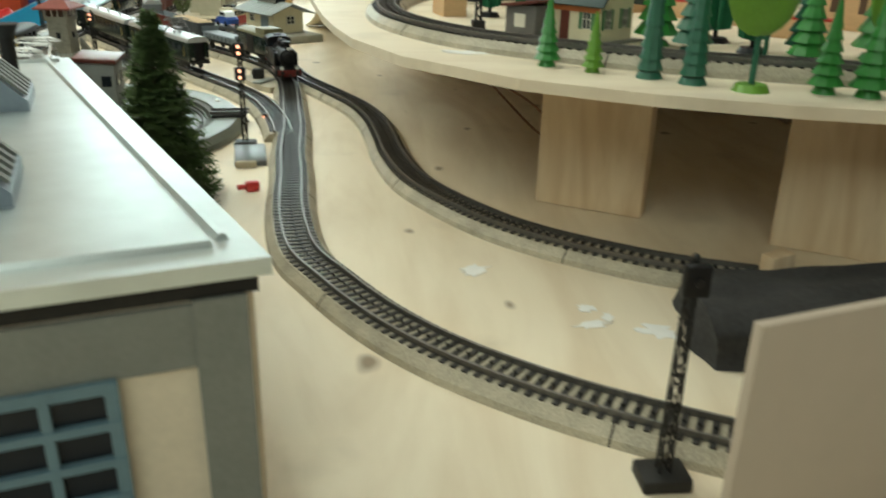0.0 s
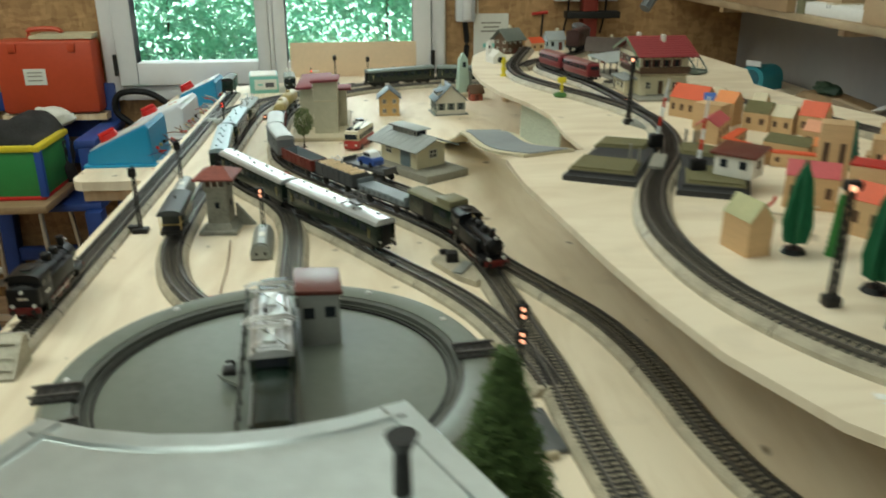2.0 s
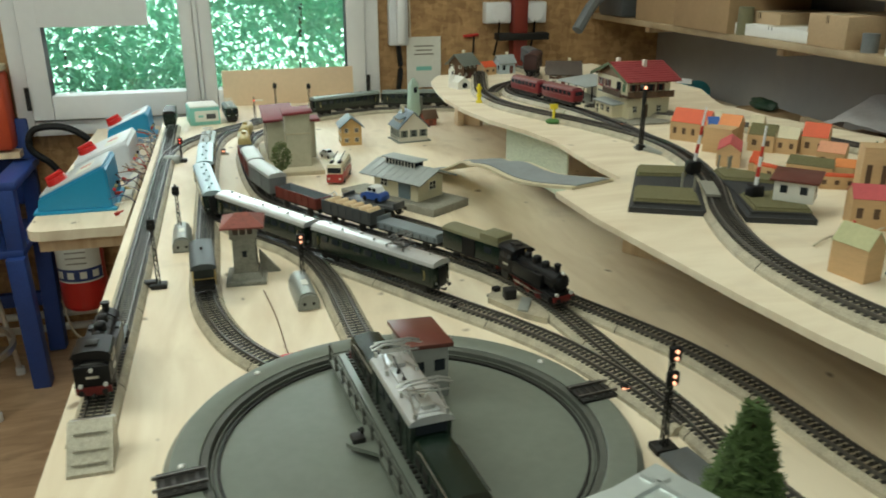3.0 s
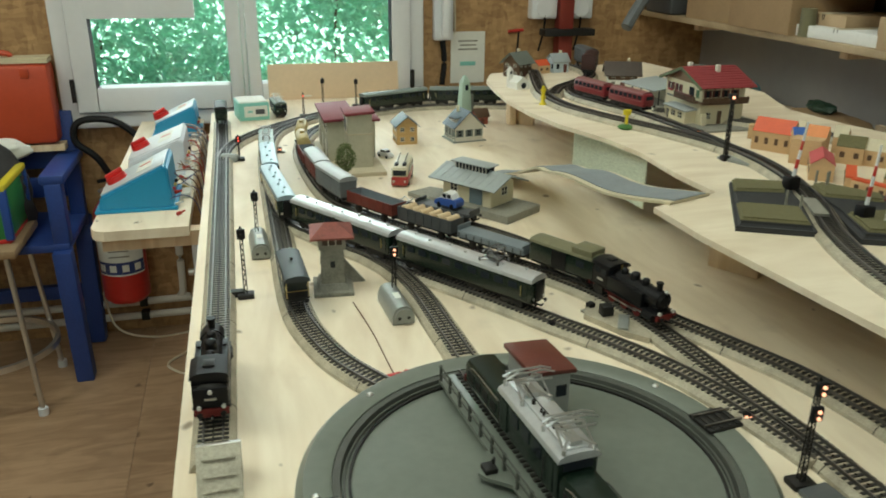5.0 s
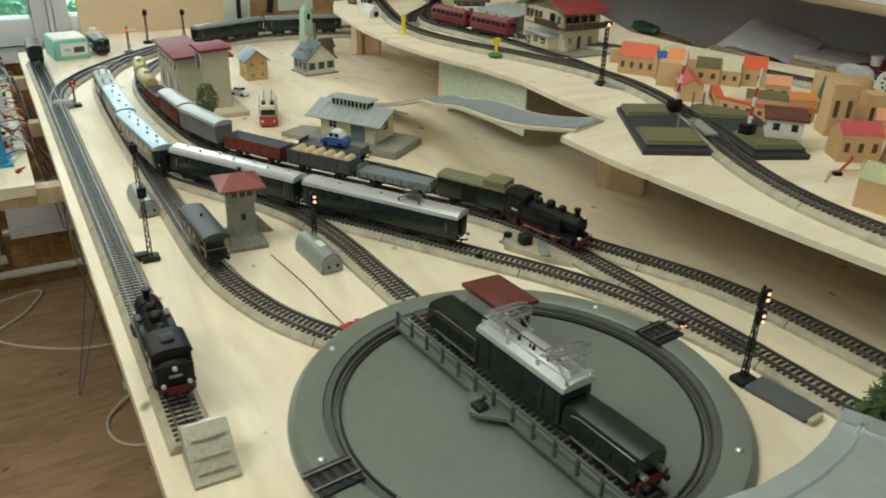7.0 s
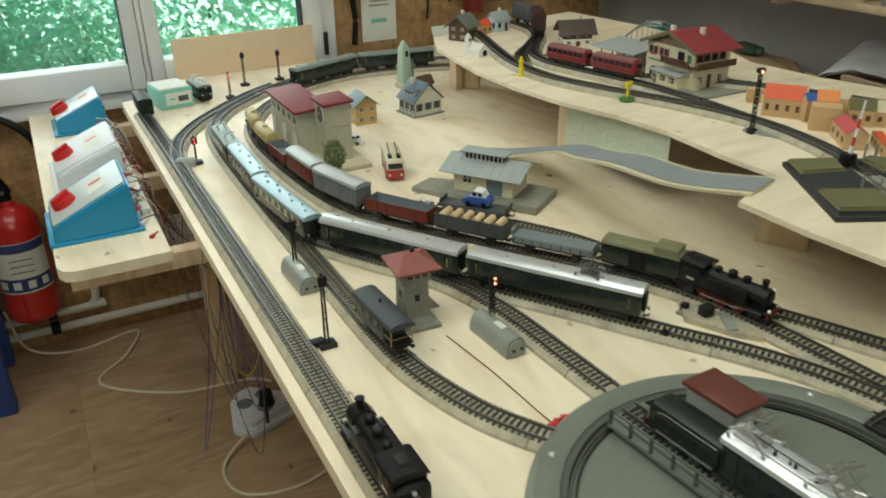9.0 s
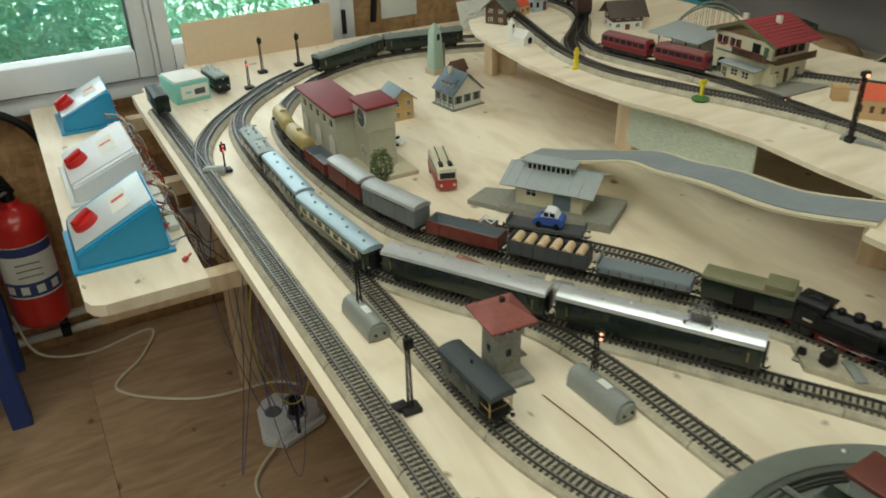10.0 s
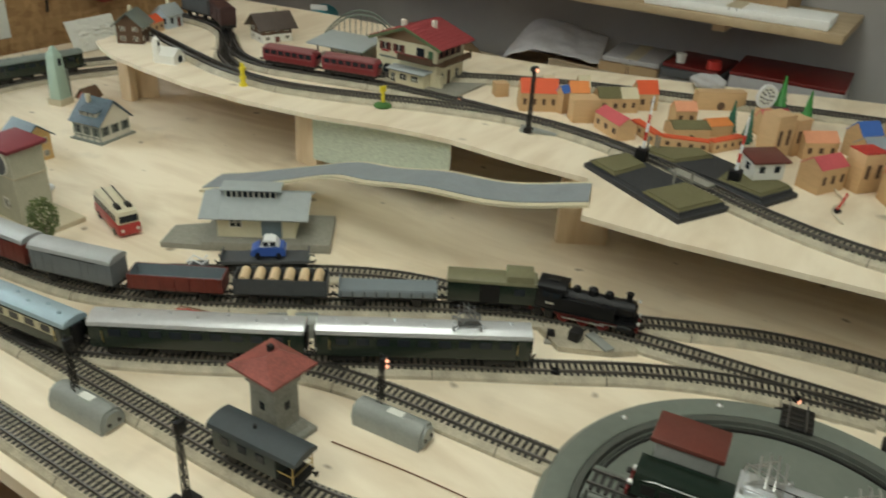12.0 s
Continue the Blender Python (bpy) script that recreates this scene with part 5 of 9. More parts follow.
def tower_building():
    t = thing("tower_building", pose(-0.009, -0.012, 0), "beige hall with square tower and wine-red flat roofs", "model building")
    PL = mat("hall_plaster", (0.46, 0.44, 0.33), 0.8, var=0.1, scale=70, bump=0.3)
    part("base_plate", box(B(), (0.284, 1.080, 0.004), (0.112, 0.270, 0.008), 0.001), BEIGE, t, "beige base plate")
    part("hall", box(B(), (0.268, 1.125, 0.047), (0.052, 0.165, 0.080)), PL, t)
    part("hall_roof", box(B(), (0.268, 1.125, 0.0895), (0.066, 0.180, 0.0050), 0.0008, ry=-3), WINEROOF, t, "wine-red flat roof")
    part("tower", box(B(), (0.297, 1.012, 0.058), (0.046, 0.058, 0.102)), PL, t)
    part("tower_roof", box(B(), (0.297, 1.012, 0.1115), (0.056, 0.068, 0.0050), 0.0008, ry=-3), WINEROOF, t, "wine-red flat roof")
    part("annex", box(B(), (0.326, 1.072, 0.044), (0.020, 0.040, 0.074)), PL, t)
    part("annex_roof", box(B(), (0.330, 1.072, 0.0838), (0.032, 0.052, 0.0045), 0.0008), WINEROOF, t)
    clock = part("clock_face", cyl(B(), (0.2738, 1.008, 0.089), (0.2724, 1.008, 0.089), 0.0160, seg=28), CLOCKGREY, t, "round dark grey clock face")
    for a_, l_ in ((60, 0.010), (-35, 0.0075)):
        part("clock_hand", box(B(), (0, 0, l_ / 2), (0.0010, 0.0008, l_)), OFFWHITE, clock, m=pose(0.2719, 1.008, 0.089, a_, 0, 90))
    part("clock_ring", ring(B(), [(0.0152, 0), (0.0152, 0.002), (0.0166, 0.002), (0.0166, 0)], 32), OFFWHITE, clock, m=pose(0.2742, 1.008, 0.089, 0, -90))
    for i in range(5):
        y = 1.062 + i * 0.031
        wf = part("window", box(B(), (0.2416, y, 0.068), (0.001, 0.009, 0.011)), WINDARK, t)
        part("window_frame", box(box(B(), (0.2412, y, 0.068), (0.0012, 0.0012, 0.011)), (0.2412, y, 0.0618), (0.002, 0.012, 0.0012)), OFFWHITE, wf)
        if i in (0, 2, 4):
            arch = [(-0.0095, 0.008), (0.0095, 0.008)] + [(0.0095 * math.cos(math.pi * k / 8), 0.036 + 0.0095 * math.sin(math.pi * k / 8)) for k in range(9)]
            rim = [(x * 1.24, 0.008 + (z - 0.008) * 1.07) for x, z in arch]
            g = part("gate", extrude(B(), arch, -0.0016, 0), REDBROWN if i == 4 else WINDARK, t, "tall arched hall gate", m=pose(0.2398, y, 0, 0, 0, 90))
            part("gate_frame", extrude(B(), rim, -0.0008, 0.0002), OFFWHITE, g, "white arched gate surround")
            part("gate_bar", box(B(), (0, -0.0018, 0.026), (0.0011, 0.0008, 0.036)), OFFWHITE, g)
    for x, y, rz in ((0.2734, 1.008, -90),):
        wf = part("window", box(B(), (0, 0, 0.034), (0.010, 0.0012, 0.013)), WINDARK, t, m=pose(x, y, 0, 0, 0, rz))
        fb = box(B(), (0, -0.0008, 0.034), (0.0012, 0.0012, 0.013))
        for k in (-1, 1):
            box(fb, (k * 0.0054, -0.0008, 0.034), (0.0014, 0.0014, 0.015))
            box(fb, (0, -0.0008, 0.034 + k * 0.0068), (0.0122, 0.0014, 0.0014))
        part("window_frame", fb, OFFWHITE, wf, "white window frame")
    part("string_course", box(B(), (0.297, 1.012, 0.072), (0.0475, 0.0595, 0.0022)), BEIGE, t)


tower_building()
gable_house("timber_house", pose(0.417, 1.190, 0, 0, 0, 90), (0.052, 0.044), 0.042, 0.060, YELLOW, SLATE, "ochre timber house with slate-grey roof", 0.006, (3, 2), 2, frame=OFFWHITE, chimney=False)
hh = gable_house("cottage", pose(0.551, 1.192, 0, 0, 0, 98), (0.058, 0.066), 0.034, 0.066, OFFWHITE, DKSLATE, "white timber-framed cottage with steep slate-blue roof", 0.006, (3, 3), 1, frame=SHUT, shutter=SHUT)
dm = part("dormer", box(B(), (-0.002, 0.0205, 0.0470), (0.036, 0.017, 0.0090), 0.0004), OFFWHITE, hh, "wide white dormer with three windows")
part("dormer_roof", box(B(), (-0.002, 0.0190, 0.0530), (0.041, 0.024, 0.0018), 0.0003, rx=-14), DKSLATE, dm)
for x in (-0.0135, -0.002, 0.0095):
    w_ = part("dormer_window", box(B(), (x, 0.0293, 0.0470), (0.0075, 0.0008, 0.0058)), WINDARK, dm)
    part("window_bar", box(B(), (x, 0.0299, 0.0470), (0.0010, 0.0008, 0.0058)), OFFWHITE, w_)
for k in range(5):
    part("timber_post", box(B(), (-0.0285 + k * 0.01425, 0.0334, 0.017), (0.0018, 0.0010, 0.034)), SHUT, hh)
for zz in (0.008, 0.0325):
    part("timber_beam", box(B(), (0, 0.0335, zz), (0.058, 0.0010, 0.0018)), SHUT, hh)
part("garden_fence", box(B(), (0.0, 0.0, 0.001), (0.070, 0.078, 0.002)), SHUT, hh)
gable_house("red_cottage", pose(0.632, 1.338, 0, 0, 0, 10), (0.030, 0.026), 0.020, 0.036, mat("brick_red", (0.30, 0.08, 0.05), 0.7, var=0.2, scale=120), TIMBER, "small red-brown hut behind the white cottage", 0.004, (1, 1), chimney=False)
PALEGREEN = mat("pale_green_card", (0.36, 0.48, 0.40), 0.6, var=0.06, scale=30)
tw = thing("church_tower", pose(0.606, 1.388, 0, 0, 0, 14), "narrow pale green tower with sloping sides and cream foot", "model building")
part("shaft", box(B(), (0, 0, 0.050), (0.030, 0.024, 0.086), 0.0008, taper=(0.68, 0.75)), PALEGREEN, tw)
part("spire", cyl(B(), (0, 0, 0.0931), (0, 0, 0.108), 0.0130, 0.003, 4), PALEGREEN, tw, m=pose(0, 0, 0, 0, 0, 45))
# Darker sloping side face of the tower: its shade is in the grey.
part("shaded_side", prism(B(), [(0.010, -0.009), (0.022, -0.007), (0.022, 0.007), (0.010, 0.009)], 0.006, 0.062), SHUT, tw, "sloping tower side with shade put into its grey")
part("foot", box(B(), (0, 0, 0.006), (0.034, 0.030, 0.012), 0.0008), BEIGE, tw)
part("belfry_window", box(B(), (0, -0.0113, 0.080), (0.008, 0.001, 0.013)), WINDARK, tw)


BROWNPANE = mat("brown_pane", (0.045, 0.026, 0.018), 0.25, var=0.3, scale=120)


def signal_box():
    t = thing("signal_box", pose(0.172, 0.436, 0, 0, 0, -4) @ Matrix.Diagonal((0.80, 0.86, 0.90, 1)), "grey stone signal box with red overhanging roof", "model building")
    ROOF = mat("pale_red_roof", (0.24, 0.060, 0.045), 0.55, var=0.45, scale=45, bump=0.2)
    SBG = mat("signal_box_grey", (0.24, 0.235, 0.20), 0.8, var=0.34, scale=50, bump=0.4)
    b = B()
    box(b, (0, 0, 0.003), (0.062, 0.066, 0.006), 0.001)
    box(b, (0, 0, 0.010), (0.050, 0.052, 0.010), 0, taper=(0.82, 0.82))
    part("plinth", b, SBG, t)
    part("tower_body", box(B(), (0, 0, 0.046), (0.036, 0.038, 0.066), 0.0008, taper=(0.97, 0.97)), SBG, t)
    part("control_room", box(B(), (0, 0, 0.0755), (0.041, 0.043, 0.020), 0.0006), SBG, t)
    rf = B()
    vs = [rf.verts.new(v) for v in ((-0.033, -0.034, 0.086), (0.033, -0.034, 0.086), (0.033, 0.034, 0.086), (-0.033, 0.034, 0.086), (-0.010, 0, 0.0985), (0.010, 0, 0.0985), (-0.033, -0.034, 0.0835), (0.033, -0.034, 0.0835), (0.033, 0.034, 0.0835), (-0.033, 0.034, 0.0835))]
    for f in ((0, 1, 5, 4), (1, 2, 5), (2, 3, 4, 5), (3, 0, 4), (6, 7, 1, 0), (7, 8, 2, 1), (8, 9, 3, 2), (9, 6, 0, 3), (9, 8, 7, 6)):
        rf.faces.new([vs[i] for i in f])
    part("roof", rf, ROOF, t, "faded red hipped roof", soft=0.2)
    part("chimney", box(B(), (0.004, 0.006, 0.099), (0.006, 0.006, 0.008), 0.0005), DARK, t)
    for a in range(4):
        m = pose(0, 0, 0, 0, 0, 90 * a)
        part("window_band", box(B(), (0, -0.0219 if a % 2 == 0 else -0.0209, 0.0775), (0.030, 0.001, 0.010)), BROWNPANE, t, "brownish window band", m=m)
        for k in (-1, 1):
            part("mullion", box(B(), (k * 0.0055, -0.0225 if a % 2 == 0 else -0.0215, 0.0775), (0.0014, 0.001, 0.010)), OFFWHITE, t, m=m)
        part("window", box(B(), (0, -0.0192 if a % 2 == 0 else -0.0182, 0.043), (0.007, 0.001, 0.009)), WINDARK, t, m=m)
    part("stair", extrude(B(), [(0.02, 0), (0.052, 0), (0.02, 0.035)], -0.004, 0.004), SBG, t, m=pose(0.0, 0.022, 0))


signal_box()


def bus():
    m = pose(0.3530, 0.895, 0, 0, 0, -108) @ Matrix.Scale(1.10, 4)
    RB = mat("bus_red", (0.36, 0.035, 0.03), 0.35, var=0.08, scale=50, bump=0)
    CR = mat("bus_cream", (0.66, 0.60, 0.44), 0.35, var=0.06, scale=50, bump=0)
    t = thing("toy_trolley_bus", m, "red and cream toy trolley bus with roof poles", "toy bus")
    part("lower_body", box(B(), (0, 0, 0.0105), (0.088, 0.0275, 0.015), 0.003), RB, t)
    part("upper_body", box(B(), (0, 0, 0.0240), (0.085, 0.0265, 0.014), 0.003), CR, t)
    part("bus_roof", box(B(), (0, 0, 0.0318), (0.082, 0.0240, 0.004), 0.0018), CR, t)
    for s in (-1, 1):
        for i in range(6):
            part("side_window", box(B(), (-0.033 + i * 0.0128, s * 0.0134, 0.0240), (0.0100, 0.0008, 0.0080)), WINDARK, t)
        for x in (-0.026, 0.027):
            part("wheel", cyl(B(), (x, s * 0.0110, 0.0052), (x, s * 0.0140, 0.0052), 0.0052, seg=12), BLACK, t)
        part("trolley_pole", tube(B(), [(0.024, s * 0.006, 0.036), (0.0, s * 0.006, 0.0385), (-0.026, s * 0.006, 0.0405)], 0.0008, 5), DARK, t)
        part("roof_box", box(B(), (0.026, s * 0.0065, 0.0352), (0.014, 0.006, 0.004), 0.0008), DARK, t)
    for e in (-1, 1):
        part("windscreen", box(B(), (e * 0.0427, 0, 0.0245), (0.0010, 0.0215, 0.0085)), WINDARK, t)
        for y in (-0.009, 0.009):
            part("headlamp", cyl(B(), (e * 0.0435, y, 0.011), (e * 0.0452, y, 0.011), 0.002, seg=8), STEEL, t)


bus()

# ---- lanterns, signals and motor housings ----
LAMPRED = glow("lamp_red", (1.0, 0.10, 0.06), 0.35)
LAMPWARM = glow("lamp_warm", (1.0, 0.42, 0.24), 0.4)
HOUSING = mat("housing_grey", (0.27, 0.285, 0.265), 0.32, 0.1, var=0.12, scale=45, bump=0.08)
LABELW = mat("paper_label", (0.72, 0.72, 0.66), 0.7, var=0.05, scale=60)


def mast_signal(m, h, label, lit=None, lattice=True, disc=True, arms=1, base=True):
    t = thing("railway_signal", m, label, "railway signal", "signals of the layout")
    if base:
        part("signal_base", box(B(), (0, 0, 0.003), (0.020, 0.016, 0.006), 0.0012), DARK, t)
    if lattice:
        ms = B()
        for sx in (-1, 1):
            for sy in (-1, 1):
                cyl(ms, (sx * 0.0022, sy * 0.0022, 0.004), (sx * 0.0013, sy * 0.0013, h), 0.0006, seg=5)
        n = int(h / 0.007)
        for i in range(n):
            z, k = 0.006 + i * (h - 0.010) / n, 1 - 2 * (i % 2)
            for sy in (-1, 1):
                tube(ms, [(k * 0.0020, sy * 0.0020, z), (-k * 0.0018, sy * 0.0018, z + 0.007)], 0.0004, 4)
                tube(ms, [(sy * 0.0020, k * 0.0020, z), (sy * 0.0018, -k * 0.0018, z + 0.007)], 0.0004, 4)
        part("lattice_mast", ms, DARK, t)
    else:
        part("mast", cyl(B(), (0, 0, 0.003), (0, 0, h), 0.0018, 0.0013, 8), DARK, t)
    for i in range(arms):
        z = h - 0.006 - i * 0.022
        if disc:
            part("signal_head", box(B(), (0, -0.003, z), (0.0100, 0.0050, 0.0125), 0.0014), BLACK, t)
            for dz in ((-0.003, 0.003) if lit else (0,)):
                part("lens", cyl(B(), (0, -0.0055, z + dz), (0, -0.0068, z + dz), 0.0016, seg=10), lit or DARK, t)
        else:
            part("signal_arm", box(B(), (0.010, -0.002, z), (0.022, 0.0008, 0.0035), 0.0003), LABELW, t)
            part("lens", cyl(B(), (0.0, -0.003, z), (0, -0.005, z), 0.0024, seg=10), lit or DARK, t)
    part("finial", ball(B(), (0, 0, h + 0.001), (0.0016, 0.0016, 0.0022), 8), DARK, t)
    return t


def housing(m, length, label, width=0.029, height=0.025, sticker=True):
    t = thing("signal_motor_housing", m @ Matrix.Scale(0.9, 4), label, "signal motor", "grey signal motor housings")
    prof = [(-width / 2, 0), (width / 2, 0), (width / 2, height * 0.45), (width * 0.36, height * 0.86), (width * 0.14, height), (-width * 0.14, height), (-width * 0.36, height * 0.86), (-width / 2, height * 0.45)]
    h = extrude(B(), prof, -length / 2, length / 2)
    bmesh.ops.bevel(h, geom=[e for e in h.edges if abs(e.verts[0].co.y - e.verts[1].co.y) < 1e-6], offset=0.003, segments=2, affect="EDGES")
    part("casing", h, HOUSING, t, soft=0.9)
    if sticker:
        part("sticker", box(B(), (0.0008, -0.004, height + 0.0002), (0.0085, 0.018, 0.0004)), LABELW, t, "worn pale paper sticker")
    for y in (-0.5, 0.5):
        for x in (-0.006, 0.006):
            part("screw", cyl(B(), (x, y * length * 1.0, height * 0.4), (x, y * (length + 0.002), height * 0.4), 0.0022, seg=8), DARK, t)
    return t


housing(pose(0.086, 0.592, 0, 0, 0, 2), 0.086, "grey rounded signal motor housing with pale sticker beside track")
mast_signal(pose(0.084, 0.600, 0.0222), 0.062, "dark lattice signal standing on a grey housing", None, base=False)
housing(pose(0.236, 0.351, 0, 0, 0, 4), 0.086, "grey rounded signal motor housing near the turntable spur")
mast_signal(pose(0.237, 0.365, 0.0222), 0.056, "dark signal with warm lit lamps on a grey housing", LAMPWARM, base=False)
hz = housing(pose(0.302, 0.533, 0, 0, 0, 38), 0.066, "grey signal motor housing with pale tape and red plugs", sticker=False)
part("tape", box(B(), (0, 0.002, 0.0150), (0.0296, 0.014, 0.0212), 0.004), CREAM, hz, "band of cream tape")
for x in (-0.006, 0.005):
    part("plug", cyl(B(), (x, 0.033, 0.012), (x, 0.045, 0.011), 0.0034, 0.0028, 10), REDTRIM, hz, "red plug")
housing(pose(0.150, 0.735, 0, 0, 0, 25), 0.050, "low grey turnout motor beside the switch", 0.026, 0.013, False)
sl = mast_signal(pose(0.064, 0.432, 0), 0.090, "tall dark lattice signal on a black base at the edge track", None)
part("base_arm", box(B(), (-0.017, 0.006, 0.004), (0.032, 0.012, 0.008), 0.0015), DARK, sl)
SLATEPL = mat("slate_plate", (0.105, 0.115, 0.12), 0.35, var=0.12, scale=50)
sr = mast_signal(pose(0.495, -0.046, 0, 0, 0, 0), 0.098, "black lattice double signal with warm lamps beside the turntable", LAMPWARM, arms=2)
part("motor_plate", box(B(), (0.004, -0.038, 0.0025), (0.028, 0.060, 0.005), 0.001), SLATEPL, sr, "thin dark slate-grey motor plate", m=pose(0, 0, 0, 0, 0, 8))
part("plate_cap", box(B(), (0.000, -0.071, 0.003), (0.018, 0.005, 0.006), 0.001), BEIGE, sr, m=pose(0, 0, 0, 0, 0, 8))
mast_signal(pose(0.064, 1.105, 0.0), 0.050, "dark colour-light signal showing red", LAMPRED, lattice=False)
housing(pose(0.046, 1.105, 0, 0, 0, 70), 0.040, "small grey signal motor beside the edge track", 0.022, 0.016, False)
mast_signal(pose(0.282, 1.596, 0), 0.078, "dark lattice signal by the rear board", None)
mast_signal(pose(0.370, 1.606, 0), 0.072, "dark lattice signal by the rear board", None)
mast_signal(pose(0.224, 1.503, 0), 0.058, "red arm signal near the rear curve", LAMPRED, disc=False)


def track_lamp(m, label, lit):
    t = thing("point_lantern", m @ Matrix.Scale(0.8, 4), label, "point lantern", "point lanterns beside the turnouts")
    part("lantern_box", box(B(), (0, 0, 0.009), (0.011, 0.010, 0.012), 0.001), BLACK, t)
    part("lantern_foot", box(B(), (0, 0, 0.0018), (0.026, 0.014, 0.0036), 0.0008), STONE, t)
    for s in (-1, 1):
        part("lens", cyl(B(), (0.0022 * s, -0.005, 0.0095), (0.0022 * s, -0.0062, 0.0095), 0.0020, seg=8), lit, t)
    return t


for x, y, r, lit in ((0.462, 0.298, 20, DARK), (0.400, 0.262, 10, DARK), (0.474, 0.055, 20, LAMPWARM), (0.160, 0.745, 0, LAMPWARM), (0.168, 0.455, 10, LAMPWARM), (0.145, 1.150, 0, LAMPWARM)):
    track_lamp(pose(x, y, 0, 0, 0, r), "small black point lantern with lit lenses on a grey foot" if lit is not DARK else "small black point lantern on a grey foot", lit)

# ---- buffer stop at the table edge ----
bs = thing("buffer_stop", pose(0.0375, 0.073, 0), "grey concrete-look buffer stop with sloping back", "buffer stop")
CONC = mat("sparkle_concrete", (0.40, 0.375, 0.30), 0.45, 0.4, var=0.3, scale=300, bump=0.5)
part("stop_block", extrude(B(), [(-0.034, 0), (0.006, 0), (0.006, 0.028), (0.002, 0.031), (-0.004, 0.030), (-0.020, 0.015), (-0.029, 0.006), (-0.034, 0.003)], -0.0175, 0.0175, Matrix.Rotation(math.pi / 2, 4, "Z")), CONC, bs)
for yy, zz in ((-0.010, 0.0262), (-0.020, 0.0166), (-0.028, 0.0088)):
    part("pressed_ridge", box(B(), (0, yy, zz), (0.026, 0.0022, 0.0012), 0.0004, rx=42), CONC, bs)
part("stop_beam", box(B(), (0, 0.0085, 0.0245), (0.036, 0.004, 0.008), 0.001), STEEL, bs, "pale metal buffer beam")
for s in (-1, 1):
    part("buffer", cyl(B(), (s * 0.0095, 0.010, 0.022), (s * 0.0095, 0.016, 0.022), 0.0022, seg=10), DARK, bs)


# ---- trees ----
NEEDLE = mat("fir_needles", (0.065, 0.11, 0.03), 0.8, var=0.5, scale=160)
BARK = mat("twig_bark", (0.09, 0.06, 0.035), 0.8, var=0.2, scale=120)
BUSH = mat("bush_leaves", (0.13, 0.17, 0.06), 0.75, var=0.45, scale=160)


def fir(m, h, r, label, seed=3, rows=52):
    """Whorls of drooping needle-covered twigs round a thin trunk."""
    rnd = random.Random(seed)
    t = thing("fir_tree", m, label, "model tree")
    part("trunk", cyl(B(), (0, 0, 0), (0, 0, h), 0.0035, 0.0008, 8), BARK, t)
    bm = B()
    for i in range(rows):
        f = i / (rows - 1)
        z, rad = h * (0.06 + 0.92 * f), r * (1 - f) ** 0.85 + 0.002
        for k in range(max(9, int(40 * (1 - f * 0.7)))):
            a, ln = rnd.uniform(0, 6.283), rad * rnd.uniform(0.7, 1.08)
            d = Vector((math.cos(a), math.sin(a), rnd.uniform(-0.35, 0.05)))
            p0, side = Vector((0, 0, z + rnd.uniform(-0.002, 0.002))), Vector((-math.sin(a), math.cos(a), 0))
            for j in range(5):
                c = p0 + d * ln * (0.25 + 0.75 * (j + 0.5) / 5)
                for s in (-1, 1):
                    tip = c + (side * s * rnd.uniform(0.5, 1.0) + d * 0.6 + Vector((0, 0, rnd.uniform(-0.4, 0.5)))) * r * 0.17
                    w = d * 0.0016
                    bm.faces.new([bm.verts.new(c - w), bm.verts.new(c + w), bm.verts.new(tip)])
    tagged(part("crown", bm, NEEDLE, t, soft=0), "", "", "", "stuff")
    return t


def bush_tree(m, h, rr, label, seed=5):
    rnd = random.Random(seed)
    t = thing("leafy_tree", m, label, "model tree")
    tr = B()
    cyl(tr, (0, 0, 0), (0, 0, h * 0.5), 0.0012, 0.0009, 6)
    cyl(tr, (0, 0, 0), (0, 0, 0.0012), 0.006, 0.004, 10)
    for k in range(5):
        a = k * 1.257
        tube(tr, [(0, 0, h * 0.4), (math.cos(a) * rr * 0.5, math.sin(a) * rr * 0.5, h * 0.7)], 0.0005, 4)
    part("trunk", tr, BARK, t)
    bm = B()
    for _ in range(1500):
        v = Vector((rnd.gauss(0, 1), rnd.gauss(0, 1), rnd.gauss(0, 1))).normalized() * rnd.uniform(0.55, 1.0) ** 0.5
        k = 1 + 0.25 * noise.noise(v * 2.5)
        c = Vector((v.x * rr * k, v.y * rr * k, h * 0.66 + v.z * h * 0.36 * k))
        n = Vector((rnd.gauss(0, 1), rnd.gauss(0, 1), rnd.gauss(0, 1))).normalized()
        u = n.orthogonal().normalized() * 0.0017
        w = n.cross(u).normalized() * 0.0012
        bm.faces.new([bm.verts.new(c - u), bm.verts.new(c + w), bm.verts.new(c + u), bm.verts.new(c - w)])
    tagged(part("crown", bm, BUSH, t, soft=0), "", "", "", "stuff")


def turnout_lantern(m, label):
    """A small lit lantern beside a turnout."""
    t = thing("turnout_lantern", m, label, "lantern", "lit turnout lanterns")
    part("lantern_foot", box(B(), (0, 0, 0.0015), (0.014, 0.010, 0.003), 0.0006), DARK, t)
    part("lantern_case", box(B(), (0, 0, 0.0075), (0.010, 0.006, 0.0090), 0.0008), BLACK, t)
    for x in (-0.0026, 0.0026):
        part("lens", cyl(B(), (x, -0.0030, 0.0080), (x, -0.0040, 0.0080), 0.0019, seg=10), LAMPWARM, t, "glowing orange lens")


turnout_lantern(pose(0.506, 0.044, 0.0, 0, 0, -15), "small black lantern glowing orange beside the turntable")
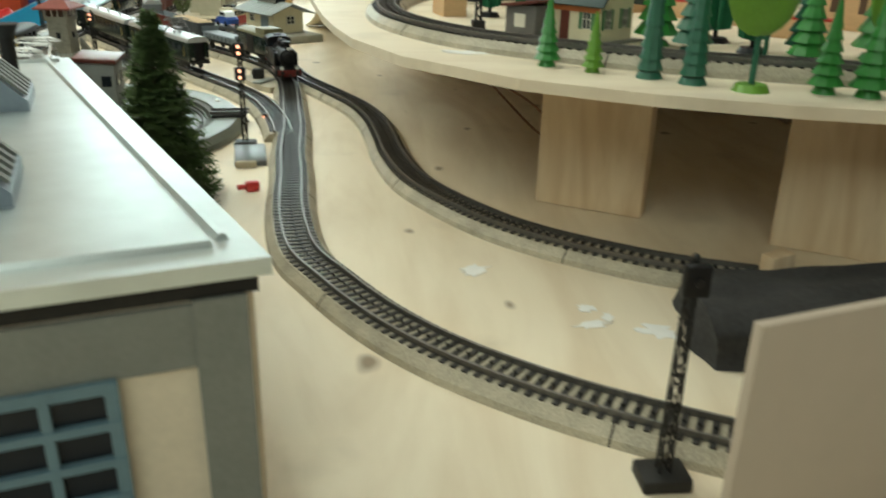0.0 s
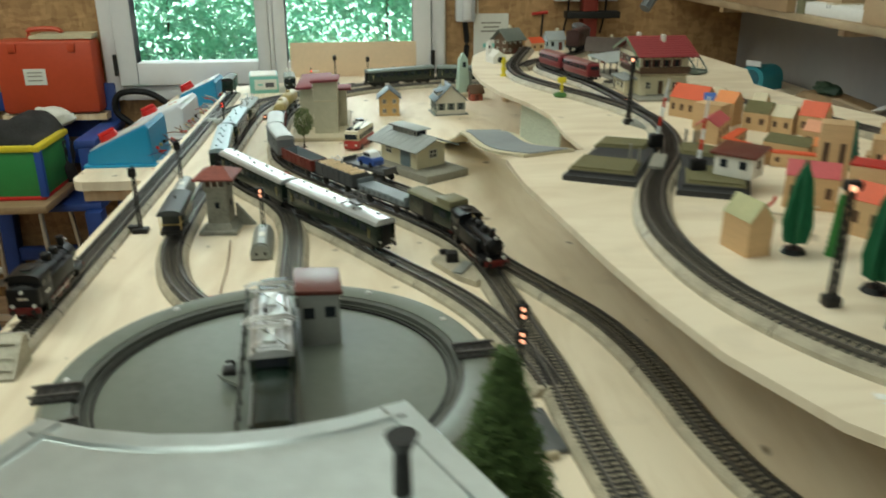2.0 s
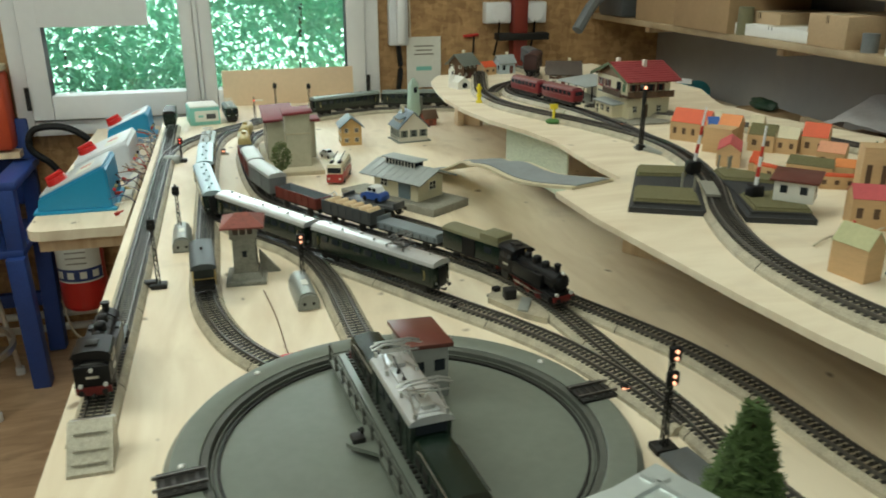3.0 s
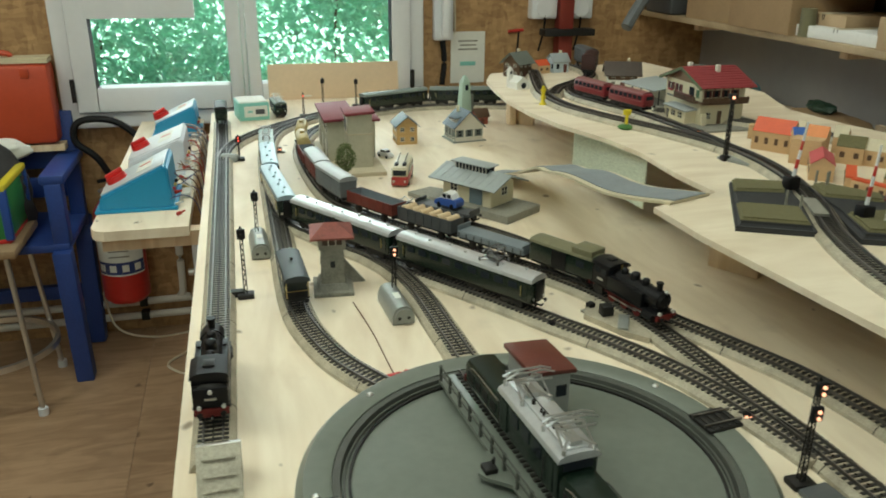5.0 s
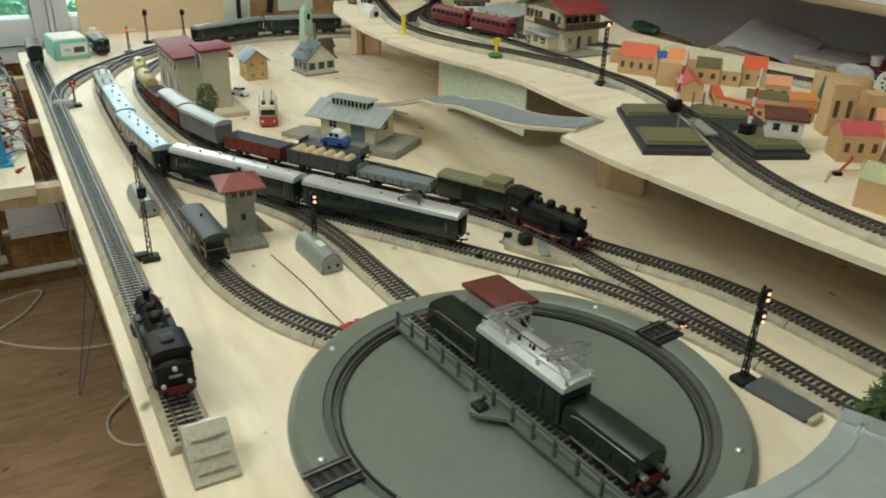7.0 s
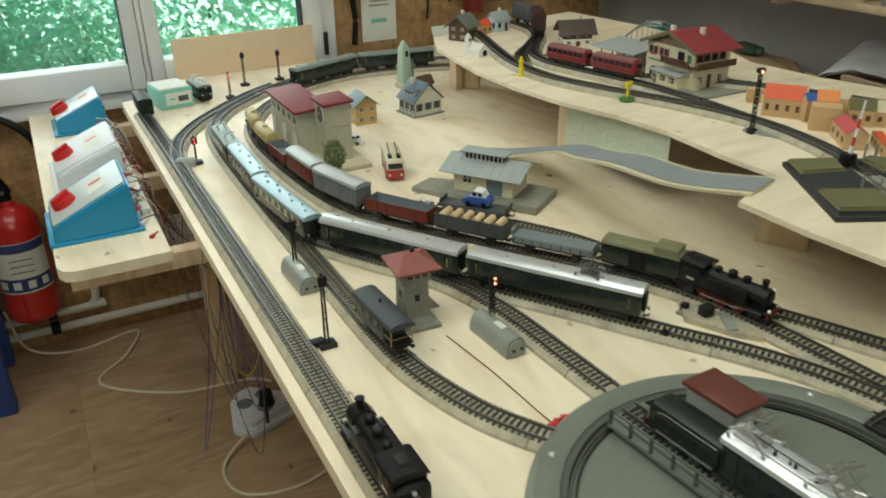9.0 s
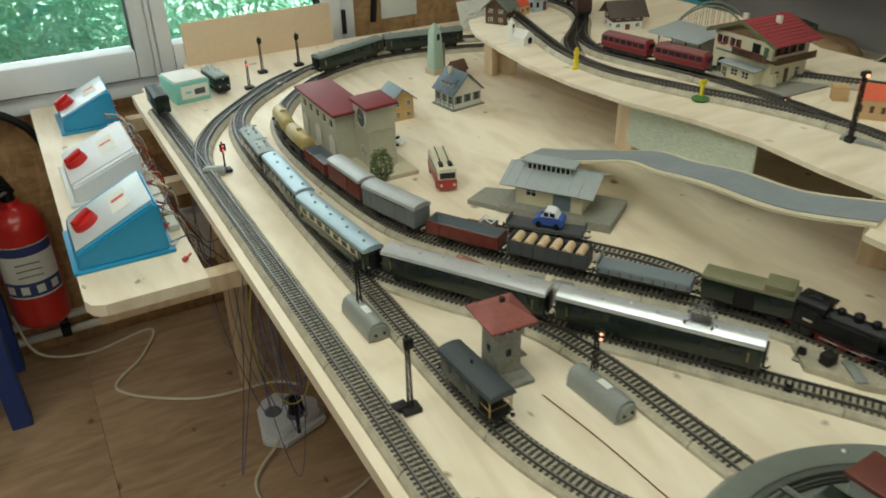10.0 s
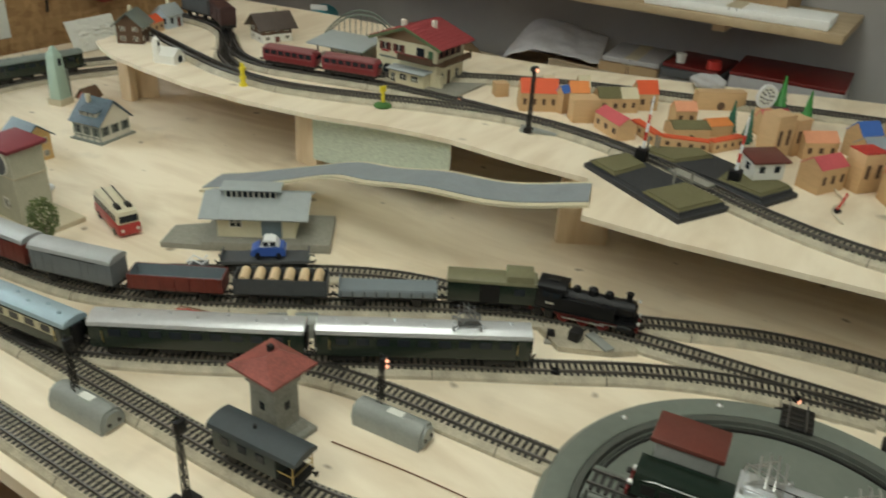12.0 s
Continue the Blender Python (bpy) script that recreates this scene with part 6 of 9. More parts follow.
turnout_lantern(pose(0.787, 0.628, UP, 0, 0, -35), "small black lantern glowing orange on the upper level")


fir(pose(0.456, -0.200, 0), 0.142, 0.043, "bushy dark green model fir standing between shed and track")
bush_tree(pose(0.249, 0.892, 0), 0.074, 0.0175, "small olive leafy model tree in front of the tower", 5)


# ---- supports of the upper level ----
def post(x, y, sx, sy, rz, label):
    solid("support_board", box(B(), (0, 0, (UP - 0.007) / 2), (sx, sy, UP - 0.0074), 0.0015), PINE, label, "support", "", pose(x, y, 0, 0, 0, rz), group="supports of the upper level")


post(0.784, -0.226, 0.084, 0.018, -31, "knotty pine board holding up the upper level")
post(0.938, -0.328, 0.100, 0.018, -31, "knotty pine board holding up the upper level")
post(0.704, 0.371, 0.018, 0.070, 32, "pine board holding up the upper level near the ramp")
post(0.680, 0.840, 0.018, 0.052, -9, "pine board beside the green card")
post(0.703, 1.316, 0.016, 0.030, 0, "pine board under the rear of the upper level")
post(0.736, 1.306, 0.018, 0.044, 50, "pine board under the rear of the upper level")
CARDG = mat("green_brick_card", (0.64, 0.70, 0.57), 0.8, var=0.3, scale=110, bump=0.5, stretch=(1, 1, 3.5))
solid("stone_print_card", box(B(), (0, 0, 0.0710), (0.240, 0.002, 0.0855)), CARDG, "green-grey stone-pattern card hanging under the upper level", "card", "", pose(0.656, 0.684, 0, 0, 0, -86))
# Added brown sheet stands in for the dark shade under the deck.
solid("shade_sheet", box(B(), (0, 0, 0.06), (0.60, 0.012, 0.12)), mat("shadow_board", (0.30, 0.22, 0.14), 0.8, var=0.1, scale=20), "brown sheet added far under the upper level as shade", "board", "", pose(1.12, 0.35, 0, 0, 0, 85))

# ---- road ramp ----
ASPH = mat("grey_road_card", (0.23, 0.255, 0.27), 0.6, var=0.12, scale=40, bump=0.1)
RAMP = [(0.595, 0.326, UP + 0.004), (0.562, 0.42, 0.110), (0.548, 0.515, 0.106), (0.552, 0.60, 0.088), (0.560, 0.67, 0.075), (0.556, 0.76, 0.044), (0.538, 0.85, 0.016), (0.525, 0.90, 0.004)]
rp = smooth(RAMP, 0.012)
rt = thing("road_ramp", pose(0, 0, 0), "bent grey road ramp from the upper level to the goods shed", "ramp")
for nm, w, z0, z1, mt in (("ramp_board", 0.036, -0.0035, 0.0, CREAM), ("road_surface", 0.0275, 0.0002, 0.0014, ASPH)):
    part(nm, sweep(rp, [(-w, z0), (-w, z1), (w, z1), (w, z0)]), mt, rt, "thin pale ramp board" if nm == "ramp_board" else "grey road surface", soft=0.3)

# ---- upper level: stations, houses and street furniture ----
U0 = UP
GABLEWOOD = mat("gable_boards", (0.20, 0.12, 0.06), 0.6, var=0.2, scale=120, stretch=(1, 6, 1))
GABLEGREEN = mat("barge_green", (0.10, 0.13, 0.055), 0.6, var=0.15, scale=80)
PINK0 = mat("geranium_red", (0.38, 0.05, 0.05), 0.6, var=0.3, scale=300)


def station():
    t = thing("alpine_station", pose(0.866, 0.757, U0, 0, 0, 0) @ Matrix.Diagonal((0.88, 1.24, 1, 1)), "cream alpine station with wide red roof and wooden balcony", "model building")
    part("ground_plate", box(B(), (0.012, -0.012, 0.0015), (0.150, 0.150, 0.003)), STONE, t, "grey stone ground plate")
    part("wall", extrude(B(), [(-0.048, 0.003), (0.048, 0.003), (0.048, 0.068), (0, 0.0895), (-0.048, 0.068)], -0.046, 0.046, Matrix.Rotation(math.pi / 2, 4, "Z")), PLASTER, t)
    part("gable_boarding", extrude(B(), [(-0.045, 0.0675), (0.045, 0.0675), (0, 0.0885)], -0.0475, -0.0462, Matrix.Rotation(-math.pi / 2, 4, "Z")), GABLEWOOD, t, "brown boarded gable top")
    for turn in (0, 180):
        r = part("roof_slope", box(B(), (0, -0.0315, 0.001), (0.118, 0.063, 0.0024), 0.0004), TILERED, t, "weathered red tiled roof", m=pose(0.003, 0, 0.0905, 0, 0, turn) @ Matrix.Rotation(radians(24), 4, "X"))
        for k in range(9):
            part("tile_course", box(B(), (0, -0.005 - k * 0.0068, 0.0026), (0.1175, 0.0016, 0.0011)), TILERED, r)
        part("barge_board", box(B(), (-0.0592 if turn == 0 else 0.0592, -0.0315, -0.0006), (0.0016, 0.063, 0.005)), GABLEGREEN, r, "dull green barge board")
        for k in range(6):
            part("rafter_end", box(B(), (-0.048 + k * 0.019, -0.058, -0.0012), (0.002, 0.010, 0.002)), TIMBER, r)
    for x, y in ((-0.024, 0.016), (0.010, -0.016)):
        part("chimney", box(B(), (x, y, 0.090), (0.007, 0.007, 0.013), 0.0006), OFFWHITE, t, "white plastered chimney")
    # balcony round the corner
    b = part("balcony", box(B(), (-0.0535, -0.020, 0.0405), (0.015, 0.056, 0.002)), TIMBER, t, "brown wooden balcony")
    part("balustrade", box(B(), (-0.0602, -0.020, 0.0460), (0.0012, 0.056, 0.0085)), TIMBER, b)
    for i in range(8):
        part("baluster", box(B(), (-0.0612, -0.045 + i * 0.0070, 0.0460), (0.0010, 0.0022, 0.0105)), TIMBER, b)
    part("flower_box", box(B(), (-0.0622, -0.022, 0.0505), (0.003, 0.038, 0.003), 0.0006), REDBROWN, b, "red-brown flower box")
    b = part("balcony", box(B(), (-0.004, -0.0545, 0.0405), (0.098, 0.013, 0.002)), TIMBER, t, "brown wooden balcony")
    part("balustrade", box(B(), (-0.004, -0.0602, 0.0460), (0.098, 0.0012, 0.0085)), TIMBER, b)
    for i in range(12):
        part("baluster", box(B(), (-0.049 + i * 0.0082, -0.0612, 0.0460), (0.0022, 0.0010, 0.0105)), TIMBER, b)
    # low annex before the gable
    an = part("annex", box(B(), (-0.0575, -0.011, 0.0140), (0.023, 0.054, 0.022)), PLASTER, t, "low cream annex")
    part("annex_roof", box(B(), (-0.0585, -0.011, 0.0262), (0.030, 0.061, 0.0024), 0.0004, ry=-5), GREYROOF, an, "grey flat annex roof")
    for y, w, h, z in ((0.009, 0.006, 0.015, 0.0115), (-0.007, 0.009, 0.009, 0.0155), (-0.025, 0.009, 0.009, 0.0155)):
        wn_ = part("window", box(B(), (-0.0692, y, z), (0.001, w, h)), WINDARK, an)
        part("window_bar", box(box(B(), (-0.0698, y, z), (0.001, 0.0009, h)), (-0.0698, y, z), (0.001, w, 0.0009)), OFFWHITE, wn_)
    # gable front
    part("arch_door", extrude(B(), [(-0.0085, 0.003), (0.0085, 0.003)] + [(0.0085 * math.cos(math.pi * k / 8), 0.017 + 0.0085 * math.sin(math.pi * k / 8)) for k in range(9)], -0.0008, 0.0008), WINDARK, t, "dark round-arched doorway", m=pose(-0.0463, 0.029, 0, 0, 0, 90))
    for y in (0.034, 0.012):
        wn_ = part("window", box(B(), (-0.0463, y, 0.054), (0.001, 0.008, 0.011)), WINDARK, t)
        part("window_bar", box(B(), (-0.0470, y, 0.054), (0.001, 0.0010, 0.011)), OFFWHITE, wn_)
        for k in (-1, 1):
            part("shutter", box(B(), (-0.0468, y + k * 0.0066, 0.054), (0.0014, 0.0048, 0.0125)), REDBROWN, t, "red-brown shutter")
        part("flower_box", box(B(), (-0.0475, y, 0.0465), (0.003, 0.012, 0.003), 0.0005), PINK0, t)
    part("lettering_bar", box(B(), (-0.0464, 0.030, 0.0365), (0.0008, 0.026, 0.0030)), SHUT, t, "faded dark lettering")
    part("balcony_door", box(B(), (-0.0464, -0.022, 0.0515), (0.001, 0.012, 0.020)), WINDARK, t, "dark balcony door")
    part("balcony_door", box(B(), (-0.0466, -0.038, 0.0530), (0.001, 0.007, 0.013)), GREENSH, t, "green half-open door leaf")
    # long side
    for x in (-0.034, -0.016, 0.004, 0.024):
        part("window", box(B(), (x, -0.0483, 0.0545), (0.008, 0.001, 0.011)), WINDARK, t)
        for k in (-1, 1):
            part("shutter", box(B(), (x + k * 0.0060, -0.0487, 0.0545), (0.0036, 0.0012, 0.0120)), REDBROWN, t)
    part("door", box(B(), (-0.004, -0.0484, 0.0145), (0.0085, 0.001, 0.022)), TIMBER, t, "brown plank door")
    for x in (-0.028, 0.024):
        wn_ = part("window", box(B(), (x, -0.0483, 0.018), (0.008, 0.001, 0.010)), WINDARK, t)
        part("window_bar", box(box(B(), (x, -0.0489, 0.018), (0.0010, 0.001, 0.010)), (x, -0.0489, 0.018), (0.0095, 0.001, 0.0010)), OFFWHITE, wn_)
    for x in (-0.020, 0.006, 0.030):
        part("window", box(B(), (x, 0.0483, 0.050), (0.008, 0.001, 0.011)), WINDARK, t)
    part("buttress", box(B(), (-0.040, -0.0510, 0.012), (0.010, 0.008, 0.020), 0, taper=(1, 0.4)), PLASTER, t)


station()


def platform_shed():
    t = thing("platform_roof", pose(0.849, 0.902, U0, 0, 0, -84), "platform canopy with pale blue-grey roof", "model building")
    part("canopy", box(B(), (0, 0, 0.0385), (0.112, 0.080, 0.0025), 0.0004, rx=5), GREYROOF, t)
    part("rear_wall", box(B(), (0, 0.024, 0.020), (0.095, 0.002, 0.040)), BEIGE, t)
    for x in (-0.045, -0.015, 0.015, 0.045):
        part("column", cyl(B(), (x, -0.020, 0), (x, -0.020, 0.036), 0.0013, seg=6), DARK, t)
    part("platform", box(B(), (0, 0, 0.003), (0.125, 0.055, 0.006)), STONE, t)


platform_shed()
RBRED = mat("railbus_red", (0.20, 0.018, 0.025), 0.35, var=0.12, scale=50, bump=0.03)
RBROOF = mat("railbus_roof", (0.25, 0.10, 0.10), 0.4, var=0.1, scale=50)
atu, nearu = along_track(TU["upper_branch"], UP + 0.0118)
su = nearu(0.766, 0.775)
for k, dx in enumerate((0.055, 0.172)):
    c = thing("railbus", atu(su - dx * 0.90 + 0.006, 0.03) @ Matrix.Scale(0.9, 4), "dark red rounded diesel railbus standing at the station", "railbus", "coupled railbuses")
    part("body", box(B(), (0, 0, 0.0230), (0.110, 0.0285, 0.0260), 0.006), RBRED, c)
    part("roof", along(B(), roof_prof(0.0265, 0.0345, 0.0050), 0.0490), RBROOF, c)
    part("underframe", box(B(), (0, 0, 0.0085), (0.098, 0.022, 0.006)), DARK, c)
    for s in (-1, 1):
        for i in range(7):
            part("window", box(B(), (-0.042 + i * 0.014, s * 0.0144, 0.0285), (0.0105, 0.0008, 0.0075)), WINDARK, c)
        part("waist_line", box(B(), (0, s * 0.0144, 0.0220), (0.096, 0.0006, 0.0010)), RBROOF, c)
    for e in (-1, 1):
        part("cab_window", box(B(), (e * 0.0552, 0, 0.0285), (0.0008, 0.017, 0.007)), WINDARK, c)
    wheels(c, (-0.032, 0.032))
    buffers(c, 0.055)

ch = thing("chapel", pose(0.648, 1.120, U0, 0, 0, 15) @ Matrix.Scale(0.88, 4), "tiny white chapel with bell tower near the board edge", "model building")
CW = mat("chapel_white", (0.76, 0.75, 0.70), 0.7, var=0.05, scale=60)
part("nave", extrude(B(), [(-0.017, 0), (0.017, 0), (0.017, 0.016), (0, 0.030), (-0.017, 0.016)], -0.022, 0.022), CW, ch)
part("bell_tower", box(B(), (-0.012, 0.018, 0.022), (0.011, 0.011, 0.044), 0.0005), CW, ch)
part("tower_cap", cyl(B(), (-0.012, 0.018, 0.044), (-0.012, 0.018, 0.052), 0.008, 0.0005, 4), CW, ch)
part("door", cyl(B(), (0.002, -0.0222, 0.009), (0.002, -0.0230, 0.009), 0.007, seg=16), WINDARK, ch)
part("bell_window", box(B(), (-0.012, 0.0122, 0.036), (0.005, 0.001, 0.007)), WINDARK, ch)
gable_house("chalet", pose(0.700, 1.275, U0, 0, 0, 32), (0.046, 0.046), 0.034, 0.054, TIMBER, SHUT, "brown alpine chalet with dark roof at the rear edge", 0.008, (3, 2), 2, frame=OFFWHITE)
ch2 = gable_house("chalet", pose(0.882, 1.110, U0, 0, 0, -20), (0.060, 0.050), 0.030, 0.050, TIMBER, mat("dark_brown_roof", (0.07, 0.05, 0.04), 0.6, var=0.2, scale=90), "dark timber chalet with white ground floor", 0.010, (3, 2), 2, frame=OFFWHITE)
part("ground_floor", box(B(), (0, 0, 0.0075), (0.0608, 0.0508, 0.015), 0.0004), CW, ch2, "white plastered ground floor")
gable_house("blue_cottage", pose(0.818, 1.322, U0, 0, 0, 10), (0.040, 0.034), 0.026, 0.042, mat("pale_blue_wall", (0.48, 0.56, 0.60), 0.6, var=0.06, scale=50), GREYROOF, "small pale blue cottage by the rear wall", 0.004, (2, 2), 1)
wagon("goods_wagon", atu(nearu(0.846, 1.196), 0.02) @ pose(0, 0, 0), 0.042, "van", DKBROWN, DKBROWN, "dark brown goods van on the upper branch")
wagon("goods_wagon", atu(nearu(0.873, 1.290), 0.02) @ pose(0, 0, 0), 0.042, "van", DKGREY, DKGREY, "dark goods van on the upper branch")
TEAL = mat("teal_card", (0.03, 0.26, 0.32), 0.5, var=0.1, scale=30)
gh = thing("toy_hangar", pose(1.400, 1.43, 0, 0, 0, -60) @ Matrix.Scale(1.08, 4), "teal toy hangar with rounded front near the wall", "toy building")
part("hangar_body", extrude(B(), [(-0.034, 0), (0.034, 0), (0.034, 0.030)] + [(0.034 * math.cos(math.pi * k / 8), 0.030 + 0.026 * math.sin(math.pi * k / 8)) for k in range(1, 8)] + [(-0.034, 0.030)], -0.040, 0.040), TEAL, gh)
part("hangar_sign", box(B(), (0, -0.036, 0.062), (0.040, 0.006, 0.012), 0.001), WHITE, gh)
part("hangar_mouth", cyl(B(), (0, -0.0402, 0.026), (0, -0.0412, 0.026), 0.022, seg=20), mat("teal_dark", (0.015, 0.10, 0.14), 0.6), gh)
# arched truss bridge lying behind the platform roof
br = thing("arch_bridge", pose(0.976, 0.968, U0, 0, 0, -53) @ Matrix.Diagonal((0.52, 0.75, 0.9, 1)), "grey-green arched truss bridge laid behind the station", "model bridge")
TRUSS = mat("truss_grey_green", (0.13, 0.16, 0.135), 0.5, var=0.2, scale=60)
for s in (-1, 1):
    ap = [Vector((x, s * 0.024, 0.010 + 0.055 * (1 - (x / 0.14) ** 2))) for x in [(-0.14 + 0.02 * i) for i in range(15)]]
    part("arch", tube(B(), ap, 0.0022, 6), TRUSS, br)
    part("chord", box(B(), (0, s * 0.024, 0.007), (0.29, 0.003, 0.005)), TRUSS, br)
    for p in ap[1:-1]:
        part("hanger", cyl(B(), (p.x, p.y, 0.008), (p.x, p.y, p.z), 0.0009, seg=5), TRUSS, br)
part("bridge_deck", box(B(), (0, 0, 0.004), (0.29, 0.046, 0.003)), TRUSS, br)

YEL = mat("yellow_plastic", (0.75, 0.62, 0.03), 0.4, var=0.06, scale=40)
yp = thing("yellow_post", pose(0.635, 0.935, U0), "bright yellow ringed plastic post", "post")
for z0, z1, r in ((0, 0.004, 0.0065), (0.004, 0.012, 0.0038), (0.012, 0.016, 0.0055), (0.016, 0.026, 0.0038), (0.026, 0.030, 0.0055), (0.030, 0.036, 0.0030)):
    part("collar" if r > 0.005 else "stem", cyl(B(), (0, 0, z0), (0, 0, z1), r, seg=12), YEL, yp)
sy = thing("road_sign", pose(0.697, 0.708, U0), "yellow toy road sign on a round green foot", "toy sign")
part("sign_foot", ball(B(), (0, 0, 0.003), (0.014, 0.014, 0.005), 12), mat("moss_green", (0.05, 0.14, 0.03), 0.8, var=0.4, scale=200), sy)
part("sign_post", box(B(), (0, 0, 0.016), (0.004, 0.004, 0.026)), YEL, sy)
part("sign_board", box(B(), (0, 0, 0.028), (0.014, 0.003, 0.009), 0.0006), YEL, sy)


def yard_lamp(m, h, label, plate=True):
    t = thing("yard_lamp", m, label, "lamp", "tall yard lamps")
    if plate:
        part("lamp_plate", box(B(), (0.012, -0.022, 0.0022), (0.026, 0.070, 0.0044), 0.001), HOUSING, t, "flat grey base plate", m=pose(0, 0, 0, 0, 0, 20))
    part("lamp_foot", box(B(), (0, 0, 0.004), (0.011, 0.011, 0.008), 0.001), DARK, t)
    ms = B()
    for sx in (-1, 1):
        for sy_ in (-1, 1):
            cyl(ms, (sx * 0.0022, sy_ * 0.0022, 0.004), (sx * 0.0016, sy_ * 0.0016, h), 0.0008, seg=5)
    for i in range(12):
        z, k = 0.008 + i * (h - 0.012) / 12, 1 - 2 * (i % 2)
        for s in (-1, 1):
            tube(ms, [(k * 0.002, s * 0.002, z), (-k * 0.002, s * 0.002, z + h / 12)], 0.0005, 4)
            tube(ms, [(s * 0.002, k * 0.002, z), (s * 0.002, -k * 0.002, z + h / 12)], 0.0005, 4)
    part("lamp_mast", ms, DARK, t)
    part("lamp_head", box(B(), (0, 0, h + 0.002), (0.012, 0.008, 0.007), 0.0014), DARK, t)
    part("bulb", ball(B(), (-0.002, -0.005, h + 0.001), (0.0024, 0.0024, 0.0024), 8), LAMPWARM, t, "small glowing bulb")
    return t


yard_lamp(pose(0.743, 0.486, U0), 0.090, "tall dark lattice yard lamp with a glowing bulb")
yard_lamp(pose(0.705, -0.119, U0), 0.088, "tall dark lattice yard lamp beside the curve", False)

# level crossing with khaki fields and black road
KHAKI = mat("khaki_flock", (0.17, 0.155, 0.075), 0.95, var=0.25, scale=400, bump=0.8)
ROADBLK = mat("black_road", (0.028, 0.029, 0.031), 0.7, var=0.2, scale=200, bump=0.4)
lc = thing("level_crossing", pose(0, 0, 0), "black-edged level crossing plates with khaki fields and dark road", "level crossing")
A_, B_, C_, D_ = (0.676, 0.370), (0.586, 0.216), (0.660, 0.179), (0.742, 0.340)
def worn_plate(pts, z0, z1, soft_edge):
    """A flat plate with sloping, rounded upper edges."""
    bm = prism(B(), pts, z0, z1)
    bmesh.ops.recalc_face_normals(bm, faces=bm.faces)
    bmesh.ops.bevel(bm, geom=[e for e in bm.edges if all(v.co.z > z1 - 1e-5 for v in e.verts)], offset=soft_edge, segments=3, affect="EDGES")
    return bm


for pts in ([A_, B_, C_, (0.700, 0.255), D_], [(0.690, 0.150), (0.756, 0.122), (0.822, 0.268), (0.772, 0.330), (0.745, 0.318), (0.722, 0.230)]):
    part("crossing_plate", worn_plate(list(reversed(pts)), U0, U0 + 0.011, 0.005), ROADBLK, lc, "black plate with sloping worn edges")
for pts in ([(0.672, 0.360), (0.648, 0.318), (0.704, 0.298), (0.730, 0.333)], [(0.622, 0.272), (0.593, 0.220), (0.657, 0.187), (0.682, 0.240)], [(0.752, 0.314), (0.740, 0.274), (0.794, 0.238), (0.811, 0.262), (0.772, 0.320)], [(0.722, 0.212), (0.701, 0.155), (0.755, 0.130), (0.792, 0.206)]):
    part("khaki_field", worn_plate(list(reversed(pts)), U0 + 0.0105, U0 + 0.0148, 0.0028), KHAKI, lc, "raised khaki flocked field")
part("crossing_deck", box(B(), (0.700, 0.238, U0 + 0.0128), (0.016, 0.060, 0.003), rz=-24), STONE, lc)
for (x, y) in ((0.672, 0.252), (0.676, 0.232), (0.762, 0.318), (0.768, 0.306), (0.775, 0.312)):
    part("bollard", cyl(B(), (x, y, U0 + 0.011), (x, y, U0 + 0.030), 0.0015, seg=6), STONE, lc)
for x, y, dx, h in ((0.722, 0.312, 0.010, 0.082), (0.728, 0.194, 0.004, 0.082)):
    g = thing("barrier_arm", pose(x, y, U0 + 0.011), "raised red and white striped crossing barrier", "crossing barrier", "crossing barriers")
    part("barrier_motor", box(B(), (0, 0, 0.008), (0.016, 0.015, 0.016), 0.002), BLACK, g, "black barrier motor")
    for i in range(6):
        z0, z1 = 0.014 + i * (h - 0.014) / 6, 0.014 + (i + 1) * (h - 0.014) / 6
        part("stripe", cyl(B(), (dx * (z0 / h), 0, z0), (dx * (z1 / h), 0, z1), 0.0023 - i * 0.0002, seg=8), REDTRIM if i in (1, 3) else WHITE, g)
hut = thing("keepers_hut", pose(0.763, 0.171, U0 + 0.0145, 0, 0, -46) @ Matrix.Scale(0.93, 4), "white crossing keeper's hut with brown roof", "model house")
part("wall", box(B(), (0, 0, 0.013), (0.044, 0.034, 0.026), 0.0005), CW, hut)
part("roof", box(B(), (0, 0, 0.0282), (0.054, 0.044, 0.003), 0.0006, rx=7), REDBROWN, hut, "flat red-brown roof")
for x in (-0.011, 0.011):
    part("window", box(B(), (x, -0.0173, 0.015), (0.008, 0.001, 0.009)), WINDARK, hut)
for s in (-1, 1):
    part("window", box(B(), (s * 0.0223, 0, 0.015), (0.001, 0.008, 0.009)), WINDARK, hut)

# wooden block town
PALEGR = mat("pale_green_roof", (0.46, 0.45, 0.25), 0.6, var=0.1, scale=40)
PINK = mat("pink_red_roof", (0.55, 0.10, 0.11), 0.5, var=0.1, scale=40)
ORANGE = mat("orange_red_roof", (0.70, 0.10, 0.03), 0.5, var=0.08, scale=40)
ORANGE2 = mat("orange_roof", (0.75, 0.25, 0.07), 0.5, var=0.08, scale=40)
BLUEB = mat("blue_block", (0.05, 0.14, 0.45), 0.5, var=0.08, scale=40)
GREYB = mat("grey_block", (0.28, 0.31, 0.35), 0.6, var=0.08, scale=40)
SALMON = mat("salmon_block", (0.72, 0.32, 0.18), 0.55, var=0.08, scale=40)


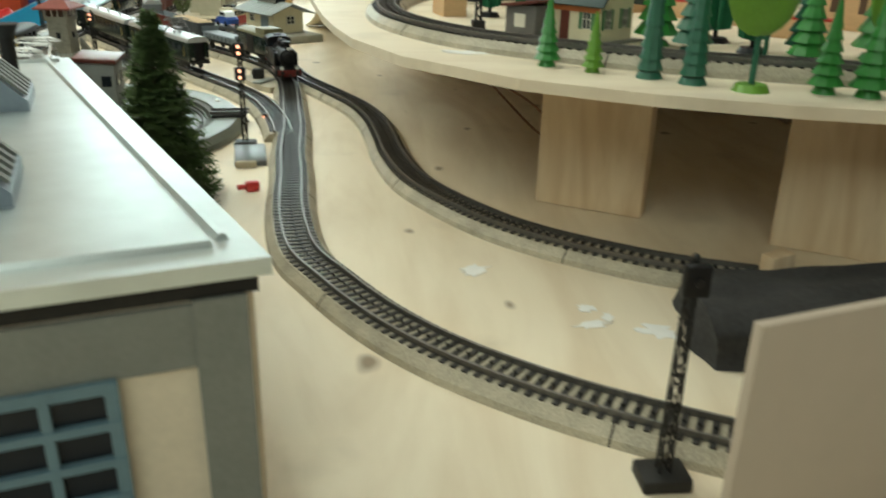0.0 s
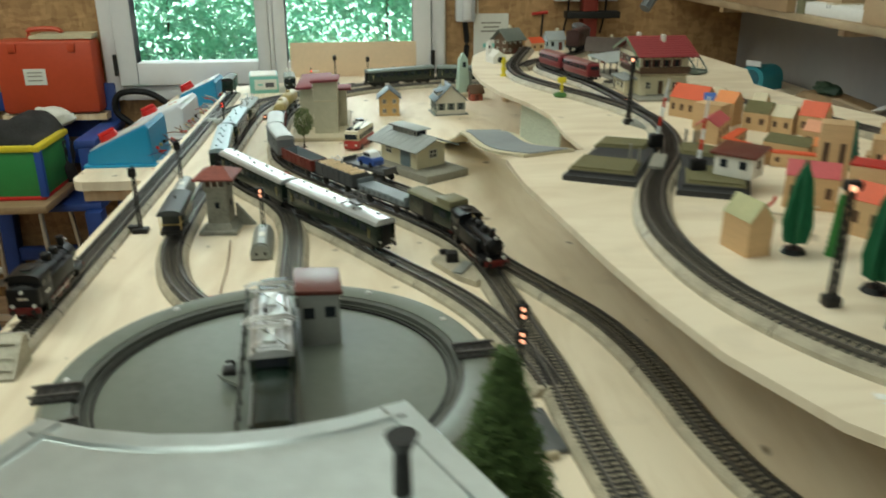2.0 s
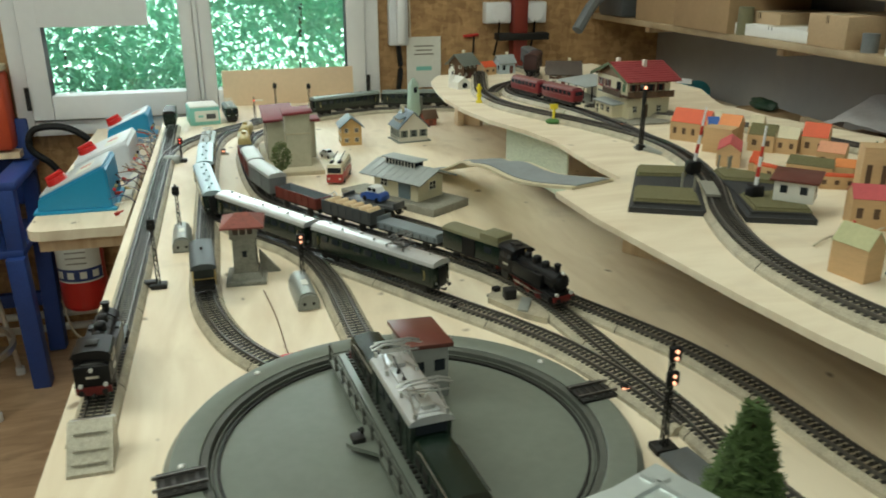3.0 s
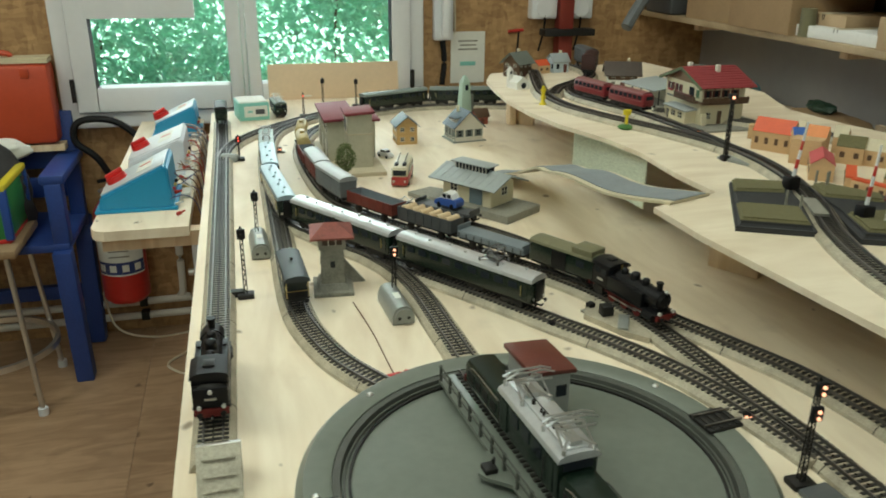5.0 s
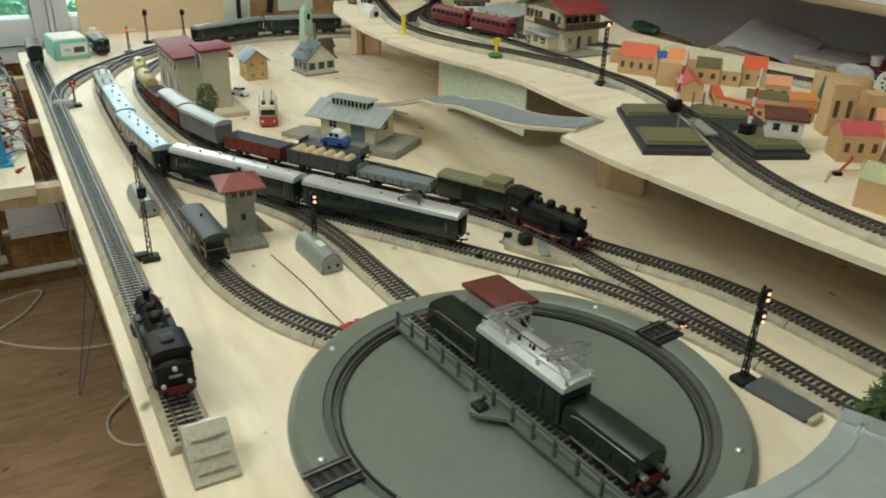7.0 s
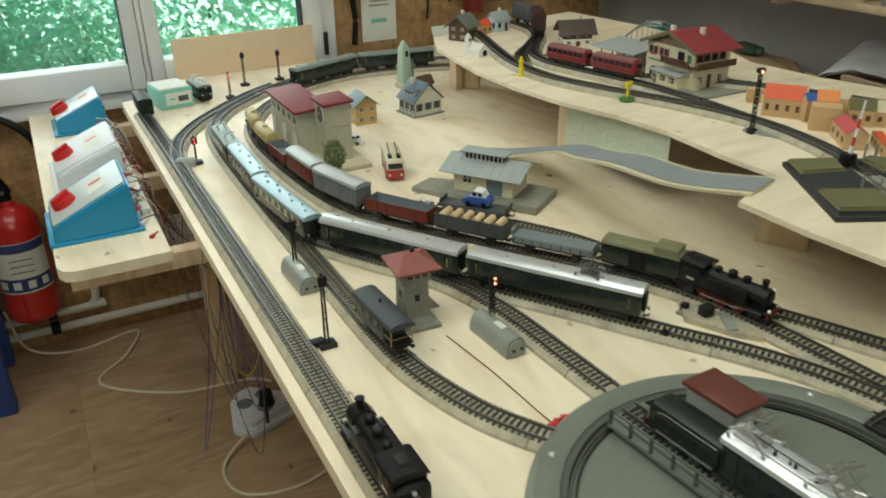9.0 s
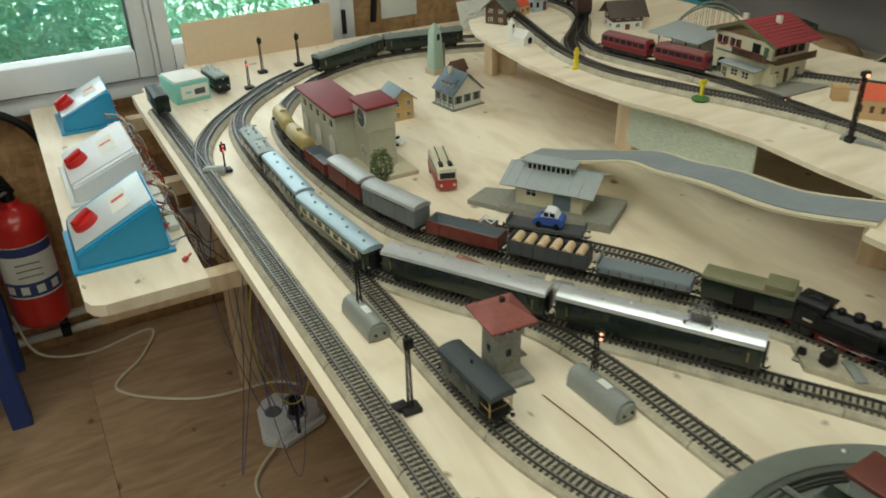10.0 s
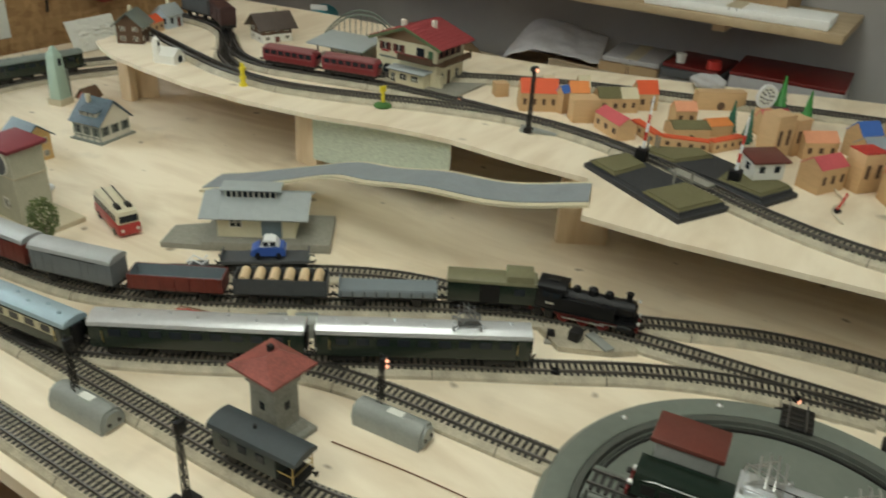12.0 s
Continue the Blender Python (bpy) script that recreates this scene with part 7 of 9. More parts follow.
def block_house(x, y, rz, sx, sy, h, ridge, roof, label, wins=3, z=0.0, wall=None, arch=False):
    t = thing("block_house", pose(x, y, U0 + z, 0, 0, rz), label, "toy block house", "wooden toy town")
    w = wall or BLOCKWOOD
    if ridge > h:
        part("block", extrude(B(), [(-sy / 2, 0), (sy / 2, 0), (sy / 2, h), (0, ridge - 0.001), (-sy / 2, h)], -sx / 2, sx / 2, Matrix.Rotation(math.pi / 2, 4, "Z")), w, t)
        n, ang = math.hypot(sy / 2, ridge - h), math.degrees(math.atan2(ridge - h, sy / 2))
        for turn in (0, 180):
            part("painted_roof", box(B(), (0, -n / 2, 0.0003), (sx + 0.0006, n, 0.0012)), roof, t, m=pose(0, 0, ridge, 0, 0, turn) @ Matrix.Rotation(radians(ang), 4, "X"))
    else:
        part("block", box(B(), (0, 0, h / 2), (sx, sy, h), 0.0008), w, t)
        if roof:
            part("painted_roof", box(B(), (0, 0, h + 0.0006), (sx, sy, 0.0018)), roof, t)
    for i in range(wins):
        xx = -sx / 2 + sx * (i + 0.5) / wins
        for s in (-1, 1):
            part("printed_window", box(B(), (xx, s * (sy / 2 + 0.0002), h * 0.55), (sx / wins * 0.36, 0.0006, h * 0.34)), TIMBER, t)
    if arch:
        part("arch_opening", cyl(B(), (0, -sy / 2 - 0.0006, h * 0.25), (0, sy / 2 + 0.0006, h * 0.25), h * 0.24, seg=14), TIMBER, t)
    return t


TOWN = [
    (0.692, -0.006, -78, 0.036, 0.023, 0.030, 0.046, PALEGR, "plain wooden block house with pale green roof", 0),
    (0.852, 0.528, -54, 0.058, 0.032, 0.028, 0.047, ORANGE, "wooden block house with bright orange-red roof", 4),
    (0.884, 0.477, -50, 0.030, 0.030, 0.032, 0.046, ORANGE2, "wooden block house with orange roof", 2),
    (0.849, 0.450, -50, 0.040, 0.030, 0.034, 0.034, None, "plain pale wooden toy block", 0),
    (0.826, 0.390, 54, 0.064, 0.030, 0.022, 0.032, PINK, "low block house with red roof", 3),
    (0.914, 0.440, -48, 0.036, 0.030, 0.024, 0.038, KHAKI, "wooden block house with olive roof", 2),
    (0.939, 0.418, -48, 0.030, 0.028, 0.022, 0.036, CREAM, "small block house with cream roof", 2),
    (0.971, 0.400, -48, 0.034, 0.030, 0.026, 0.044, ORANGE, "small block house with red roof", 2),
    (0.837, 0.346, 50, 0.066, 0.013, 0.016, 0.016, ORANGE, "long low red-topped block wall", 4),
    (0.828, 0.287, -71, 0.064, 0.013, 0.016, 0.016, ORANGE, "long low red-topped block wall", 4),
    (0.867, 0.242, -28, 0.058, 0.013, 0.016, 0.016, ORANGE, "long low red-topped block wall", 4),
    (0.891, 0.304, -50, 0.056, 0.036, 0.014, 0.022, KHAKI, "low block house with olive arched roof", 0),
    (0.924, 0.272, -40, 0.040, 0.026, 0.016, 0.024, ORANGE2, "flat wooden block with orange top", 0),
    (0.939, 0.327, -50, 0.034, 0.026, 0.022, 0.034, SALMON, "small block house with salmon roof", 2),
    (0.872, 0.182, -30, 0.032, 0.030, 0.064, 0.064, None, "tall plain wooden tower block", 2),
    (0.920, 0.165, -30, 0.028, 0.028, 0.050, 0.050, None, "tall wooden tower block with printed windows", 2),
    (0.809, 0.107, -30, 0.048, 0.034, 0.032, 0.044, PINK, "block house with pink-red roof and dark windows", 3),
    (0.840, 0.065, -40, 0.034, 0.030, 0.052, 0.052, REDTRIM, "wooden castle block with red painted band", 2),
    (0.927, 0.135, -50, 0.050, 0.030, 0.024, 0.036, SALMON, "block house with salmon roof", 3),
    (0.820, 0.020, -60, 0.034, 0.030, 0.032, 0.046, ORANGE, "block house with red roof", 2),
    (0.887, 0.067, -55, 0.050, 0.030, 0.018, 0.018, SALMON, "flat salmon-topped wooden block", 0),
    (0.930, 0.063, -45, 0.044, 0.034, 0.030, 0.044, GREYB, "block house with grey roof", 2),
    (0.973, 0.083, -40, 0.036, 0.032, 0.034, 0.050, BLUEB, "block house with blue roof", 2),
    (0.975, -0.060, -40, 0.044, 0.034, 0.034, 0.050, PINK, "block house with pink roof", 2),
    (0.923, 0.003, -40, 0.058, 0.016, 0.016, 0.016, REDTRIM, "long red painted block", 0),
    (0.970, -0.145, -35, 0.060, 0.016, 0.016, 0.016, REDTRIM, "long red painted block", 0),
    (1.035, -0.185, -35, 0.050, 0.040, 0.040, 0.058, BLUEB, "block house with blue roof", 2),
    (1.065, -0.075, -50, 0.050, 0.040, 0.040, 0.060, ORANGE, "block house with orange-red roof", 2),
    (1.005, 0.040, -35, 0.034, 0.034, 0.056, 0.056, None, "tall plain wooden block", 2),
    (1.052, 0.304, -51, 0.080, 0.020, 0.028, 0.028, None, "plain wooden arch block", 0),
    (0.979, 0.207, -45, 0.044, 0.026, 0.024, 0.038, PINK, "block house with red roof", 2),
    (0.941, 0.194, -35, 0.040, 0.024, 0.024, 0.024, None, "plain wooden arch block", 0),
    (1.105, -0.275, -35, 0.050, 0.040, 0.040, 0.060, PINK, "block house with pink roof", 2),
    (0.872, 0.604, -40, 0.022, 0.020, 0.020, 0.020, None, "small plain wooden block", 0),
    (0.894, 0.532, -50, 0.018, 0.018, 0.028, 0.042, CREAM, "pale pointed wooden block", 0),
    (0.939, 0.492, -50, 0.020, 0.020, 0.024, 0.040, CREAM, "pale pointed wooden block", 0),
]
for x, y, rz, sx, sy_, h, ridge, roof, label, n in TOWN:
    block_house(x, y, rz, sx, sy_, h, ridge, roof or BLOCKWOOD, label, n, arch="arch" in label)
block_house(0.861, 0.490, -20, 0.016, 0.016, 0.032, 0.042, BLUEB, "blue-topped upright wooden block", 0)
# white wheel standing in the town
wh = thing("perforated_disc", pose(1.059, 0.236, U0, 0, 0, -40) @ Matrix.Scale(0.82, 4), "white perforated plastic wheel standing upright", "toy wheel")
wb = B()
ring(wb, [(0.019, -0.002), (0.019, 0.002), (0.023, 0.002), (0.023, -0.002)], 28)
ring(wb, [(0.004, -0.002), (0.004, 0.002), (0.008, 0.002), (0.008, -0.002)], 16)
part("wheel_rim", wb, WHITE, wh, m=pose(0, 0, 0.040, 90))
part("disc_plate", cyl(B(), (0, 0.0016, 0.040), (0, -0.0016, 0.040), 0.020, seg=28), LABELW, wh)
for k in range(15):
    a, rr_ = (2 * math.pi * k / 10, 0.0135) if k < 10 else (2 * math.pi * k / 5, 0.0068)
    part("hole", cyl(B(), (rr_ * math.cos(a), -0.0015, 0.040 + rr_ * math.sin(a)), (rr_ * math.cos(a), -0.0021, 0.040 + rr_ * math.sin(a)), 0.0022, seg=8), DARK, wh)
part("wheel_stand", box(B(), (0, 0, 0.009), (0.030, 0.012, 0.018), 0.001), BLOCKWOOD, wh)

# blue-roofed house
bh = gable_house("corner_house", pose(0.782, -0.165, U0, 0, 0, -50) @ Matrix.Scale(0.83, 4), (0.074, 0.056), 0.039, 0.071, PLASTER, mat("blue_grey_roof", (0.050, 0.078, 0.078), 0.55, var=0.1, scale=60, bump=0.2), "cream house with blue-grey roof, green shutters and grey porch", 0.008, (3, 2), 1, shutter=GREENSH, frame=OFFWHITE, chimney=False)
part("porch", box(B(), (-0.034, -0.026, 0.0155), (0.036, 0.052, 0.031), 0.0006), mat("porch_grey", (0.12, 0.115, 0.11), 0.7, var=0.15, scale=60), bh, "dark grey porch")
part("porch_roof", box(B(), (-0.034, -0.026, 0.0325), (0.044, 0.060, 0.003), 0.0005, ry=-8), REDBROWN, bh)
part("porch_window", box(B(), (-0.034, -0.0525, 0.0170), (0.013, 0.001, 0.012)), OFFWHITE, bh)
part("eave_beam", box(B(), (0.008, -0.0286, 0.0335), (0.060, 0.002, 0.011)), mat("eave_orange", (0.40, 0.13, 0.04), 0.6), bh)
part("ground_plate", box(B(), (-0.004, -0.006, 0.001), (0.10, 0.084, 0.002)), STONE, bh)

# toy trees of the upper level
FELT = mat("felt_green", (0.012, 0.13, 0.055), 0.85, var=0.2, scale=120)
PLGREEN = mat("plastic_green", (0.03, 0.22, 0.035), 0.4, var=0.12, scale=60)
LIMEG = mat("lime_plastic", (0.13, 0.30, 0.03), 0.4, var=0.12, scale=60)
PINEG = mat("dark_plastic_green", (0.02, 0.12, 0.07), 0.45, var=0.15, scale=60)


def toy_tree(x, y, h, kind, mt, label, rz=0.0):
    t = thing("toy_tree", pose(x, y, U0, 0, 0, rz), label, "toy tree", "toy trees")
    bm = B()
    if kind == "tier":
        n = 7
        for i in range(n):
            z = h * (0.10 + 0.86 * i / n)
            r = h * 0.20 * (1 - i / (n + 0.8))
            cyl(bm, (0, 0, z), (0, 0, z + h * 0.17), r, r * 0.42, 9)
        part("foliage", bm, mt, t, soft=0)
    elif kind == "felt":
        for k in range(3):
            a = math.pi * k / 3
            prof = [(0, 0.10), (0.13, 0.13), (0.16, 0.32), (0.13, 0.55), (0.09, 0.80), (0, 1.0)]
            for s in (-1, 1):
                vs = [bm.verts.new((s * px * h * math.cos(a) - 0.0012 * math.sin(a) * d, s * px * h * math.sin(a) + 0.0012 * math.cos(a) * d, pz * h)) for d in (-1, 1) for px, pz in prof]
                m_ = len(prof)
                bm.faces.new(vs[:m_]), bm.faces.new(vs[m_:])
                for i in range(m_ - 1):
                    bm.faces.new((vs[i], vs[i + 1], vs[m_ + i + 1], vs[m_ + i]))
        bmesh.ops.recalc_face_normals(bm, faces=bm.faces)
        part("foliage", bm, mt, t, soft=0)
    elif kind == "round":
        ball(bm, (0, 0, h * 0.68), (h * 0.30, h * 0.08, h * 0.32), 16)
        part("foliage", bm, mt, t)
    elif kind == "leaf":
        ball(bm, (0, 0, h * 0.54), (h * 0.20, h * 0.20, h * 0.46), 26)
        for v in bm.verts:
            a_ = math.atan2(v.co.y, v.co.x)
            k = 1 + 0.10 * math.sin(5 * a_ + v.co.z * 130) + 0.08 * math.sin(v.co.z * 900 + 2 * a_)
            v.co.x, v.co.y = v.co.x * k, v.co.y * k
        part("foliage", bm, mt, t, soft=0.9)
    elif kind == "column":
        n = 9
        for i in range(n):
            z = h * (0.08 + 0.90 * i / n)
            r = h * 0.11 * (1 - 0.6 * i / n)
            cyl(bm, (0, 0, z), (0, 0, z + h * 0.13), r * 1.1, r * 0.7, 8)
        part("foliage", bm, mt, t, soft=0)
    part("stem", cyl(B(), (0, 0, 0), (0, 0, h * 0.6), h * 0.022, seg=6), PINEG if kind != "felt" else BLACK, t)
    part("tree_foot", cyl(B(), (0, 0, 0), (0, 0, 0.004), h * 0.13, h * 0.10, 12), mt if kind != "felt" else BLACK, t)


for x, y, h, kind, mt in ((0.730, -0.016, 0.080, "felt", FELT), (0.752, -0.098, 0.086, "felt", FELT), (0.726, -0.296, 0.044, "tier", PLGREEN), (0.750, -0.318, 0.036, "tier", LIMEG), (0.780, -0.336, 0.064, "column", PINEG),
                          (0.800, -0.354, 0.066, "column", PINEG), (0.826, -0.374, 0.082, "round", LIMEG), (0.866, -0.380, 0.050, "tier", PLGREEN), (0.886, -0.390, 0.055, "tier", PLGREEN), (0.914, -0.399, 0.060, "tier", PLGREEN),
                          (0.832, -0.196, 0.086, "tier", PLGREEN), (0.893, -0.231, 0.084, "felt", FELT), (0.928, -0.241, 0.076, "tier", PINEG), (0.869, -0.299, 0.070, "round", PLGREEN), (0.973, -0.256, 0.086, "tier", PLGREEN), (0.939, -0.309, 0.072, "round", LIMEG), (0.909, -0.279, 0.066, "tier", PLGREEN), (0.846, -0.234, 0.076, "tier", PINEG),
                          (1.004, -0.314, 0.085, "felt", FELT), (1.099, 0.220, 0.060, "tier", PLGREEN), (1.011, 0.167, 0.066, "tier", PLGREEN), (0.939, 0.255, 0.050, "tier", PINEG), (0.915, 0.225, 0.050, "tier", PINEG), (0.760, -0.024, 0.052, "column", PLGREEN), (0.984, -0.414, 0.06, "tier", PLGREEN), (0.888, -0.176, 0.088, "felt", FELT)):
    toy_tree(x, y, h, kind, mt, {"felt": "dark green layered felt tree with black foot", "tier": "green plastic toy fir with tiers", "column": "slim dark green plastic toy cypress", "round": "flat round green plastic toy tree", "leaf": "bushy oval green plastic toy tree"}[kind], (x * 997) % 90)


# ---- rear of the table: board and carton ----
solid("backing_board", box(B(), (0, 0, 0.048), (0.360, 0.006, 0.096), 0.001), HARDBOARD, "plain tan hardboard strip in front of the window", "board", "", pose(0.330, 1.742, 0.0, -4, 0, 1))
TURQ = mat("turquoise_carton", (0.22, 0.55, 0.48), 0.5, var=0.06, scale=30)
cb = thing("model_carton", pose(0.097, 1.535, 0, 0, 0, 8), "turquoise and white model train carton with clear lid", "carton")
part("carton_tray", box(B(), (0, -0.008, 0.021), (0.072, 0.088, 0.042), 0.0012), TURQ, cb)
part("carton_lid", box(B(), (0, -0.008, 0.0437), (0.066, 0.082, 0.0030), 0.0008), LABELW, cb, "pale translucent lid")
part("picture_label", box(B(), (0.004, -0.0529, 0.022), (0.056, 0.0008, 0.026)), LABELW, cb, "white printed label")
part("printed_picture", box(B(), (0.014, -0.0535, 0.021), (0.022, 0.0008, 0.012), 0.0002), DKGREY, cb)
part("printed_bar", box(B(), (-0.010, -0.0535, 0.022), (0.012, 0.0008, 0.005)), TURQ, cb)

# ---- control shelf beside the table ----
SZ = -0.056
cs = thing("control_shelf", pose(0, 0, 0), "rounded plywood shelf beside the table for transformers", "shelf")
part("shelf_board", prism(B(), [(-0.030, 0.886), (-0.030, 1.80), (-0.194, 1.80), (-0.194, 0.912), (-0.186, 0.894), (-0.170, 0.886)], SZ - 0.018, SZ), PLY, cs, soft=0)
for y in (0.93, 1.30, 1.68):
    part("shelf_batten", box(B(), (-0.05, y, SZ - 0.0325), (0.26, 0.030, 0.028)), PINE, cs)
    part("batten_hanger", box(B(), (0.050, y, (SZ - 0.0465 - 0.019) / 2), (0.030, 0.030, SZ * -1 + 0.028 - 0.001)), PINE, cs)
CYAN = mat("transformer_blue", (0.012, 0.26, 0.48), 0.38, var=0.05, scale=20, bump=0.02)
TWHITE = mat("transformer_white", (0.66, 0.68, 0.71), 0.4, var=0.04, scale=20, bump=0.02)
KNOB = mat("knob_red", (0.55, 0.02, 0.018), 0.35, var=0.06, scale=40, bump=0)
PLATE = mat("faceplate_grey", (0.55, 0.60, 0.62), 0.35, 0.2, var=0.05, scale=30)


def transformer(y0, y1, body, plate, label, x0=-0.186, x1=-0.066, h0=0.034, h1=0.070):
    c = (y0 + y1) / 2
    t = thing("train_transformer", pose(0, c, SZ), label, "transformer", "control transformers on the shelf")
    w = (y1 - y0) / 2
    b = extrude(B(), [(x0, 0.004), (x1, 0.004), (x1 - 0.004, h1 - 0.004), (x1 - 0.010, h1), (x0 + 0.004, h0)], -w, w)
    bmesh.ops.bevel(b, geom=list(b.edges), offset=0.003, segments=2, affect="EDGES")
    part("case", b, body, t)
    part("case_foot", box(B(), ((x0 + x1) / 2, 0, 0.003), (x1 - x0 + 0.014, 2 * w + 0.010, 0.006), 0.0015), body, t)
    a = math.degrees(math.atan2(h1 - h0, x1 - x0 - 0.014))
    fm = pose((x0 + x1) / 2 - 0.003, 0, (h0 + h1) / 2 + 0.0002, 0, -a, 0)
    fp = part("faceplate", box(B(), (0, 0, 0.0008), ((x1 - x0) * 0.98, 2 * w * 0.84, 0.0016), 0.0004), plate, t, m=fm)
    kb = cyl(B(), (-0.036, 0, 0.001), (-0.036, 0, 0.012), 0.020, 0.0185, 18)
    box(kb, (-0.036, 0, 0.0155), (0.034, 0.010, 0.009), 0.002, rz=35)
    part("control_knob", kb, KNOB, fp, "large red control knob")
    part("printed_scale", box(B(), (0.020, 0.004, 0.0018), (0.030, w * 0.9, 0.0006)), LABELW, fp)
    part("printed_bar", box(B(), (0.020, 0.012, 0.0023), (0.022, 0.008, 0.0005)), KNOB, fp)
    for i in range(3):
        part("socket", cyl(B(), (x1 - 0.002, -w * 0.5 + i * w * 0.4, 0.030), (x1 + 0.004, -w * 0.5 + i * w * 0.4, 0.030), 0.0035, seg=8), (KNOB, BRASS, BLACK)[i], t)


transformer(0.988, 1.128, CYAN, PLATE, "blue train transformer with red knob on the shelf", x0=-0.190, x1=-0.060, h0=0.030, h1=0.084)
transformer(1.225, 1.400, TWHITE, TWHITE, "white train transformer with red knob on the shelf", x0=-0.166, x1=-0.046, h1=0.076)
transformer(1.590, 1.715, CYAN, PLATE, "blue train transformer with red knob near the window", x0=-0.142, x1=-0.036, h1=0.074)

# cable bundle between shelf and table
WIRES = [mat("wire_" + n, c, 0.5, var=0.1, scale=60, bump=0) for n, c in (("red", (0.45, 0.03, 0.02)), ("brown", (0.16, 0.07, 0.03)), ("yellow", (0.55, 0.42, 0.05)), ("blue", (0.07, 0.08, 0.20)), ("grey", (0.25, 0.25, 0.26)), ("cream", (0.62, 0.55, 0.42)), ("violet", (0.13, 0.11, 0.17)))]
rw = random.Random(11)


def wire(pts, r, mt, label, name="cable", seg=5):
    return solid(name, tube(B(), smooth(pts, 0.012), r, seg), mt, label, "cable", group="loose layout wiring")


for i in range(36):
    y, mt = rw.uniform(0.95, 1.58), rw.choice(WIRES + [WIRES[5], WIRES[4], WIRES[5], WIRES[1]])
    y2 = y + rw.uniform(-0.06, 0.10)
    pts = [(-0.062, y, SZ + 0.020 + rw.uniform(0, 0.025)), (-0.045 + rw.uniform(-0.008, 0.01), y + rw.uniform(-0.02, 0.03), SZ + rw.uniform(0.012, 0.045)), (-0.022 + rw.uniform(-0.006, 0.006), y2, SZ + rw.uniform(0.004, 0.020)), (-0.010 + rw.uniform(-0.006, 0.004), y2 + rw.uniform(-0.02, 0.03), SZ - 0.05), (0.02 + rw.uniform(-0.02, 0.03), y2 + rw.uniform(-0.05, 0.06), SZ - rw.uniform(0.10, 0.20))]
    wire(pts, 0.0011, mt, "thin coloured wire from transformer to the table")
for i in range(17):
    y, mt = rw.uniform(0.82, 1.30), rw.choice([WIRES[3], WIRES[6], WIRES[4], WIRES[3], WIRES[2], WIRES[1]])
    x = 0.012 + rw.uniform(0, 0.05)
    drop = rw.uniform(0.18, 0.52)
    pts = [(x, y, -0.030), (x - 0.012 + rw.uniform(-0.02, 0.02), y + rw.uniform(-0.04, 0.04), -0.03 - drop * 0.5), (x + rw.uniform(-0.05, 0.05), y + rw.uniform(-0.06, 0.06), -0.03 - drop), (x + 0.04, y + rw.uniform(-0.08, 0.10), -0.03 - drop * 0.55), (x + 0.06, y + rw.uniform(0, 0.10), -0.035)]
    wire(pts, 0.0009, mt, "thin wire hanging in a loop under the table")
for i in range(14):
    y = 0.95 + i * 0.044 + rw.uniform(-0.01, 0.01)
    solid("wire_plug", cyl(box(B(), (0, 0, 0), (0.009, 0.006, 0.006), 0.0012), (0.004, 0, 0), (0.013, 0, 0), 0.0018, seg=6), (WIRES[0], LABELW, WIRES[0], BRASS)[i % 4], "small coloured banana plug at the transformers", "plug", "", pose(-0.052 + rw.uniform(-0.006, 0.008), y, SZ + 0.014 + rw.uniform(-0.01, 0.012), 0, rw.uniform(-30, 30), rw.uniform(-30, 60)), group="banana plugs")
solid("terminal_strip", box(B(), (0, 0, 0.006), (0.016, 0.30, 0.012), 0.002), LABELW, "pale terminal strip lying on the shelf", "terminal strip", "", pose(-0.041, 1.20, SZ))

# ---- fire extinguisher and pipes on the rear wall ----
EXTRED = mat("extinguisher_red", (0.50, 0.018, 0.015), 0.28, var=0.06, scale=15, bump=0.02, coat=0.3)
ex = thing("fire_extinguisher", pose(-0.288, 1.775, -0.560) @ Matrix.Scale(0.9, 4), "red fire extinguisher with label and black hose on the wall", "fire extinguisher")
eb = B()
prof = [(0, 0), (0.060, 0), (0.070, 0.012), (0.071, 0.020), (0.071, 0.270), (0.066, 0.300), (0.048, 0.325), (0.026, 0.338), (0.022, 0.352), (0, 0.352)]
seg = 28
rows = [[eb.verts.new((r * math.cos(2 * math.pi * k / seg), r * math.sin(2 * math.pi * k / seg), z)) for k in range(seg)] for r, z in prof[1:-1]]
for a, b in zip(rows, rows[1:]):
    for k in range(seg):
        eb.faces.new((a[k], a[(k + 1) % seg], b[(k + 1) % seg], b[k]))
eb.faces.new(list(reversed(rows[0]))), eb.faces.new(rows[-1])
part("cylinder_body", eb, EXTRED, ex)
lb = B()
n = 16
lr = [[lb.verts.new((0.0716 * math.cos(a), 0.0716 * math.sin(a), z)) for a in [math.radians(-155 + 130 * k / n) for k in range(n + 1)]] for z in (0.10, 0.25)]
for k in range(n):
    lb.faces.new((lr[0][k], lr[0][k + 1], lr[1][k + 1], lr[1][k]))
lab = part("label", lb, LABELW, ex, "white instruction label with blue bands")
NAVY = mat("label_navy", (0.03, 0.05, 0.16), 0.5, var=0.05, scale=30, bump=0)
for z0, z1, mt in ((0.105, 0.145, NAVY), (0.222, 0.248, NAVY)):
    bb = B()
    rr = [[bb.verts.new((0.0722 * math.cos(a), 0.0722 * math.sin(a), z)) for a in [math.radians(-153 + 126 * k / n) for k in range(n + 1)]] for z in (z0, z1)]
    for k in range(n):
        bb.faces.new((rr[0][k], rr[0][k + 1], rr[1][k + 1], rr[1][k]))
    part("printed_band", bb, mt, lab, "dark blue printed band")
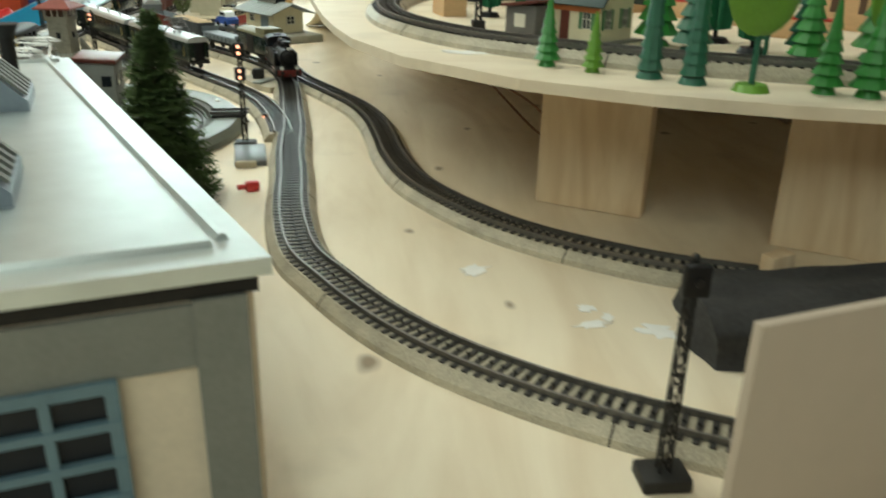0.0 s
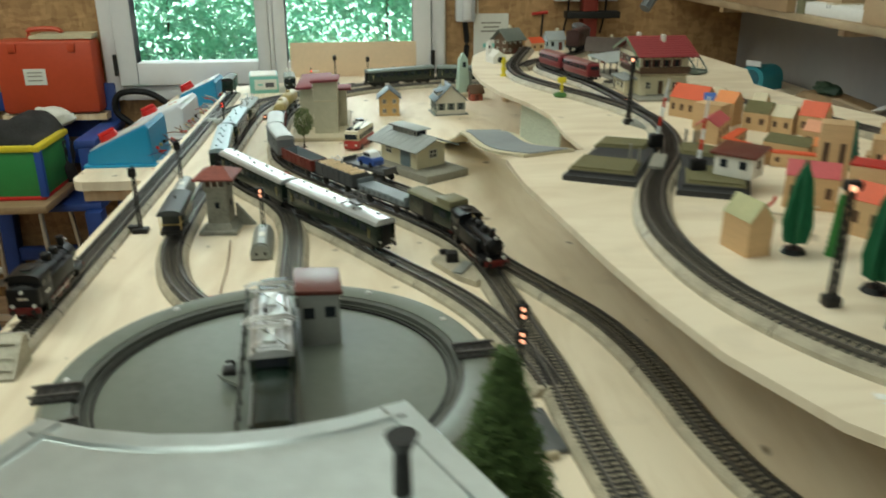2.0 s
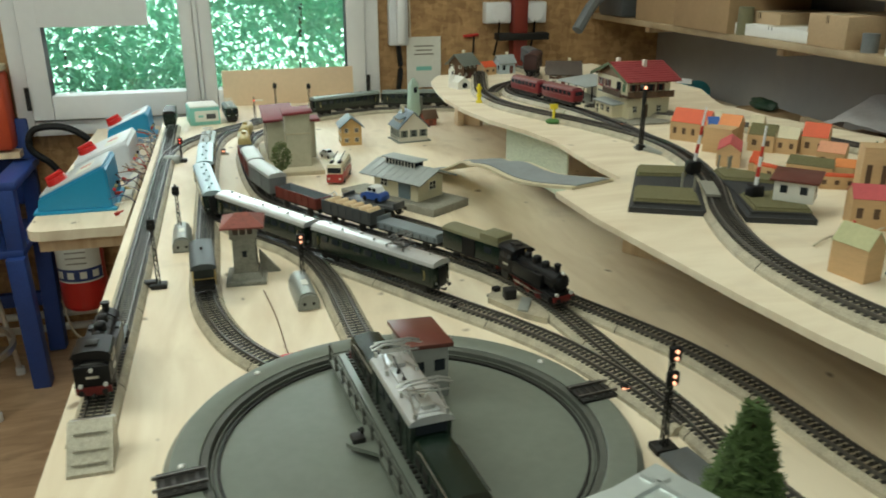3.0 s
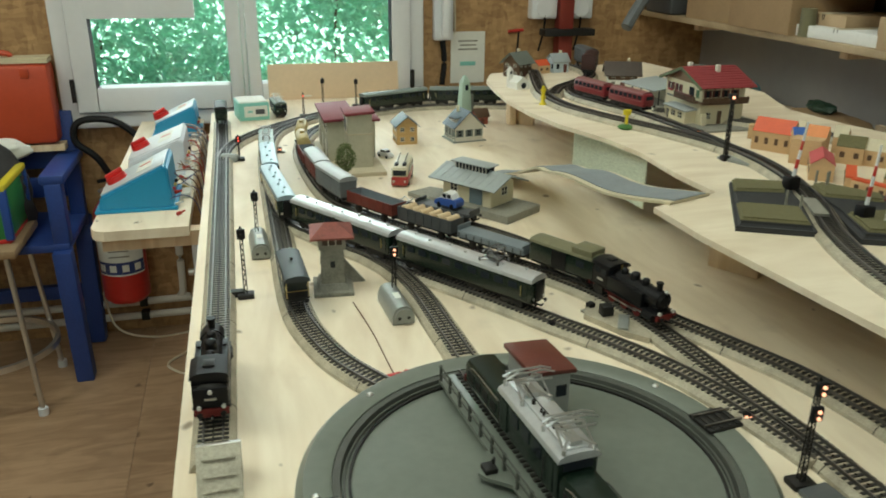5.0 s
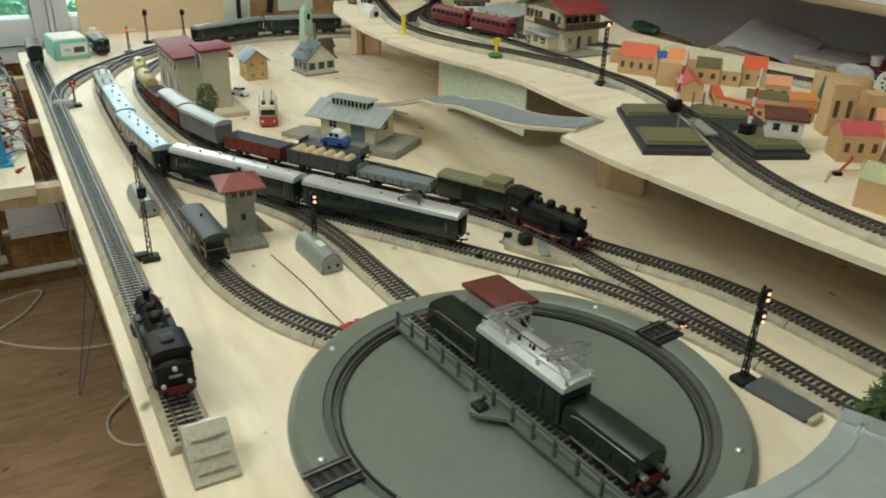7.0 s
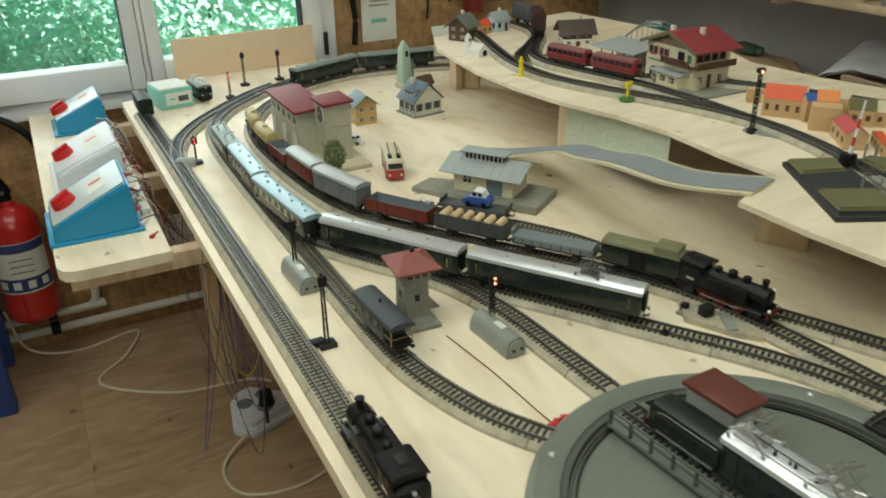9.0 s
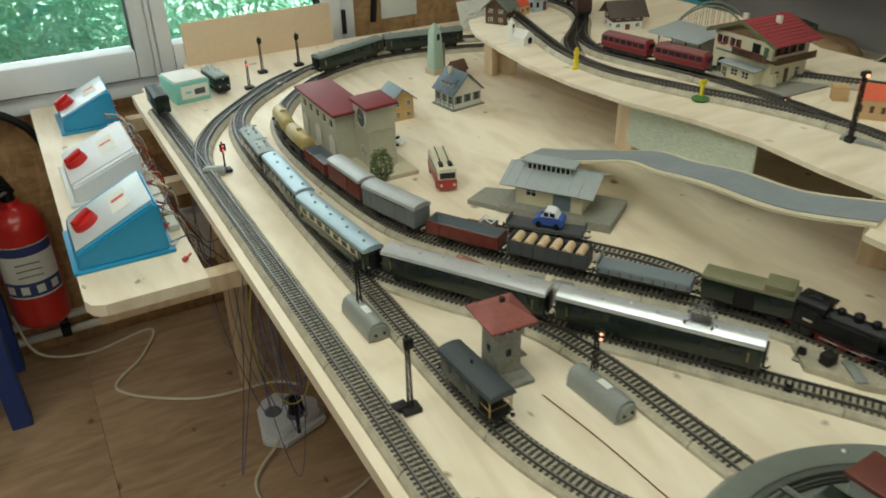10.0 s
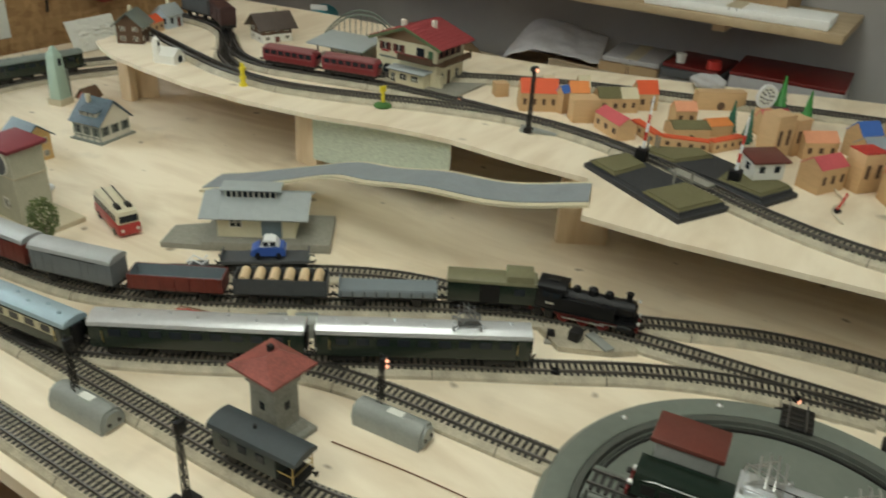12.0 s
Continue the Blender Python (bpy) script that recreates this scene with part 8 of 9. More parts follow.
for i in range(4):
    a = math.radians(-138 + i * 30)
    part("pictogram", box(B(), (0.0724 * math.cos(a), 0.0724 * math.sin(a), 0.125), (0.002, 0.020, 0.022), rz=math.degrees(a)), LABELW, lab)
for i in range(3):
    a = math.radians(-90)
    part("printed_bar", box(B(), (0.0722 * math.cos(a), 0.0722 * math.sin(a), 0.165 + i * 0.018), (0.060, 0.001, 0.004)), STONE, lab)
part("valve", cyl(B(), (0, 0, 0.350), (0, 0, 0.385), 0.018, 0.014, 14), BLACK, ex)
part("grip", tube(B(), [(0.01, 0, 0.385), (-0.010, -0.02, 0.398), (-0.030, -0.050, 0.402)], 0.006, 8), BLACK, ex, "black carrying grip")
part("lever", tube(B(), [(0.01, 0, 0.378), (-0.012, -0.024, 0.376), (-0.032, -0.052, 0.372)], 0.005, 8), STEEL, ex)
part("hose", tube(B(), smooth([(0.012, 0, 0.370), (-0.03, 0.0, 0.46), (-0.085, 0.0, 0.515), (-0.070, 0.01, 0.570), (0.02, 0.01, 0.572), (0.090, 0.005, 0.520), (0.120, 0.0, 0.440), (0.115, -0.01, 0.380)], 0.012), 0.010, 10), BLACK, ex, "black rubber hose")
part("nozzle", cyl(B(), (0.115, -0.01, 0.40), (0.138, -0.012, 0.20), 0.013, 0.009, 12), BLACK, ex, "black nozzle grip")
part("wall_bracket", box(B(), (0, 0.078, 0.20), (0.05, 0.013, 0.06)), DARK, ex)
PIPEM = mat("painted_pipe", (0.66, 0.64, 0.58), 0.4, var=0.06, scale=30)
for pts in ([(-1.2, 1.825, -0.600), (-0.20, 1.825, -0.600), (-0.155, 1.825, -0.590), (-0.140, 1.825, -0.555), (-0.140, 1.825, -0.22)], [(-1.2, 1.825, -0.645), (-0.10, 1.825, -0.645), (0.5, 1.825, -0.645)]):
    pb_ = solid("heating_pipe", tube(B(), smooth(pts, 0.02), 0.011, 10), PIPEM, "white painted heating pipe along the wall", "pipe")
for z in (-0.600, -0.645):
    solid("pipe_clip", box(B(), (0, 0, 0), (0.024, 0.030, 0.028), 0.003), DARK, "dark metal pipe clip on the wall", "pipe clip", "", pose(-0.255, 1.828, z))

# flat white radiator on the rear wall under the shelf
rd = thing("panel_radiator", pose(0, 0, 0), "flat white panel radiator on the rear wall", "radiator")
part("front_panel", box(B(), (0.095, 1.800, -0.460), (0.39, 0.018, 0.140), 0.004), WHITE, rd)
part("rear_panel", box(B(), (0.095, 1.834, -0.460), (0.39, 0.016, 0.140), 0.004), WHITE, rd)
for z in (-0.497, -0.423):
    part("pressed_groove", box(B(), (0.095, 1.7905, z), (0.38, 0.0020, 0.0050), 0.0006), TWHITE, rd)
part("wall_bracket", box(B(), (0.095, 1.8175, -0.460), (0.10, 0.0165, 0.030)), WHITE, rd)
part("valve", cyl(B(), (-0.118, 1.815, -0.515), (-0.098, 1.815, -0.515), 0.011, seg=12), STEEL, rd, "steel radiator valve")

# floor cords and power strip
wire([(-0.36, 1.80, -0.55), (-0.33, 1.78, -0.66), (-0.22, 1.77, FLOOR_Z + 0.004), (-0.06, 1.80, FLOOR_Z + 0.004), (-0.10, 1.69, FLOOR_Z + 0.004), (-0.18, 1.58, FLOOR_Z + 0.004), (-0.02, 1.45, FLOOR_Z + 0.004), (0.15, 1.42, FLOOR_Z + 0.004), (0.20, 1.36, FLOOR_Z + 0.02)], 0.0035, WIRES[5], "cream mains cord snaking over the floor", seg=7)
wire([(0.10, 1.20, FLOOR_Z + 0.02), (0.02, 1.12, FLOOR_Z + 0.004), (0.04, 1.02, FLOOR_Z + 0.004), (0.16, 0.99, FLOOR_Z + 0.004), (0.30, 1.05, FLOOR_Z + 0.004)], 0.0035, WIRES[5], "cream mains cord snaking over the floor", seg=7)
ps = thing("socket_block", pose(0.140, 1.262, FLOOR_Z, 0, 0, 20), "three-cornered white socket block with a black plug on the floor", "socket block")


def tri_block(r, cut, z0, z1):
    """A three-cornered block with cut-off corners, standing upright."""
    pts = []
    for k in range(3):
        a = radians(90 + 120 * k)
        for d in (-cut, cut):
            pts.append((r * math.cos(a) - d * math.sin(a), r * math.sin(a) + d * math.cos(a)))
    bm = prism(B(), pts, z0, z1)
    bmesh.ops.recalc_face_normals(bm, faces=bm.faces)
    bmesh.ops.bevel(bm, geom=list(bm.edges), offset=0.005, segments=2, affect="EDGES")
    return bm


part("block_base", tri_block(0.082, 0.026, 0, 0.022), TWHITE, ps)
part("block_top", tri_block(0.070, 0.022, 0.0225, 0.044), TWHITE, ps)
for k in range(3):
    a = radians(30 + 120 * k)
    part("socket", cyl(B(), (0.030 * math.cos(a), 0.030 * math.sin(a), 0.0440), (0.030 * math.cos(a), 0.030 * math.sin(a), 0.0452), 0.019, seg=20), WGREY, ps, "recessed round socket")
part("plug", tube(cyl(B(), (0.010, -0.022, 0.0453), (0.010, -0.022, 0.078), 0.019, 0.014, 14), [(0.01, -0.022, 0.076), (-0.01, -0.05, 0.088), (-0.03, -0.08, 0.04)], 0.004, 6), BLACK, ps, "black mains plug")

# ---- chair, crate, stool and case in the corner ----
CHAIRB = mat("blue_chair_paint", (0.02, 0.055, 0.24), 0.5, var=0.15, scale=25, bump=0.1)
chr_ = thing("armchair", pose(-0.56, 1.690, FLOOR_Z), "blue painted wooden armchair in the corner", "chair")
for x in (-0.19, 0.17):
    part("leg", box(B(), (x, -0.13, 0.19), (0.045, 0.045, 0.38), 0.004, rx=4), CHAIRB, chr_)
    part("leg", box(B(), (x, 0.125, 0.19), (0.045, 0.045, 0.38), 0.004, rx=-6), CHAIRB, chr_)
    part("arm_post", box(B(), (x, -0.12, 0.47), (0.040, 0.040, 0.16), 0.004), CHAIRB, chr_)
    part("armrest", box(B(), (x, 0.0, 0.560), (0.060, 0.28, 0.025), 0.008), CHAIRB, chr_)
    part("back_post", box(B(), (x, 0.125, 0.52), (0.040, 0.030, 0.32), 0.004, rx=-4), CHAIRB, chr_)
part("seat", box(B(), (-0.01, 0.0, 0.385), (0.40, 0.29, 0.022), 0.006), CHAIRB, chr_)
part("stretcher", box(B(), (-0.01, 0.12, 0.16), (0.33, 0.025, 0.04), 0.003), CHAIRB, chr_)
for z in (0.47, 0.55, 0.63):
    part("back_slat", box(B(), (-0.01, 0.130 + (z - 0.5) * 0.05, z), (0.33, 0.016, 0.055), 0.004), CHAIRB, chr_)
BLKCLOTH = mat("black_cloth", (0.032, 0.031, 0.031), 0.9, var=0.4, scale=40, bump=0.5)


def cloth_heap(name, m, s, mt, label, category, seed=0, n=26):
    b = B()
    bmesh.ops.create_icosphere(b, subdivisions=4, radius=1)
    for v in b.verts:
        k = 1 + 0.30 * noise.noise(v.co * 1.7 + Vector((seed, 0, 0))) + 0.10 * noise.noise(v.co * 5 + Vector((seed, 3, 0)))
        v.co = Vector((v.co.x * s[0] * k, v.co.y * s[1] * k, max(-0.98, v.co.z * k) * s[2] + s[2] * 0.98))
    return solid(name, b, mt, label, category, "", m, soft=1.2)


cloth_heap("folded_jacket", pose(-0.58, 1.655, FLOOR_Z + 0.396), (0.12, 0.085, 0.115), BLKCLOTH, "crumpled black jacket lying on the blue chair", "jacket", 3)
cloth_heap("white_cloth", pose(-0.52, 1.700, FLOOR_Z + 0.575), (0.060, 0.028, 0.030), LABELW, "crumpled white cloth on the chair back", "cloth", 8)
OLDW = mat("stool_wood", (0.30, 0.20, 0.11), 0.5, var=0.2, scale=20, stretch=(1, 8, 1))
st = thing("stool", pose(-0.590, 1.530, FLOOR_Z), "steel-legged stool carrying a plastic crate", "stool")
part("stool_seat", box(B(), (0, 0, 0.425), (0.26, 0.24, 0.022), 0.006), OLDW, st)
for sx in (-1, 1):
    for sy2 in (-1, 1):
        part("leg", cyl(B(), (sx * 0.10, sy2 * 0.09, 0.414), (sx * 0.125, sy2 * 0.125, 0.008), 0.0065, seg=10), STEEL, st, "bright steel leg")
        part("rubber_foot", cyl(B(), (sx * 0.125, sy2 * 0.125, 0.0), (sx * 0.125, sy2 * 0.125, 0.02), 0.012, seg=10), TWHITE, st)
part("foot_ring", ring(B(), [(0.150, 0.135), (0.150, 0.151), (0.160, 0.151), (0.160, 0.135)], 32), STEEL, st)
CRG = mat("crate_green", (0.03, 0.23, 0.06), 0.4, var=0.08, scale=20, bump=0.02)
CRY = mat("crate_yellow", (0.66, 0.55, 0.03), 0.4, var=0.06, scale=20, bump=0.02)
CRB = mat("crate_blue", (0.02, 0.07, 0.30), 0.4, var=0.06, scale=20, bump=0.02)
cr = thing("plastic_crate", pose(-0.590, 1.560, FLOOR_Z + 0.4365), "green plastic folding crate with yellow rim and blue corners", "crate")
for sx in (-1, 1):
    part("crate_side", box(B(), (sx * 0.110, 0, 0.070), (0.008, 0.190, 0.120), 0.002), CRG, cr)
    part("crate_side", box(B(), (0, sx * 0.095, 0.070), (0.212, 0.008, 0.120), 0.002), CRG, cr)
    for sy2 in (-1, 1):
        part("crate_corner", box(B(), (sx * 0.112, sy2 * 0.097, 0.070), (0.018, 0.018, 0.122), 0.003), CRB, cr)
    part("crate_rim", box(B(), (sx * 0.110, 0, 0.136), (0.020, 0.215, 0.016), 0.004), CRY, cr)
    part("crate_rim", box(B(), (0, sx * 0.096, 0.1365), (0.200, 0.018, 0.016), 0.004), CRY, cr)
part("crate_bottom", box(B(), (0, 0, 0.006), (0.228, 0.200, 0.012), 0.003), KNOB, cr, "red crate bottom edge")
CASEO = mat("case_orange", (0.50, 0.065, 0.022), 0.45, var=0.06, scale=15, bump=0.05)
oc = thing("tool_case", pose(-0.535, 1.795, -0.098), "orange-red plastic tool case hung on the wall", "tool case")
part("case_shell", box(B(), (0, 0, 0.105), (0.270, 0.085, 0.205), 0.012), CASEO, oc)
part("case_handle", tube(B(), smooth([(-0.04, 0, 0.205), (-0.04, 0, 0.232), (0.04, 0, 0.232), (0.04, 0, 0.205)], 0.008), 0.007, 8), CASEO, oc)
part("paper_label", box(B(), (-0.030, -0.0432, 0.108), (0.060, 0.001, 0.045)), LABELW, oc, "white paper label")
for z in (0.098, 0.110, 0.120):
    part("printed_bar", box(B(), (-0.030, -0.0441, z), (0.040, 0.0008, 0.003)), STONE, oc)
for x in (-0.08, 0.08):
    part("latch", box(B(), (x, -0.0445, 0.188), (0.022, 0.005, 0.026), 0.002), CASEO, oc)
part("case_ledge", box(B(), (0, 0.01, -0.010), (0.29, 0.085, 0.018)), PINE, oc)
solid("paper_pile", box(box(B(), (0, 0, 0.004), (0.17, 0.06, 0.008)), (0.01, 0.004, 0.011), (0.15, 0.058, 0.005), rz=4), CREAM, "small stack of papers on the tool case", "papers", "", pose(-0.485, 1.795, 0.112))

# ---- rear wall fittings ----
npaper = solid("notice_paper", box(B(), (0, 0, 0), (0.105, 0.0015, 0.150)), LABELW, "white typed notice sheet pinned to the wall", "notice", "", pose(0.742, 1.8475, 0.087, 0, 0, 0))
for i in range(4):
    part("printed_bar", box(B(), (0, -0.0013, 0.048 - i * 0.012 - (0.030 if i == 3 else 0)), (0.060 - 0.012 * (i % 2), 0.0010, 0.004 if i != 3 else 0.012)), STONE if i != 3 else TURQ, npaper)
for x in (0.965, 1.078):
    so_ = thing("wall_socket", pose(x, 1.85, 0.228), "white surface wall socket with cord", "wall socket", "wall sockets")
    part("socket_box", box(B(), (0, -0.020, 0), (0.080, 0.040, 0.062), 0.005), WHITE, so_)
    part("socket_face", cyl(B(), (0, -0.040, 0), (0, -0.046, 0), 0.026, seg=20), WHITE, so_)
    part("socket_cord", tube(B(), smooth([(0, -0.044, -0.02), (0.002, -0.035, -0.06), (-0.008, -0.02, -0.13)], 0.012), 0.003, 6), BLACK, so_)
ph = thing("wall_phone", pose(0.662, 1.85, 0.215), "grey-white wall telephone on the strand board", "telephone")
part("phone_base", box(B(), (0, -0.014, 0), (0.058, 0.028, 0.150), 0.006), TWHITE, ph)
part("handset", box(B(), (0.004, -0.036, 0.0), (0.026, 0.022, 0.140), 0.008), WHITE, ph)
part("hanging_strap", tube(B(), smooth([(0, -0.012, -0.075), (0.006, -0.010, -0.14), (-0.002, -0.012, -0.21)], 0.01), 0.008, 6), BLACK, ph, "black hanging strap")
wire([(0.60, 1.842, 1.6), (0.601, 1.842, 0.6), (0.603, 1.842, 0.0), (0.605, 1.842, -0.1)], 0.003, WIRES[5], "cream cord running down the wall")
wire([(0.695, 1.842, 1.6), (0.695, 1.842, 0.6), (0.700, 1.842, 0.16)], 0.003, WIRES[5], "cream cord running down the wall")
solid("red_beam", box(B(), (0, 0, 0.62), (0.044, 0.046, 1.10), 0.003), mat("red_brown_paint", (0.22, 0.03, 0.02), 0.5, var=0.1, scale=20), "red-brown painted post on a dark foot", "post", "", pose(1.030, 1.815, 0.0))
solid("beam_foot", box(B(), (0, 0, 0.160), (0.160, 0.05, 0.020), 0.003), DARK, "dark iron bar at the red post", "bracket", "", pose(1.036, 1.80, 0.0))
solid("blind_strip", box(B(), (0, 0, 0), (0.275, 0.008, 0.20), 0.002), WHITE, "white paper blind hanging over the upper pane", "blind", "", pose(-0.165, 1.80, 0.316))

# ---- shelf along the grey wall with cartons ----
OLDWOOD = wood_sheet("old_shelf_wood", (0.46, 0.35, 0.22), (0.33, 0.24, 0.14), (8, 1.5, 3), 0.6)
SHX0, SHZ = 1.280, 0.204
sh = thing("wall_shelf", pose(0, 0, 0), "long pale wooden wall shelf full of boxes", "shelf")
part("shelf_board", box(B(), ((SHX0 + WALL_X) / 2, 1.008, SHZ + 0.008), (WALL_X - SHX0 - 0.002, 1.666, 0.016), 0.002), OLDWOOD, sh)
for y in (0.40, 1.0, 1.6):
    part("shelf_bracket", box(B(), ((SHX0 + WALL_X) / 2 + 0.03, y, SHZ - 0.012), (0.17, 0.024, 0.024)), PINE, sh)
CARDB = mat("cardboard", (0.36, 0.24, 0.13), 0.8, var=0.08, scale=25, bump=0.15)
CARDB2 = mat("cardboard_pale", (0.46, 0.33, 0.20), 0.8, var=0.08, scale=25, bump=0.15)
PAPERW = mat("grey_sheets", (0.42, 0.42, 0.41), 0.7, var=0.1, scale=30)
STYRO = mat("polystyrene", (0.78, 0.78, 0.76), 0.8, var=0.05, scale=120, bump=0.4)


def carton(m, s, mt, label):
    t = thing("storage_box", m, label, "box", "boxes on the shelf")
    part("box_body", box(B(), (0, 0, s[2] / 2), s, 0.002), mt, t)
    part("tape", box(B(), (0, 0, s[2] + 0.0004), (s[0] * 0.98, 0.028, 0.0008)), BEIGE, t)
    for k in (-1, 1):
        part("flap_gap", box(B(), (-s[0] / 2 - 0.0004, k * s[1] * 0.02, s[2] * 0.86), (0.0008, 0.0012, s[2] * 0.26)), DARK, t)
    return t


ZT = SHZ + 0.016
for x, y, rz, s, mt, label in ((1.385, 1.46, 3, (0.20, 0.20, 0.30), CARDB, "brown cardboard storage box on the shelf"), (1.380, 1.22, -2, (0.21, 0.25, 0.27), CARDB, "brown cardboard storage box with green sticker"), (1.400, 1.06, 5, (0.16, 0.13, 0.050), CARDB2, "flat cardboard box lying on the shelf"), (1.395, 0.98, 2, (0.20, 0.26, 0.025), STYRO, "flat white carton on the shelf"), (1.385, 0.80, -4, (0.18, 0.12, 0.060), CARDB2, "low cardboard box on the shelf"), (1.342, 0.37, 1, (0.10, 0.33, 0.016), STYRO, "long white polystyrene block on the shelf edge"), (1.430, 0.62, 2, (0.12, 0.22, 0.06), CARDB, "cardboard box on the shelf"), (1.430, 0.38, -2, (0.12, 0.18, 0.07), CARDB, "cardboard box on the shelf")):
    carton(pose(x, y, ZT, 0, 0, rz), s, mt, label)
for i, (x, y, h, r) in enumerate(((1.300, 1.075, 0.060, 0.017), (1.306, 0.700, 0.034, 0.015), (1.304, 0.640, 0.030, 0.013))):
    solid("small_tin", cyl(B(), (0, 0, 0), (0, 0, h), r, seg=16), (OLIVE, WGREY, LABELW)[i], "small tin standing on the shelf", "tin", "", pose(x, y, ZT), group="small tins on the shelf")
part("upper_board", box(B(), (1.425, 0.86, ZT + 0.095), (0.185, 1.00, 0.012), 0.0015), OLDWOOD, sh)
for y in (0.38, 0.86, 1.34):
    part("board_support", box(B(), (1.490, y, ZT + 0.0445), (0.020, 0.020, 0.0885)), PINE, sh)
for i, (y, rz, sx, sy2, h, mt) in enumerate(((0.55, 3, 0.17, 0.30, 0.010, PAPERW), (0.85, -4, 0.16, 0.26, 0.016, CARDB2), (1.15, 2, 0.15, 0.22, 0.022, DKGREY))):
    solid("flat_carton", box(B(), (0, 0, h / 2), (sx, sy2, h), 0.001), mt, "thin flat carton lying on the upper shelf board", "carton", "", pose(1.420, y, ZT + 0.1012, 0, 0, rz))
dr = thing("black_machine", pose(1.36, 1.70, ZT), "dark machine with pale tube at the shelf end", "machine")
part("machine_body", box(B(), (0, 0, 0.07), (0.18, 0.16, 0.14), 0.012), DKGREY, dr)
part("machine_tube", tube(B(), smooth([(-0.05, -0.02, 0.10), (-0.16, -0.06, 0.05), (-0.24, -0.10, -0.04)], 0.02), 0.016, 8), WGREY, dr)

# papers, bags and boxes on the rear of the upper board
PAPER = mat("crumpled_sheet", (0.40, 0.39, 0.395), 0.7, var=0.08, scale=20, bump=0.2)


def draped(name, m, sx, sy2, h, mt, label, category, seed):
    b = B()
    bmesh.ops.create_grid(b, x_segments=28, y_segments=22, size=1)
    for v in b.verts:
        k = max(0, 1 - v.co.x ** 2) * max(0, 1 - v.co.y ** 2)
        z = h * k ** 0.6 * (0.75 + 0.35 * noise.noise(v.co * 2 + Vector((seed, 0, 0)))) + 0.006 * noise.noise(v.co * 7 + Vector((0, seed, 0))) * k ** 0.3
        v.co = Vector((v.co.x * sx / 2, v.co.y * sy2 / 2, max(0.0, z)))
    r = bmesh.ops.solidify(b, geom=b.faces[:], thickness=0.0015)
    return solid(name, b, mt, label, category, "", m, soft=0.8)


cs_ = B()
bmesh.ops.create_grid(cs_, x_segments=30, y_segments=14, size=1)
for v in cs_.verts:
    u = (v.co.x + 1) / 2
    rise = math.sin(math.pi / 2 * min(1, u / 0.38)) ** 0.8 if u < 0.38 else 1 - 0.30 * ((u - 0.38) / 0.62) ** 1.3
    z = 0.088 * rise * (0.50 + 0.25 * (v.co.y + 1)) + 0.006 * noise.noise(v.co * 3)
    v.co = Vector((v.co.x * 0.115, v.co.y * 0.062 + 0.010 * u, max(0.0, z)))
bmesh.ops.solidify(cs_, geom=cs_.faces[:], thickness=0.001)
solid("curled_sheet", cs_, mat("pale_plastic_sheet", (0.56, 0.55, 0.57), 0.5, var=0.12, scale=18, bump=0.2), "curled grey-white plastic sheet by the wall", "plastic sheet", "", pose(1.415, 0.770, 0.0308, 0, 0, -75), soft=0.9)
cloth_heap("brown_bag", pose(1.405, 1.080, 0), (0.060, 0.125, 0.022), CARDB, "crumpled brown paper bag near the wall", "paper bag", 5)
for x, y, rz, s, mt, label in ((1.430, 0.572, 3, (0.150, 0.125, 0.080), CARDB, "brown carton lying by the wall"), (1.430, 0.572, 6, (0.145, 0.120, 0.010), PAPER, "grey printed sheets on a brown carton"), (1.430, 0.775, 2, (0.150, 0.230, 0.030), CARDB, "low brown carton lying under a plastic sheet")):
    t = carton(pose(x, y, 0.0813 if s[2] < 0.02 else 0, 0, 0, rz), s, mt, label)
zs = 0.0
for x, y, rz, s, mt in ((1.430, 0.440, 2, (0.150, 0.125, 0.062), DKBROWN), (1.432, 0.440, -3, (0.140, 0.120, 0.012), PAPER), (1.428, 0.442, 5, (0.145, 0.125, 0.016), DKGREY), (1.430, 0.440, -2, (0.135, 0.115, 0.007), DEEPRED),
                        (1.430, 0.262, 2, (0.150, 0.200, 0.048), DKGREY), (1.424, 0.262, 5, (0.165, 0.215, 0.009), LABELW), (1.430, 0.262, -3, (0.150, 0.200, 0.012), PAPER), (1.426, 0.262, 3, (0.155, 0.205, 0.034), PAPER), (1.428, 0.262, 3, (0.158, 0.208, 0.007), DEEPRED)):
    zs = 0.0 if s[2] > 0.04 else zs
    bk = thing("flat_box", pose(x, y, zs, 0, 0, rz), "flat grey and red boxes stacked by the wall", "box", "stacked flat boxes")
    part("box_cover", box(B(), (0, 0, s[2] / 2), s, 0.0015), mt, bk)
    if s[2] > 0.03:
        part("box_band", box(B(), (-s[0] / 2 - 0.0003, s[1] * 0.2, s[2] * 0.5), (0.0008, s[1] * 0.3, s[2] * 0.35)), PAPER, bk)
    zs += s[2] + 0.0003
solid("bottle_cap", cyl(B(), (0, 0, 0), (0, 0, 0.016), 0.016, 0.014, 16), REDTRIM, "round red plastic cap on the flat boxes", "bottle cap", "", pose(1.385, 0.402, 0.0990))
solid("white_cup", cyl(B(), (0, 0, 0), (0, 0, 0.018), 0.009, 0.011, 14), LABELW, "small white plastic cup on the flat boxes", "cup", "", pose(1.385, 0.470, 0.0990))
cloth_heap("white_bag", pose(1.148, 0.350, UP), (0.020, 0.030, 0.014), PAPER, "small crumpled white plastic bag near the wall", "plastic bag", 9)
